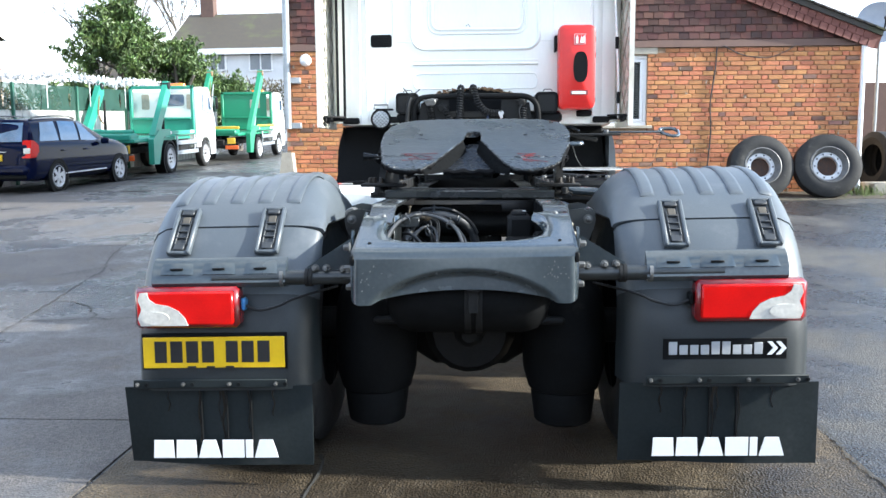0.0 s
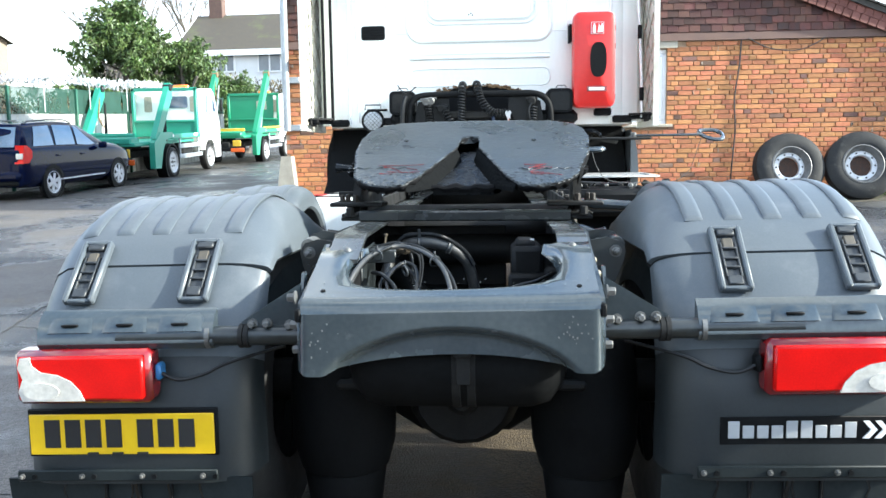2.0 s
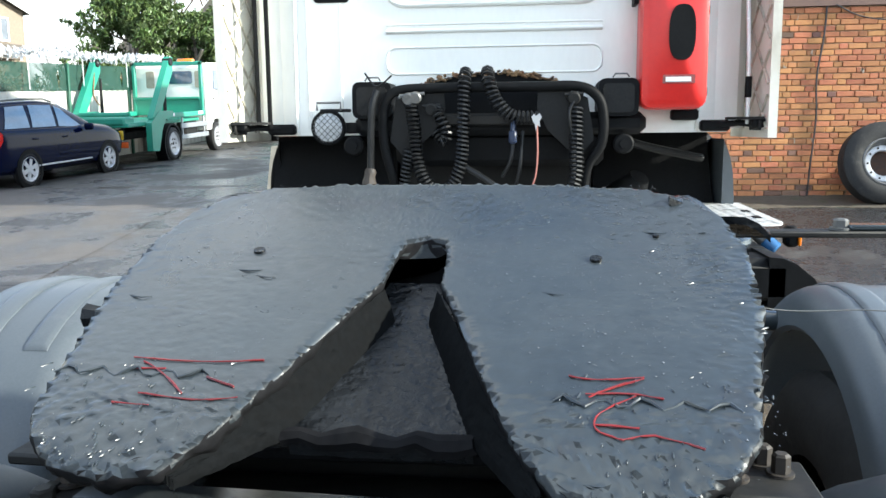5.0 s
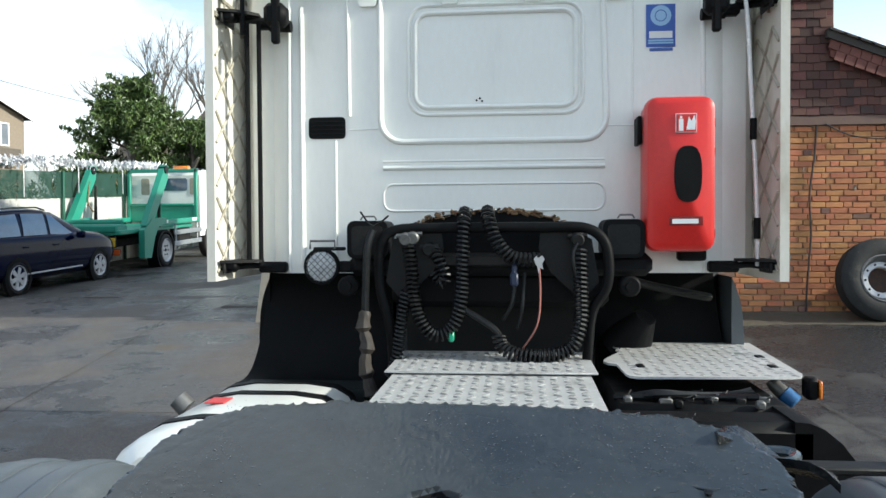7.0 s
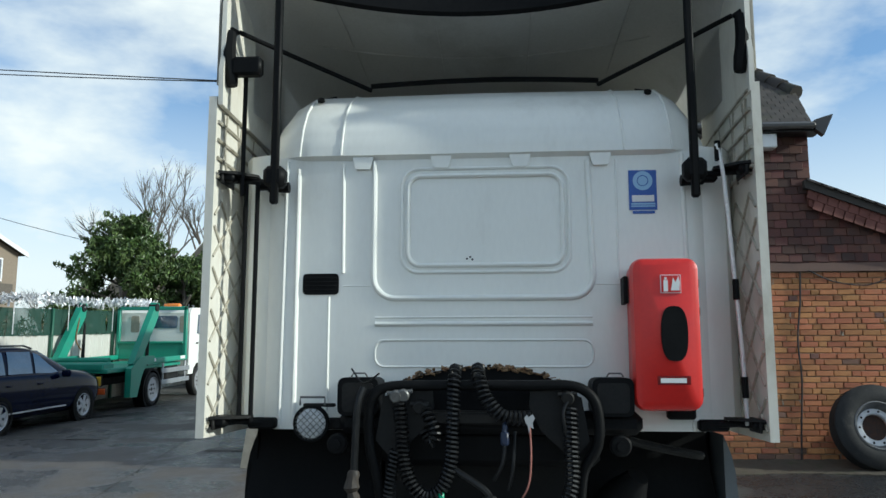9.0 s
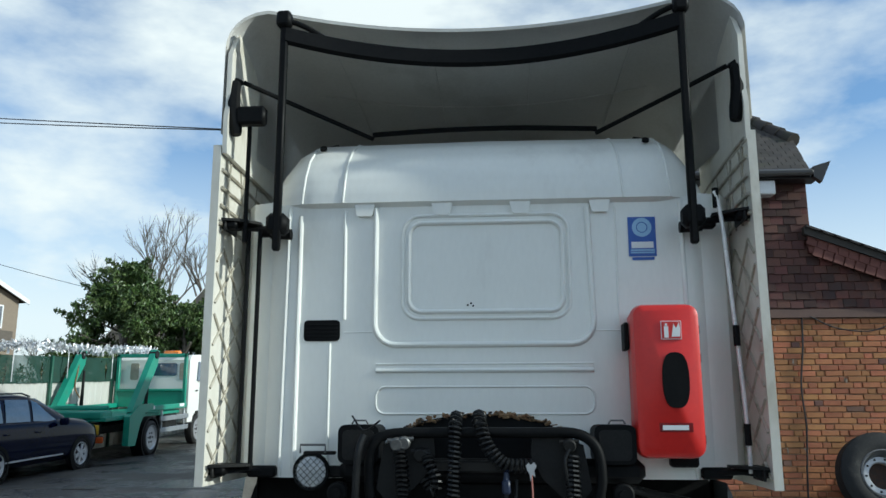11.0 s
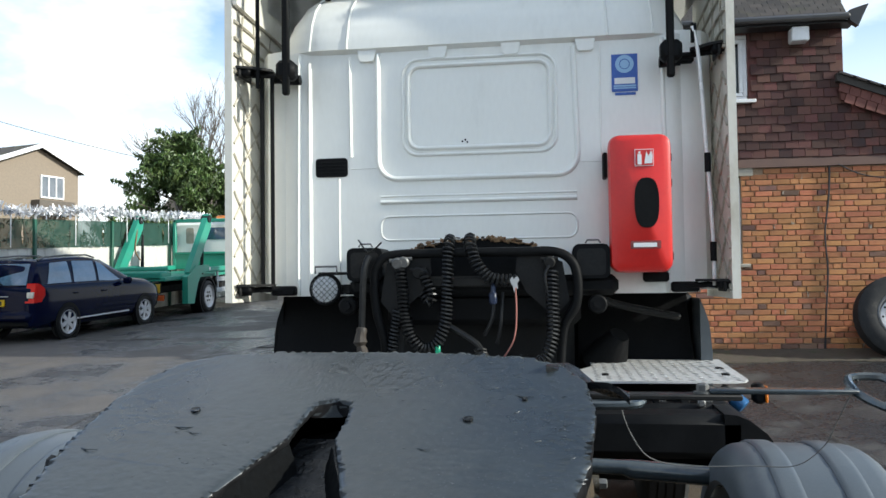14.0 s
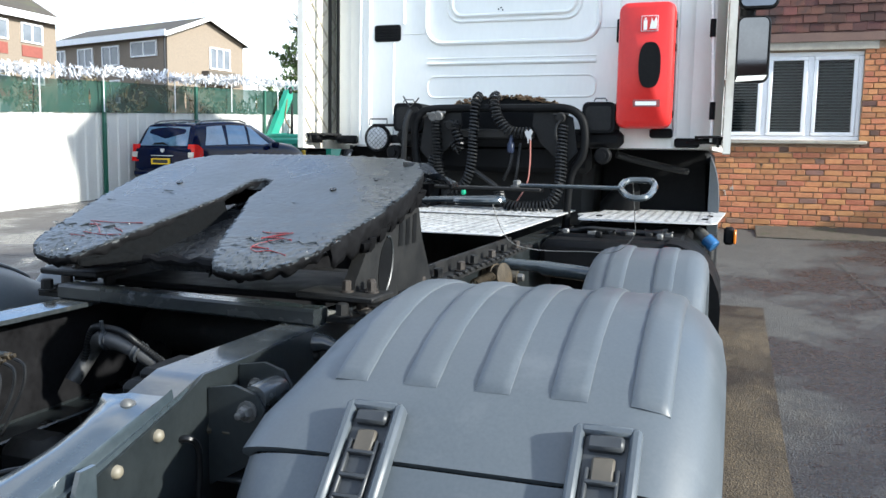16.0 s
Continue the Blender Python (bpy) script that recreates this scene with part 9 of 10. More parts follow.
    if trim is None:
        part("tipped_board", L(Shape().box((cx + 1.0, y0 + 4.4, 2.62), (0.34, 0.12, 0.06), 0.01, Matrix.Translation((cx + 1.0, y0 + 4.4, 2.62)) @ Matrix.Rotation(-1.05, 4, "Y") @ Matrix.Translation((-cx - 1.0, -y0 - 4.4, -2.62)))), BRONZE, t, "brown wooden board")
    return t


skip_lorry(-9.55, 20.1, GREEN, None, 2.5, "mint green skip lorry with white cab, parked in the street")
skip_lorry(-8.95, 27.0, DEEPGREEN, YELLOW, 3.2, "deep green skip lorry with yellow trim, parked behind another")


RIMDARK = surf("dull_grey_rim", (0.2, 0.2, 0.2), (0.12, 0.115, 0.11), (0.4, 0.6), metal=0.3, scale=12, bump=0.1)


WHEELHUB = surf("rusty_hub_bore", (0.025, 0.014, 0.01), (0.07, 0.032, 0.018), (0.7, 0.9), scale=14, bump=0.4)


# two loose lorry wheels leaning on the brick wall
def loose_wheel(x, y, tilt, turn):
    gz = ground_z(x, y)
    w = thing("loose_wheel", (x, y, gz), "worn lorry tyre on a silver rim leaning against the brick wall", "wheel", "wheels against the wall")
    m = Matrix.Translation((x, y, gz + 0.5)) @ Matrix.Rotation(radians(turn), 4, "Z") @ Matrix.Rotation(radians(tilt), 4, "X")

    def put(s):
        s.v = [tuple(m @ Vector(p)) for p in s.v]
        return s
    r, ww = 0.515, 0.28
    pr = [(-ww / 2 + 0.02, 0.285), (-ww / 2, 0.33), (-ww / 2 + 0.01, 0.44), (-ww / 2 + 0.05, r - 0.008)]
    for k in range(4):
        a = -0.09 + k * 0.045
        pr += [(a, r), (a + 0.034, r), (a + 0.036, r - 0.012), (a + 0.043, r - 0.012)]
    pr += [(ww / 2 - 0.05, r - 0.008), (ww / 2 - 0.01, 0.44), (ww / 2, 0.33), (ww / 2 - 0.02, 0.285)]
    part("tyre", put(Shape().turn((0, 0, 0), (0, -1, 0), pr, 44)), TYRE, w, "worn black tyre")
    part("rim", put(Shape().turn((0, 0, 0), (0, -1, 0), [(0.13, 0.3), (0.14, 0.285), (0.1, 0.265), (0.04, 0.25), (0.015, 0.228)], 36)), RIMDARK, w, "dull grey steel rim")
    part("flange", put(Shape().turn((0, 0, 0), (0, -1, 0), [(0.015, 0.229), (0.024, 0.222), (0.028, 0.172), (0.015, 0.158), (-0.03, 0.156)], 36)), SILVER, w, "bright silver flange ring")
    part("hub", put(Shape().turn((0, 0, 0), (0, -1, 0), [(-0.04, 0.157), (-0.06, 0.07), (-0.055, 0.0)], 24)), WHEELHUB, w, "rusty hub face")
    for k in range(10):
        a = 2 * math.pi * k / 10
        part("stud_hole", put(Shape().disc((0.197 * math.cos(a), -0.026, 0.197 * math.sin(a)), (0, 1, 0), 0.014, 0.008, 10)), BLACKPL, w)
    return w


loose_wheel(4.55, 13.42, -14, 3)
loose_wheel(5.6, 13.4, -15, -4)

# ---- beyond the yard on the right ----
DARKBRICK = surf("shaded_old_brick", (0.1, 0.06, 0.05), (0.14, 0.085, 0.065), (0.8, 0.9), scale=5, bump=0.4)
solid("wall_east", Shape().box((10.5, 20.0, 1.6), (7.5, 0.25, 2.6)), DARKBRICK, "dark weathered brick boundary wall", "wall", kind="structure")
SOIL = surf("damp_gravelly_soil", (0.05, 0.04, 0.028), (0.1, 0.082, 0.06), (0.8, 0.95), scale=14, fine=60, bump=1.0, bump_dist=0.02, stain=(0.04, 0.055, 0.02), stain_at=(0.55, 0.7), stain_scale=4)
sv = Shape().sheet(lambda u, v: (1.6 + 5.2 * u, 13.1 + 0.7 * v - 0.08 * math.sin(13 * u) * (1 - v), ground_z(1.6 + 5.2 * u, 13.1 + 0.7 * v) + 0.012 + 0.05 * v * v + 0.012 * noise.noise(Vector((u * 40, v * 6, 3)))), 60, 8, (0, 0, -0.08))
solid("soil_strip", sv, SOIL, "strip of damp soil and gravel along the brick wall", "soil", kind="structure")
GRASS = surf("pale_green_weed", (0.09, 0.13, 0.03), (0.13, 0.16, 0.05), (0.5, 0.7), scale=8, bump=0.0, piece=0.3)
rnd = random.Random(9)
wd = Shape()
for _ in range(260):
    x, y = 6.0 + rnd.gauss(0.35, 0.22), 13.55 + rnd.gauss(0, 0.09)
    h, a = rnd.uniform(0.05, 0.2), rnd.uniform(0, 6.28)
    z = ground_z(x, y) + 0.01
    dx, dy = 0.3 * h * math.cos(a), 0.3 * h * math.sin(a)
    wd.add([(x - 0.006, y, z), (x + 0.006, y, z), (x + dx * 0.5 + 0.004, y + dy * 0.5, z + 0.7 * h), (x + dx, y + dy, z + h)], [(0, 1, 2), (0, 2, 3)])
solid("weeds", wd, GRASS, "tuft of pale green weeds at the foot of the wall", "weeds", kind="stuff", smooth=False)
dish = thing("satellite_dish", (7.15, 15.2, 3.3), "grey satellite dish on a pole", "satellite dish")
DISH = surf("grey_dish_enamel", (0.3, 0.33, 0.38), (0.25, 0.28, 0.33), (0.4, 0.5), bump=0.02)
part("reflector", Shape().turn((7.1, 15.1, 3.55), (-0.25, -1, 0.25), [(0.0, 0.38), (-0.04, 0.3), (-0.08, 0.15), (-0.09, 0.0), (-0.1, 0.0), (-0.09, 0.16), (-0.05, 0.31), (-0.01, 0.38)], 28), DISH, dish)
part("feed_arm", Shape().tube([(7.1, 15.1, 3.2), (7.0, 14.7, 3.4), (6.98, 14.62, 3.52)], 0.015, 6).box((6.98, 14.6, 3.55), (0.07, 0.1, 0.07), 0.02), GUTTER, dish)
part("pole", Shape().tube([(7.2, 15.3, 0.6), (7.2, 15.3, 3.6)], 0.03, 8), LEAD, dish)
tp = thing("tyre_stack", (7.0, 14.6, ground_z(7, 14.6)), "stack of old tyres beside the building", "tyres")
for k in range(3):
    part("tyre", Shape().turn((6.95 + 0.28 * k, 14.6 + 0.1 * k, ground_z(7, 14.6) + 0.5), (1, 0.15, 0), [(-0.1, 0.28), (-0.13, 0.4), (-0.08, 0.5), (0.08, 0.5), (0.13, 0.4), (0.1, 0.28)], 28), TYRE, tp)
solid("step", Shape().box((6.75, 13.75, ground_z(6.7, 13.7) + 0.1), (0.7, 0.5, 0.2), 0.02), LINTEL, "low concrete step by the building corner", "step")
solid("waste_bin", Shape().rings([[(8.15 + sx * w, 14.9 + sy * w, z) for sx, sy in ((-1, -1), (1, -1), (1, 1), (-1, 1))] for w, z in ((0.26, 0.65), (0.3, 1.5), (0.33, 1.52), (0.33, 1.6), (0.2, 1.66))], True, True), DEEPGREEN, "green wheeled waste bin by the boundary wall", "bin")

# ---- planting and street behind ----
LEAF = surf("evergreen_leaf", (0.045, 0.09, 0.022), (0.1, 0.145, 0.04), (0.4, 0.6), scale=0.8, fine=8, bump=0.0, piece=0.45)
BARK = surf("grey_brown_bark", (0.09, 0.075, 0.06), (0.14, 0.12, 0.1), (0.8, 0.9), scale=10, bump=0.5)
DRYLEAF = surf("brown_bramble", (0.1, 0.08, 0.045), (0.15, 0.125, 0.07), (0.7, 0.9), scale=2, bump=0.0, piece=0.4)


def leaf_mass(centres, count, size, seed, spread):
    s = Shape()
    rnd = random.Random(seed)
    for (cx, cy, cz, r) in centres:
        for _ in range(count):
            d = Vector((rnd.gauss(0, 1), rnd.gauss(0, 1), rnd.gauss(0, 1))).normalized() * r * rnd.uniform(0.55, 1.08)
            c = Vector((cx, cy, cz)) + Vector((d.x, d.y, d.z * 0.85))
            m = Matrix.Translation(c) @ Euler((rnd.uniform(-spread, spread), rnd.uniform(-spread, spread), rnd.uniform(0, 6.3))).to_matrix().to_4x4()
            l, w = size * rnd.uniform(0.6, 1.2), size * rnd.uniform(0.25, 0.45)
            s.add([(-l, 0, 0), (-l * 0.2, -w, 0.02), (l, 0, -0.03), (-l * 0.2, w, 0.02)], [(0, 1, 2, 3)], m)
    return s


def branches(s, p, d, length, r, depth, rnd, spread=0.55, kids=3):
    q = p + d * length
    mid = p.lerp(q, 0.5) + Vector((rnd.uniform(-1, 1), rnd.uniform(-1, 1), 0)) * length * 0.05
    s.tube([p, mid, q], [r, r * 0.82, r * 0.62], 5 if depth > 1 else 3, False)
    if depth == 0:
        return
    for k in range(kids):
        a = rnd.uniform(0, 6.28)
        side = Vector((math.cos(a), math.sin(a), rnd.uniform(-0.1, 0.5)))
        nd_ = (d + side * spread * rnd.uniform(0.6, 1.2)).normalized()
        branches(s, p.lerp(q, rnd.uniform(0.55, 1.0)), nd_, length * rnd.uniform(0.6, 0.8), r * 0.55, depth - 1, rnd, spread, kids)


def evergreen(x, y, h, w, seed, clumps, label):
    """A trunk with limbs, ragged tiers of leaf clumps and sprigs that stand out of the crown."""
    z0 = ground_z(x, y)
    t = thing("tree", (x, y, z0), label, "tree")
    rnd = random.Random(seed)
    tr = Shape().tube([(x, y, z0 - 0.1), (x + 0.1, y, z0 + h * 0.4), (x, y, z0 + h * 0.85)], [0.22, 0.15, 0.04], 8)
    part("trunk", tr, BARK, t)
    lm = Shape()
    big, sprigs = [], []
    lobes = [(rnd.uniform(0, 6.283), rnd.uniform(0.25, 0.95), rnd.uniform(0.75, 1.2)) for _ in range(9)]
    for k in range(clumps):
        la, lv, lw = rnd.choice(lobes)
        a, v = la + rnd.gauss(0, 0.55), min(1.0, max(0.0, lv + rnd.gauss(0, 0.13)))
        z = z0 + h * (0.1 + 0.86 * v)
        rad = w * lw * (0.3 + 0.7 * math.sin(math.pi * min(1, 0.2 + v * 0.8)) ** 0.9) * rnd.uniform(0.3, 1.0)
        c = (x + rad * math.cos(a), y + rad * math.sin(a), z, rnd.uniform(0.22, 0.55))
        big.append(c)
        if k % 4 == 0:
            lm.tube([(x, y, z - 0.5), ((x + c[0]) / 2, (y + c[1]) / 2, z - 0.3), c[:3]], [0.06, 0.04, 0.015], 4)
        if k % 3 == 0:
            d = Vector((math.cos(a), math.sin(a), rnd.uniform(0.1, 1.1))).normalized()
            p = Vector(c[:3]) + d * c[3]
            lm.tube([c[:3], p + d * 0.3], [0.012, 0.005], 3)
            sprigs += [(*(p + d * q), 0.12) for q in (0.0, 0.15, 0.3)]
    part("limbs", lm, BARK, t, kind="stuff")
    leaves = leaf_mass(big, 80, 0.13, seed, 1.3)
    extra = leaf_mass(sprigs, 9, 0.12, seed + 1, 1.5)
    leaves.add(extra.v, extra.f)
    part("crown", leaves, LEAF, t, "crown of small dark glossy leaves", smooth=False, kind="stuff")
    return t


evergreen(-14.9, 33.5, 6.2, 2.1, 3, 190, "tall dense evergreen tree behind the fence")
evergreen(-12.9, 34.5, 4.6, 2.1, 8, 170, "broad evergreen shrub tree behind the lorries")
evergreen(-16.6, 33.0, 3.2, 1.7, 15, 100, "low evergreen bush beside a taller tree")
evergreen(-10.9, 36.5, 3.1, 1.35, 18, 100, "broad evergreen shrub tree behind the lorries")
for i, (x, y, h, sd) in enumerate(((-24.6, 58, 5.2, 4), (-22.0, 60, 4.9, 5), (-27.5, 59, 4.4, 6), (-22.0, 40, 1.5, 9), (-24.0, 34, 1.3, 10), (-19.0, 36.5, 1.2, 12))):
    z0 = ground_z(x, y)
    s = Shape()
    branches(s, Vector((x, y, z0)), Vector((0, 0, 1)), h, 0.05 * h, 5 if h > 3 else 4, random.Random(sd), 0.5, 3)
    t = thing("bare_tree", (x, y, z0), "leafless tree with fine winter twigs", "tree", "bare trees")
    part("twig_mass", s, BARK, t, kind="stuff")
rnd = random.Random(30)
solid("brambles", leaf_mass([(-12.2 - rnd.random() * 3, 8 + 22 * rnd.random(), 1.4 + 1.2 * rnd.random() + 0.05 * 10, 0.5) for _ in range(80)], 45, 0.12, 31, 1.5), DRYLEAF, "brown leafless brambles behind the fence", "brambles", kind="stuff", smooth=False)

solid("hedge", leaf_mass([(-13.5 + 6.5 * rnd.random(), 41 + 3 * rnd.random(), 2.6 + 2.6 * rnd.random(), 0.6) for _ in range(70)], 45, 0.13, 41, 1.5), DRYLEAF, "brown winter hedge below the white house", "hedge", kind="stuff", smooth=False)
BEIGE = surf("beige_house_brick", (0.2, 0.16, 0.12), (0.255, 0.205, 0.155), (0.75, 0.9), scale=12, bump=0.2)
RENDERW = surf("white_house_render", (0.72, 0.72, 0.72), (0.65, 0.65, 0.65), (0.7, 0.8), scale=2, bump=0.1)
SLATE = surf("brown_house_roof", (0.05, 0.041, 0.031), (0.08, 0.067, 0.05), (0.7, 0.85), scale=3, fine=25, bump=0.5, stain=(0.09, 0.1, 0.04), stain_at=(0.52, 0.72), stain_scale=0.7)
DARKWIN = surf("dark_house_glass", (0.12, 0.14, 0.16), (0.2, 0.22, 0.25), (0.05, 0.1), scale=1.5, bump=0.0)


def house(name, origin, turn, length, depth, z0, eave, ridge, wall, windows, label, gable_windows=()):
    """A house: its long front runs along its own x, the ridge too; windows as (x, z, w, h) on the front."""
    m = Matrix.Translation((origin[0], origin[1], 0)) @ Matrix.Rotation(radians(turn), 4, "Z")
    h = thing(name, (origin[0], origin[1], z0), label, "house")

    def put(s):
        s.v = [tuple(m @ Vector(p)) for p in s.v]
        return s
    w = Shape().box((length / 2, depth / 2, (z0 + eave) / 2), (length, depth, eave - z0))
    part("wall", put(w), wall, h, smooth=False)
    part("gable_wall", put(Shape().prism([(0, eave), (depth, eave), (depth / 2, ridge - 0.1)], "x", 0.01, length - 0.01)), wall, h, smooth=False)
    r = Shape()
    o = 0.35
    for sgn in (0, 1):
        y0_, y1_ = (-o, depth / 2) if not sgn else (depth + o, depth / 2)
        r.add([(-o, y0_, eave - 0.12), (length + o, y0_, eave - 0.12), (length + o, y1_, ridge), (-o, y1_, ridge), (-o, y0_, eave + 0.02), (length + o, y0_, eave + 0.02), (length + o, y1_, ridge + 0.14), (-o, y1_, ridge + 0.14)], [(0, 1, 2, 3), (7, 6, 5, 4), (0, 4, 5, 1), (1, 5, 6, 2), (2, 6, 7, 3), (3, 7, 4, 0)])
    rf_ = part("roof", put(r), SLATE, h, "dull brown tiled roof", smooth=False)
    part("fascia", put(Shape().box((length / 2, -o - 0.03, eave - 0.02), (length + 2 * o, 0.06, 0.35))), UPVC, h)
    for e in (-o - 0.02, length + o + 0.02):
        bb = Shape()
        for y0_ in (-o, depth + o):
            bb.add([(e + dx, y, z + dz) for dx in (-0.03, 0.03) for y, z, dz in ((y0_, eave - 0.12, -0.1), (y0_, eave - 0.12, 0.15), (depth / 2, ridge, 0.15), (depth / 2, ridge, -0.1))], [(0, 1, 2, 3), (7, 6, 5, 4), (0, 4, 5, 1), (1, 5, 6, 2), (2, 6, 7, 3), (3, 7, 4, 0)])
        part("bargeboard", put(bb), UPVC, h)
    for (x, z, ww, hh) in windows:
        wn_ = part("window", put(Shape().box((x + ww / 2, -0.03, z), (ww + 0.08, 0.1, 0.08))), UPVC, h, "white framed window", smooth=False)
        part("frame_head", put(Shape().box((x + ww / 2, -0.03, z + hh), (ww + 0.08, 0.1, 0.08))), UPVC, wn_, smooth=False)
        for xx in (x, x + ww / 2, x + ww):
            part("frame_post", put(Shape().box((xx, -0.03, z + hh / 2), (0.08, 0.1, hh - 0.08))), UPVC, wn_, smooth=False)
        part("pane", put(Shape().box((x + ww / 2, -0.02, z + hh / 2), (ww - 0.08, 0.03, hh - 0.08))), DARKWIN, wn_, smooth=False)
    for (y, z, ww, hh) in gable_windows:
        wn_ = part("window", put(Shape().box((length + 0.03, y + ww / 2, z), (0.1, ww + 0.08, 0.08))), UPVC, h, smooth=False)
        part("frame_head", put(Shape().box((length + 0.03, y + ww / 2, z + hh), (0.1, ww + 0.08, 0.08))), UPVC, wn_, smooth=False)
        for yy in (y, y + ww / 3, y + 2 * ww / 3, y + ww):
            part("frame_post", put(Shape().box((length + 0.03, yy, z + hh / 2), (0.1, 0.08, hh - 0.08))), UPVC, wn_, smooth=False)
        part("pane", put(Shape().box((length + 0.02, y + ww / 2, z + hh / 2), (0.03, ww - 0.08, hh - 0.08))), DARKWIN, wn_, smooth=False)
    return h, put


hb, put1 = house("apartment_block", (-39.9, 43.7), -14.5, 11.4, 5.6, 0.6, 8.05, 9.2, BEIGE, [(x, z, w, 1.1 if z > 5 else 1.3) for z in (4.3, 6.5) for x, w in ((0.6, 0.9), (2.9, 1.5), (5.4, 1.6))] + [(8.2, 6.9, 2.3, 0.8)], "beige brick apartment block with white fascia and shallow roof", ((3.0, 6.4, 1.5, 1.2),))
part("balcony", put1(Shape().box((11.7, 3.6, 5.8), (0.7, 2.4, 0.8), 0.02)), BARK, hb, "brown timber balcony")
part("rain_pipe", put1(Shape().tube([(11.3, -0.08, 7.9), (11.3, -0.08, 1.0)], 0.06, 6)), GUTTER, hb)
hb2, put2 = house("apartment_block", (-31.75, 21.75), 90, 14.0, 7.0, 0.6, 7.95, 10.0, BEIGE, [(x, z, 1.26, 0.88) for x in (1.2, 4.4, 6.5, 9.7, 11.8) for z in (2.75, 4.7, 6.7)], "beige apartment block with rows of white windows and red panels")
REDPANEL = surf("red_cladding_panel", (0.25, 0.07, 0.05), None, (0.6, 0.7), bump=0.02)
for x in (1.2, 4.4, 6.5, 9.7, 11.8):
    for z in (3.95, 5.98):
        part("panel", put2(Shape().box((x + 0.63, -0.02, z + 0.28), (1.26, 0.04, 0.54))), REDPANEL, hb2, "dull red panel")
hw, put3 = house("white_house", (-19.0, 50.0), -3, 13.0, 8.0, 2.0, 7.6, 10.4, RENDERW, [(5.0, 6.45, 1.4, 1.05), (2.5, 6.5, 1.0, 1.0), (9.0, 6.4, 1.8, 1.1)], "white rendered house with mossy brown roof and brick chimney")
part("chimney", put3(Shape().box((1.0, 4.0, 10.9), (0.9, 0.7, 1.8), 0.03).box((1.0, 4.0, 11.8), (1.0, 0.8, 0.14), 0.02)), DARKBRICK, hw)
for k in range(2):
    part("chimney_pot", put3(Shape().turn((0.8 + 0.4 * k, 4.0, 11.86), (0, 0, 1), [(0, 0.12), (0.35, 0.1), (0.36, 0.12), (0.4, 0.12)], 10, True)), TILE, hw)
hs_, put4 = house("brick_house", (-30.5, 62.0), 5, 9.0, 7.0, 2.0, 6.6, 8.9, DARKBRICK, [(1.5, 4.4, 1.3, 1.2), (5.5, 4.4, 1.3, 1.2)], "distant red brick house with chimney")
part("chimney", put4(Shape().box((2.0, 3.5, 9.6), (0.9, 0.7, 1.8), 0.03)), DARKBRICK, hs_)
# overhead lines and a far mast
WIRE = surf("black_cable", (0.02, 0.02, 0.022), None, (0.5, 0.6), bump=0.0)
for a, b, sag in (((-27.4, 23.0, 11.1), (-1.55, 14.8, 5.98), 0.12), ((-27.4, 23.3, 11.15), (-1.55, 14.9, 6.07), 0.25), ((-27.4, 23.0, 10.6), (-14.5, 33.5, 6.2), 0.5)):
    solid("overhead_cable", Shape().tube([Vector(a).lerp(Vector(b), i / 16) - Vector((0, 0, sag * 4 * (i / 16) * (1 - i / 16))) for i in range(17)], 0.011, 5), WIRE, "black overhead cable strung across the sky", "cable", "overhead cables")

# the pole that carries the lines, and the bracket on the roof
pole = thing("utility_pole", (-27.4, 23.0, ground_z(-27, 23)), "tarred wooden pole carrying overhead lines", "pole")
part("shaft", Shape().tube([(-27.4, 23.05, ground_z(-27, 23) - 0.2), (-27.4, 23.05, 11.4)], [0.15, 0.1], 10), BARK, pole)
part("cross_arm", Shape().box((-27.4, 23.1, 11.02), (0.12, 0.9, 0.12), 0.01), BARK, pole)
# ---- bricks and tiles of the building ----
def piece_mesh(name, w, d, h, b, mat_):
    s = Shape().box((0, 0, 0), (w, d, h), b)
    me = s.mesh(name, smooth=False)
    me.materials.append(mat_)
    return me


def near_stretch(x, z):
    return 3.0 < x < 5.4 and 0.9 < z < 3.0


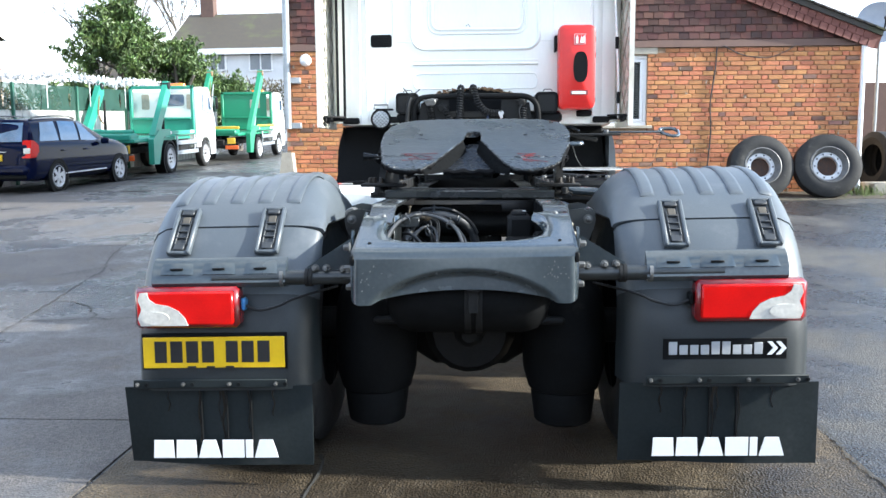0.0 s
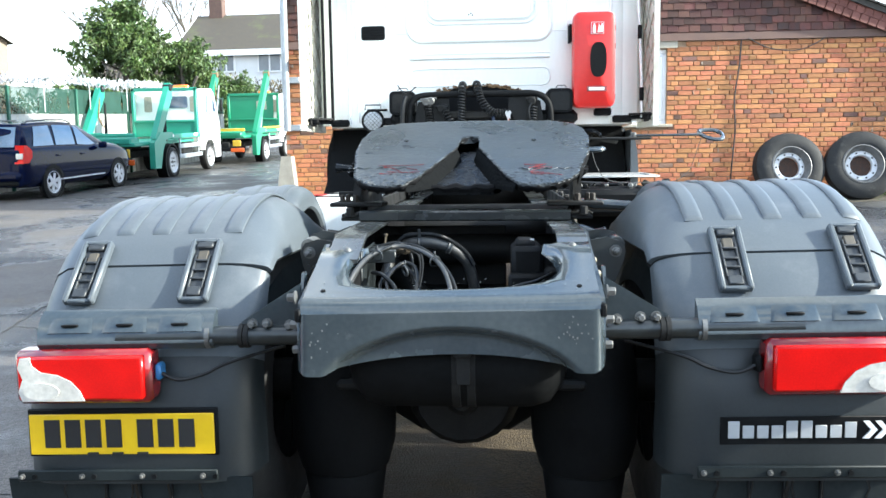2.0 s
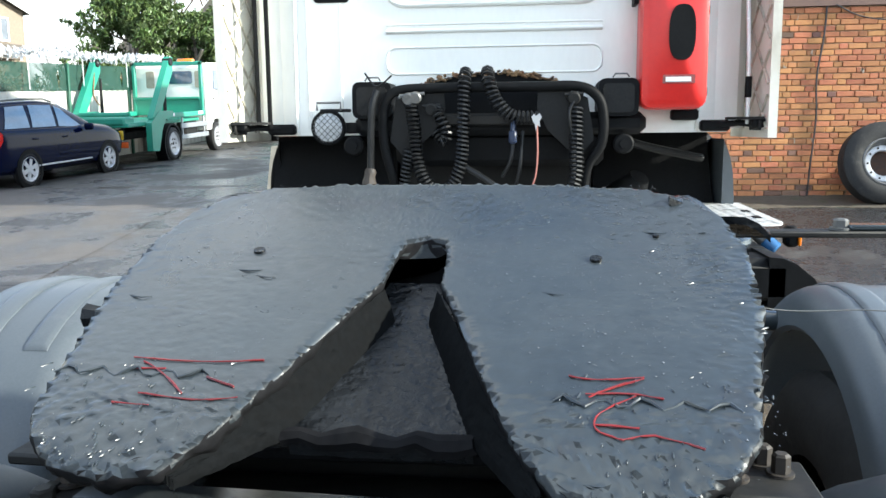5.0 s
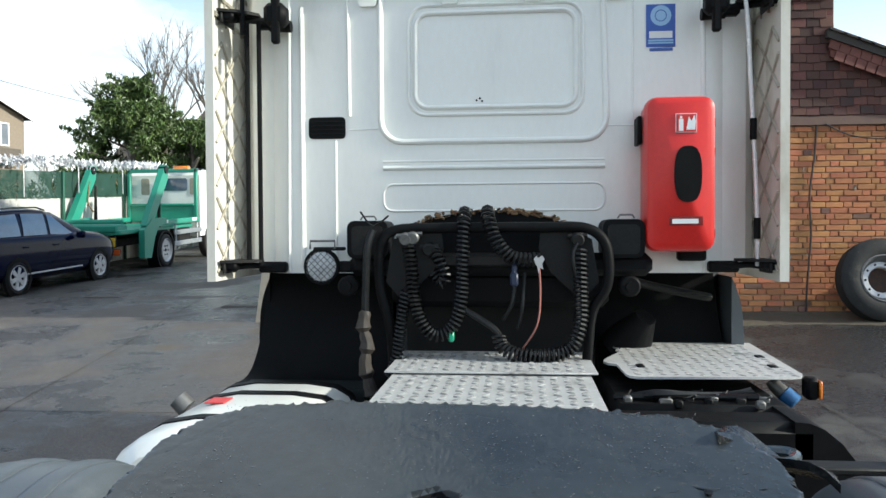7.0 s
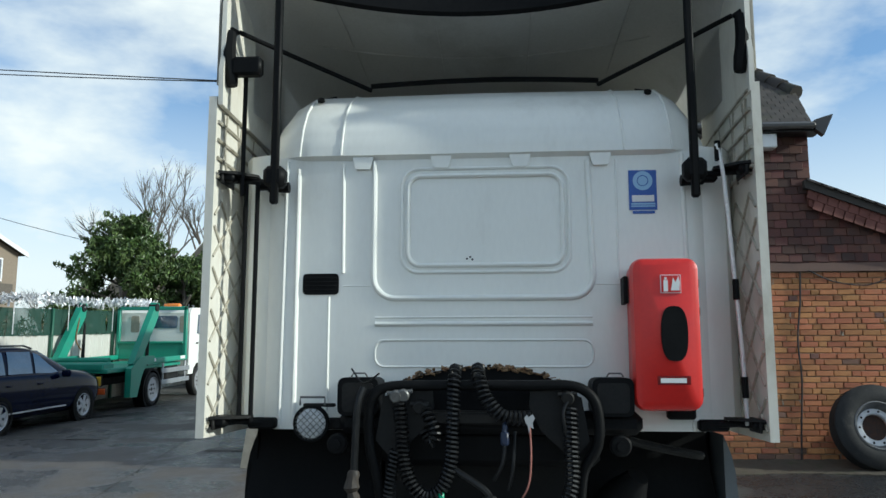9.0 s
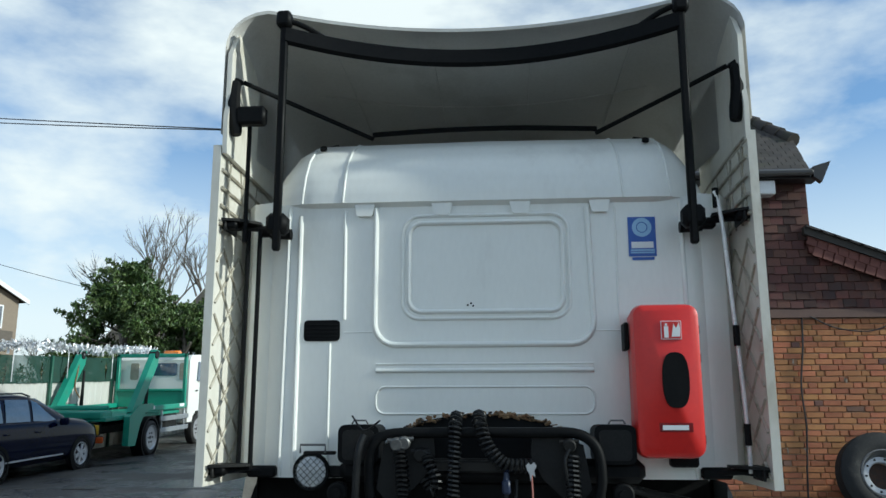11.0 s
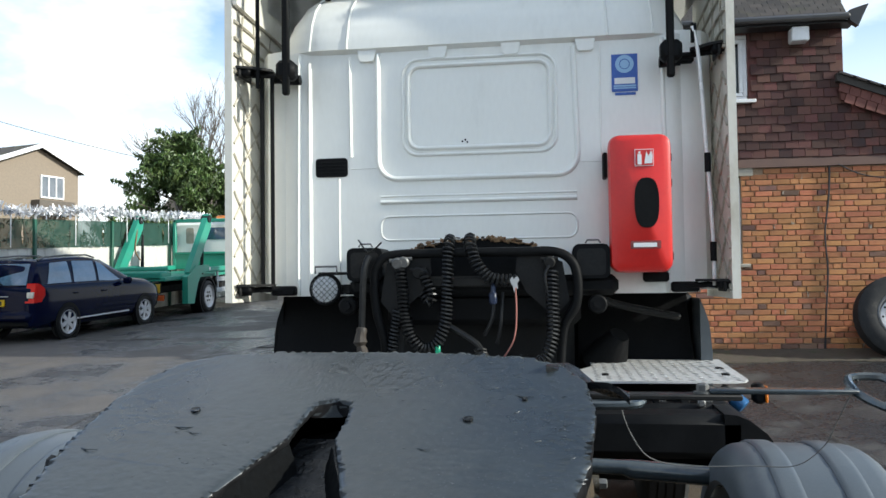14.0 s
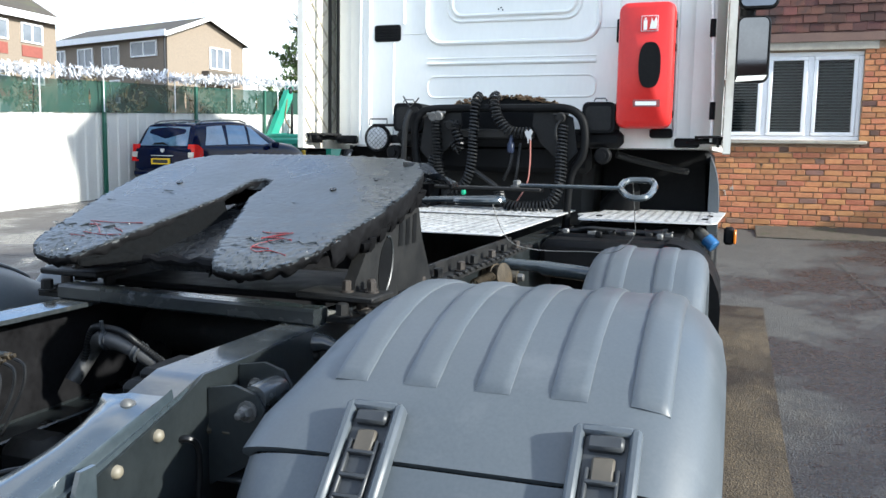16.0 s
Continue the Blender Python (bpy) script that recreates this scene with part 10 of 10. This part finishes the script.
rnd = random.Random(77)
kinds = [[piece_mesh("brick", w, 0.03, 0.062, 0.004, mt) for w in (0.213, 0.1)] for mt in (BRICK, BURNT)]
rest, rest_burnt, spots = Shape(), Shape(), Shape()
count = 0
row, z = 0, 0.33
base_off = BASE[lower_wall.name]
while z < 3.0:
    x = -3.24 + (0.056 if row % 2 else 0.0)
    k = 0
    while x < 6.22:
        is_h = (k + row) % 3 == 2
        w = 0.1 if is_h else 0.213
        xc = x + w / 2
        lo, hi = x, min(x + w, 6.238)
        if W1[2] - 0.05 < z < W1[3] + 0.1:
            if lo < W1[0] < hi:
                hi = W1[0]
            elif lo < W1[1] < hi:
                lo = W1[1]
        cut = hi - lo < w - 0.001
        hidden = -1.5 < xc < 0.7 or hi - lo < 0.025
        hole = W1[0] - 0.002 < lo and hi < W1[1] + 0.002 and W1[2] - 0.05 < z < W1[3] + 0.1 or (lo < 2.98 and hi > 0.98 and 2.87 < z < 3.04)
        if not hidden and not hole:
            jy, jz = rnd.uniform(-0.004, 0.004), rnd.uniform(-0.0025, 0.0025)
            zz = z + jz
            burnt = rnd.random() < (0.1 if is_h else 0.05)
            if rnd.random() < 0.035:
                sx, sw = rnd.uniform(lo, hi), rnd.uniform(0.01, 0.03)
                spots.prism([(sx + sw * math.cos(a) * rnd.uniform(0.5, 1.1), zz + rnd.choice((-0.033, 0, 0.033)) + 0.011 * math.sin(a) * rnd.uniform(0.5, 1.2)) for a in (math.pi * q / 4 for q in range(8))], "y", BY - 0.0185 + jy, BY - 0.012 + jy)
            if near_stretch(xc, z) and count < 300 and not cut:
                ob = new("brick", kinds[burnt][is_h])
                ob.parent = lower_wall
                ob.location = Vector((xc, BY + 0.002 + jy, zz)) - base_off
                ob.rotation_euler = (0, rnd.uniform(-0.008, 0.008), 0)
                count += 1
            else:
                (rest_burnt if burnt else rest).box(((lo + hi) / 2, BY + 0.002 + jy, zz), (hi - lo, 0.03, 0.062), 0.004)
        x += w + 0.011
        k += 1
    z += 0.0745
    row += 1
part("brickwork", rest, BRICK, lower_wall, smooth=False, kind="stuff")
part("brickwork", rest_burnt, BURNT, lower_wall, "burnt dark bricks", smooth=False, kind="stuff")
part("lime_spot", spots, LIME, lower_wall, "pale lime spots on the bricks", smooth=False, kind="stuff")


def verge_z(x):
    return 3.86 - (x - 4.05) * 0.385


tile_me = piece_mesh("tile", 0.163, 0.014, 0.15, 0.003, TILE)
rest_u, rest_g = Shape(), Shape()
row, z, count = 0, 3.0, 0
while z < 4.8:
    x = -3.28 + (0.083 if row % 2 else 0)
    while x < 6.3:
        xc = x + 0.083
        zc = z + 0.075
        hole = W2[0] - 0.02 < xc + 0.08 and xc - 0.08 < W2[1] + 0.02 and W2[2] - 0.06 < zc < W2[3] + 0.03
        on_gable = xc > 4.04
        ok = not hole and not (-1.2 < xc < 1.0) and (not on_gable or zc < verge_z(xc) - 0.02)
        if ok and (zc < 3.95 or xc < 4.06):
            dy = rnd.uniform(-0.005, 0.004)
            tilt = radians(7) + rnd.uniform(-0.03, 0.03)
            slip = rnd.uniform(-0.008, 0.008)
            own = gable if on_gable else upper_wall
            p = Vector((xc, BY - 0.012 + dy, zc + slip))
            if count < 300 and xc > 2.2 and not on_gable:
                ob = new("tile", tile_me)
                ob.parent = own
                ob.location = p - BASE[own.name]
                ob.rotation_euler = (-tilt, rnd.uniform(-0.02, 0.02), 0)
                count += 1
            else:
                m = Matrix.Translation(p) @ Euler((-tilt, rnd.uniform(-0.02, 0.02), 0)).to_matrix().to_4x4()
                (rest_g if on_gable else rest_u).box((0, 0, 0), (0.163, 0.014, 0.15), 0.003, m)
        x += 0.166
    z += 0.112
    row += 1
part("tiling", rest_u, TILE, upper_wall, smooth=False, kind="stuff")
part("tiling", rest_g, TILE, gable, smooth=False, kind="stuff")
# roof tiles on the slopes that show, and the ridge caps on the hip
rt = Shape()
up = Vector((0, 1, SLOPE)).normalized()
nrm = Vector((0, -up.z, up.y))
for r in range(29):
    d = r * 0.1
    x = -3.5 + (0.085 if r % 2 else 0)
    ya = d * up.y
    xe = 4.1 + 0.11 * ya / 0.86 if ya < 0.86 else 4.21 - 0.62 * (ya - 0.86)
    while x < xe - 0.02:
        w = min(0.162, xe - x)
        if x > 1.2:
            p = Vector((x + w / 2, BY - 0.28, 4.85)) + up * (d + 0.07) + nrm * (0.02 + rnd.uniform(-0.002, 0.002))
            m = Matrix.Translation(p) @ Matrix(((1, 0, 0), (0, up.y, nrm.y), (0, up.z, nrm.z))).transposed().to_4x4().transposed() @ Matrix.Rotation(radians(4), 4, "X")
            rt.box((0, 0, 0), (w, 0.15, 0.012), 0.003, m)
        x += 0.166
part("roof_tiles", rt, ROOFTILE, main_roof, smooth=False, kind="stuff")
for i in range(8):
    foot, head = Vector((4.21, BY + 0.58, roof_z(BY + 0.58) + 0.03)), Vector((3.3, BY + 2.05, roof_z(BY + 2.05) + 0.03))
    part("hip_tile", Shape().tube([foot.lerp(head, i / 8), foot.lerp(head, (i + 1.15) / 8)], [0.12, 0.09], 10), ROOFTILE, main_roof)
for i in range(15):
    x0 = 4.02 + i * 0.165
    z0 = 4.17 - (x0 - 4.02) * 0.39
    part("verge_tile", Shape().prism([(x0, z0), (x0 + 0.2, z0 - 0.078), (x0 + 0.2, z0 - 0.05), (x0, z0 + 0.03)], "y", BY - 0.16, BY + 0.3), ROOFTILE, low_roof)
# raking band of red tiles under the verge, and the kicked-out bottom course, dark for its shadow line
rnd = random.Random(19)
for k in range(2):
    for i in range(19):
        x0 = 4.1 + i * 0.128 + 0.06 * k
        z0 = 4.02 - 0.13 * k - (x0 - 4.05) * 0.385
        if x0 < 6.35:
            m = Matrix.Translation((x0, BY - 0.086 - 0.012 * k, z0)) @ Euler((radians(-8), radians(21) + rnd.uniform(-0.03, 0.03), 0)).to_matrix().to_4x4()
            part("raking_tile", Shape().box((0, 0, 0), (0.122, 0.014, 0.16), 0.003, m), VERGE, gable)
# dark strip paints the shadow line along the foot of the tiles
part("course_shadow_strip", Shape().prism([(BY - 0.055, 2.985), (BY - 0.02, 3.1), (BY + 0.02, 3.1), (BY + 0.02, 2.985)], "x", -3.27, 6.24), DARKBRICK, upper_wall)
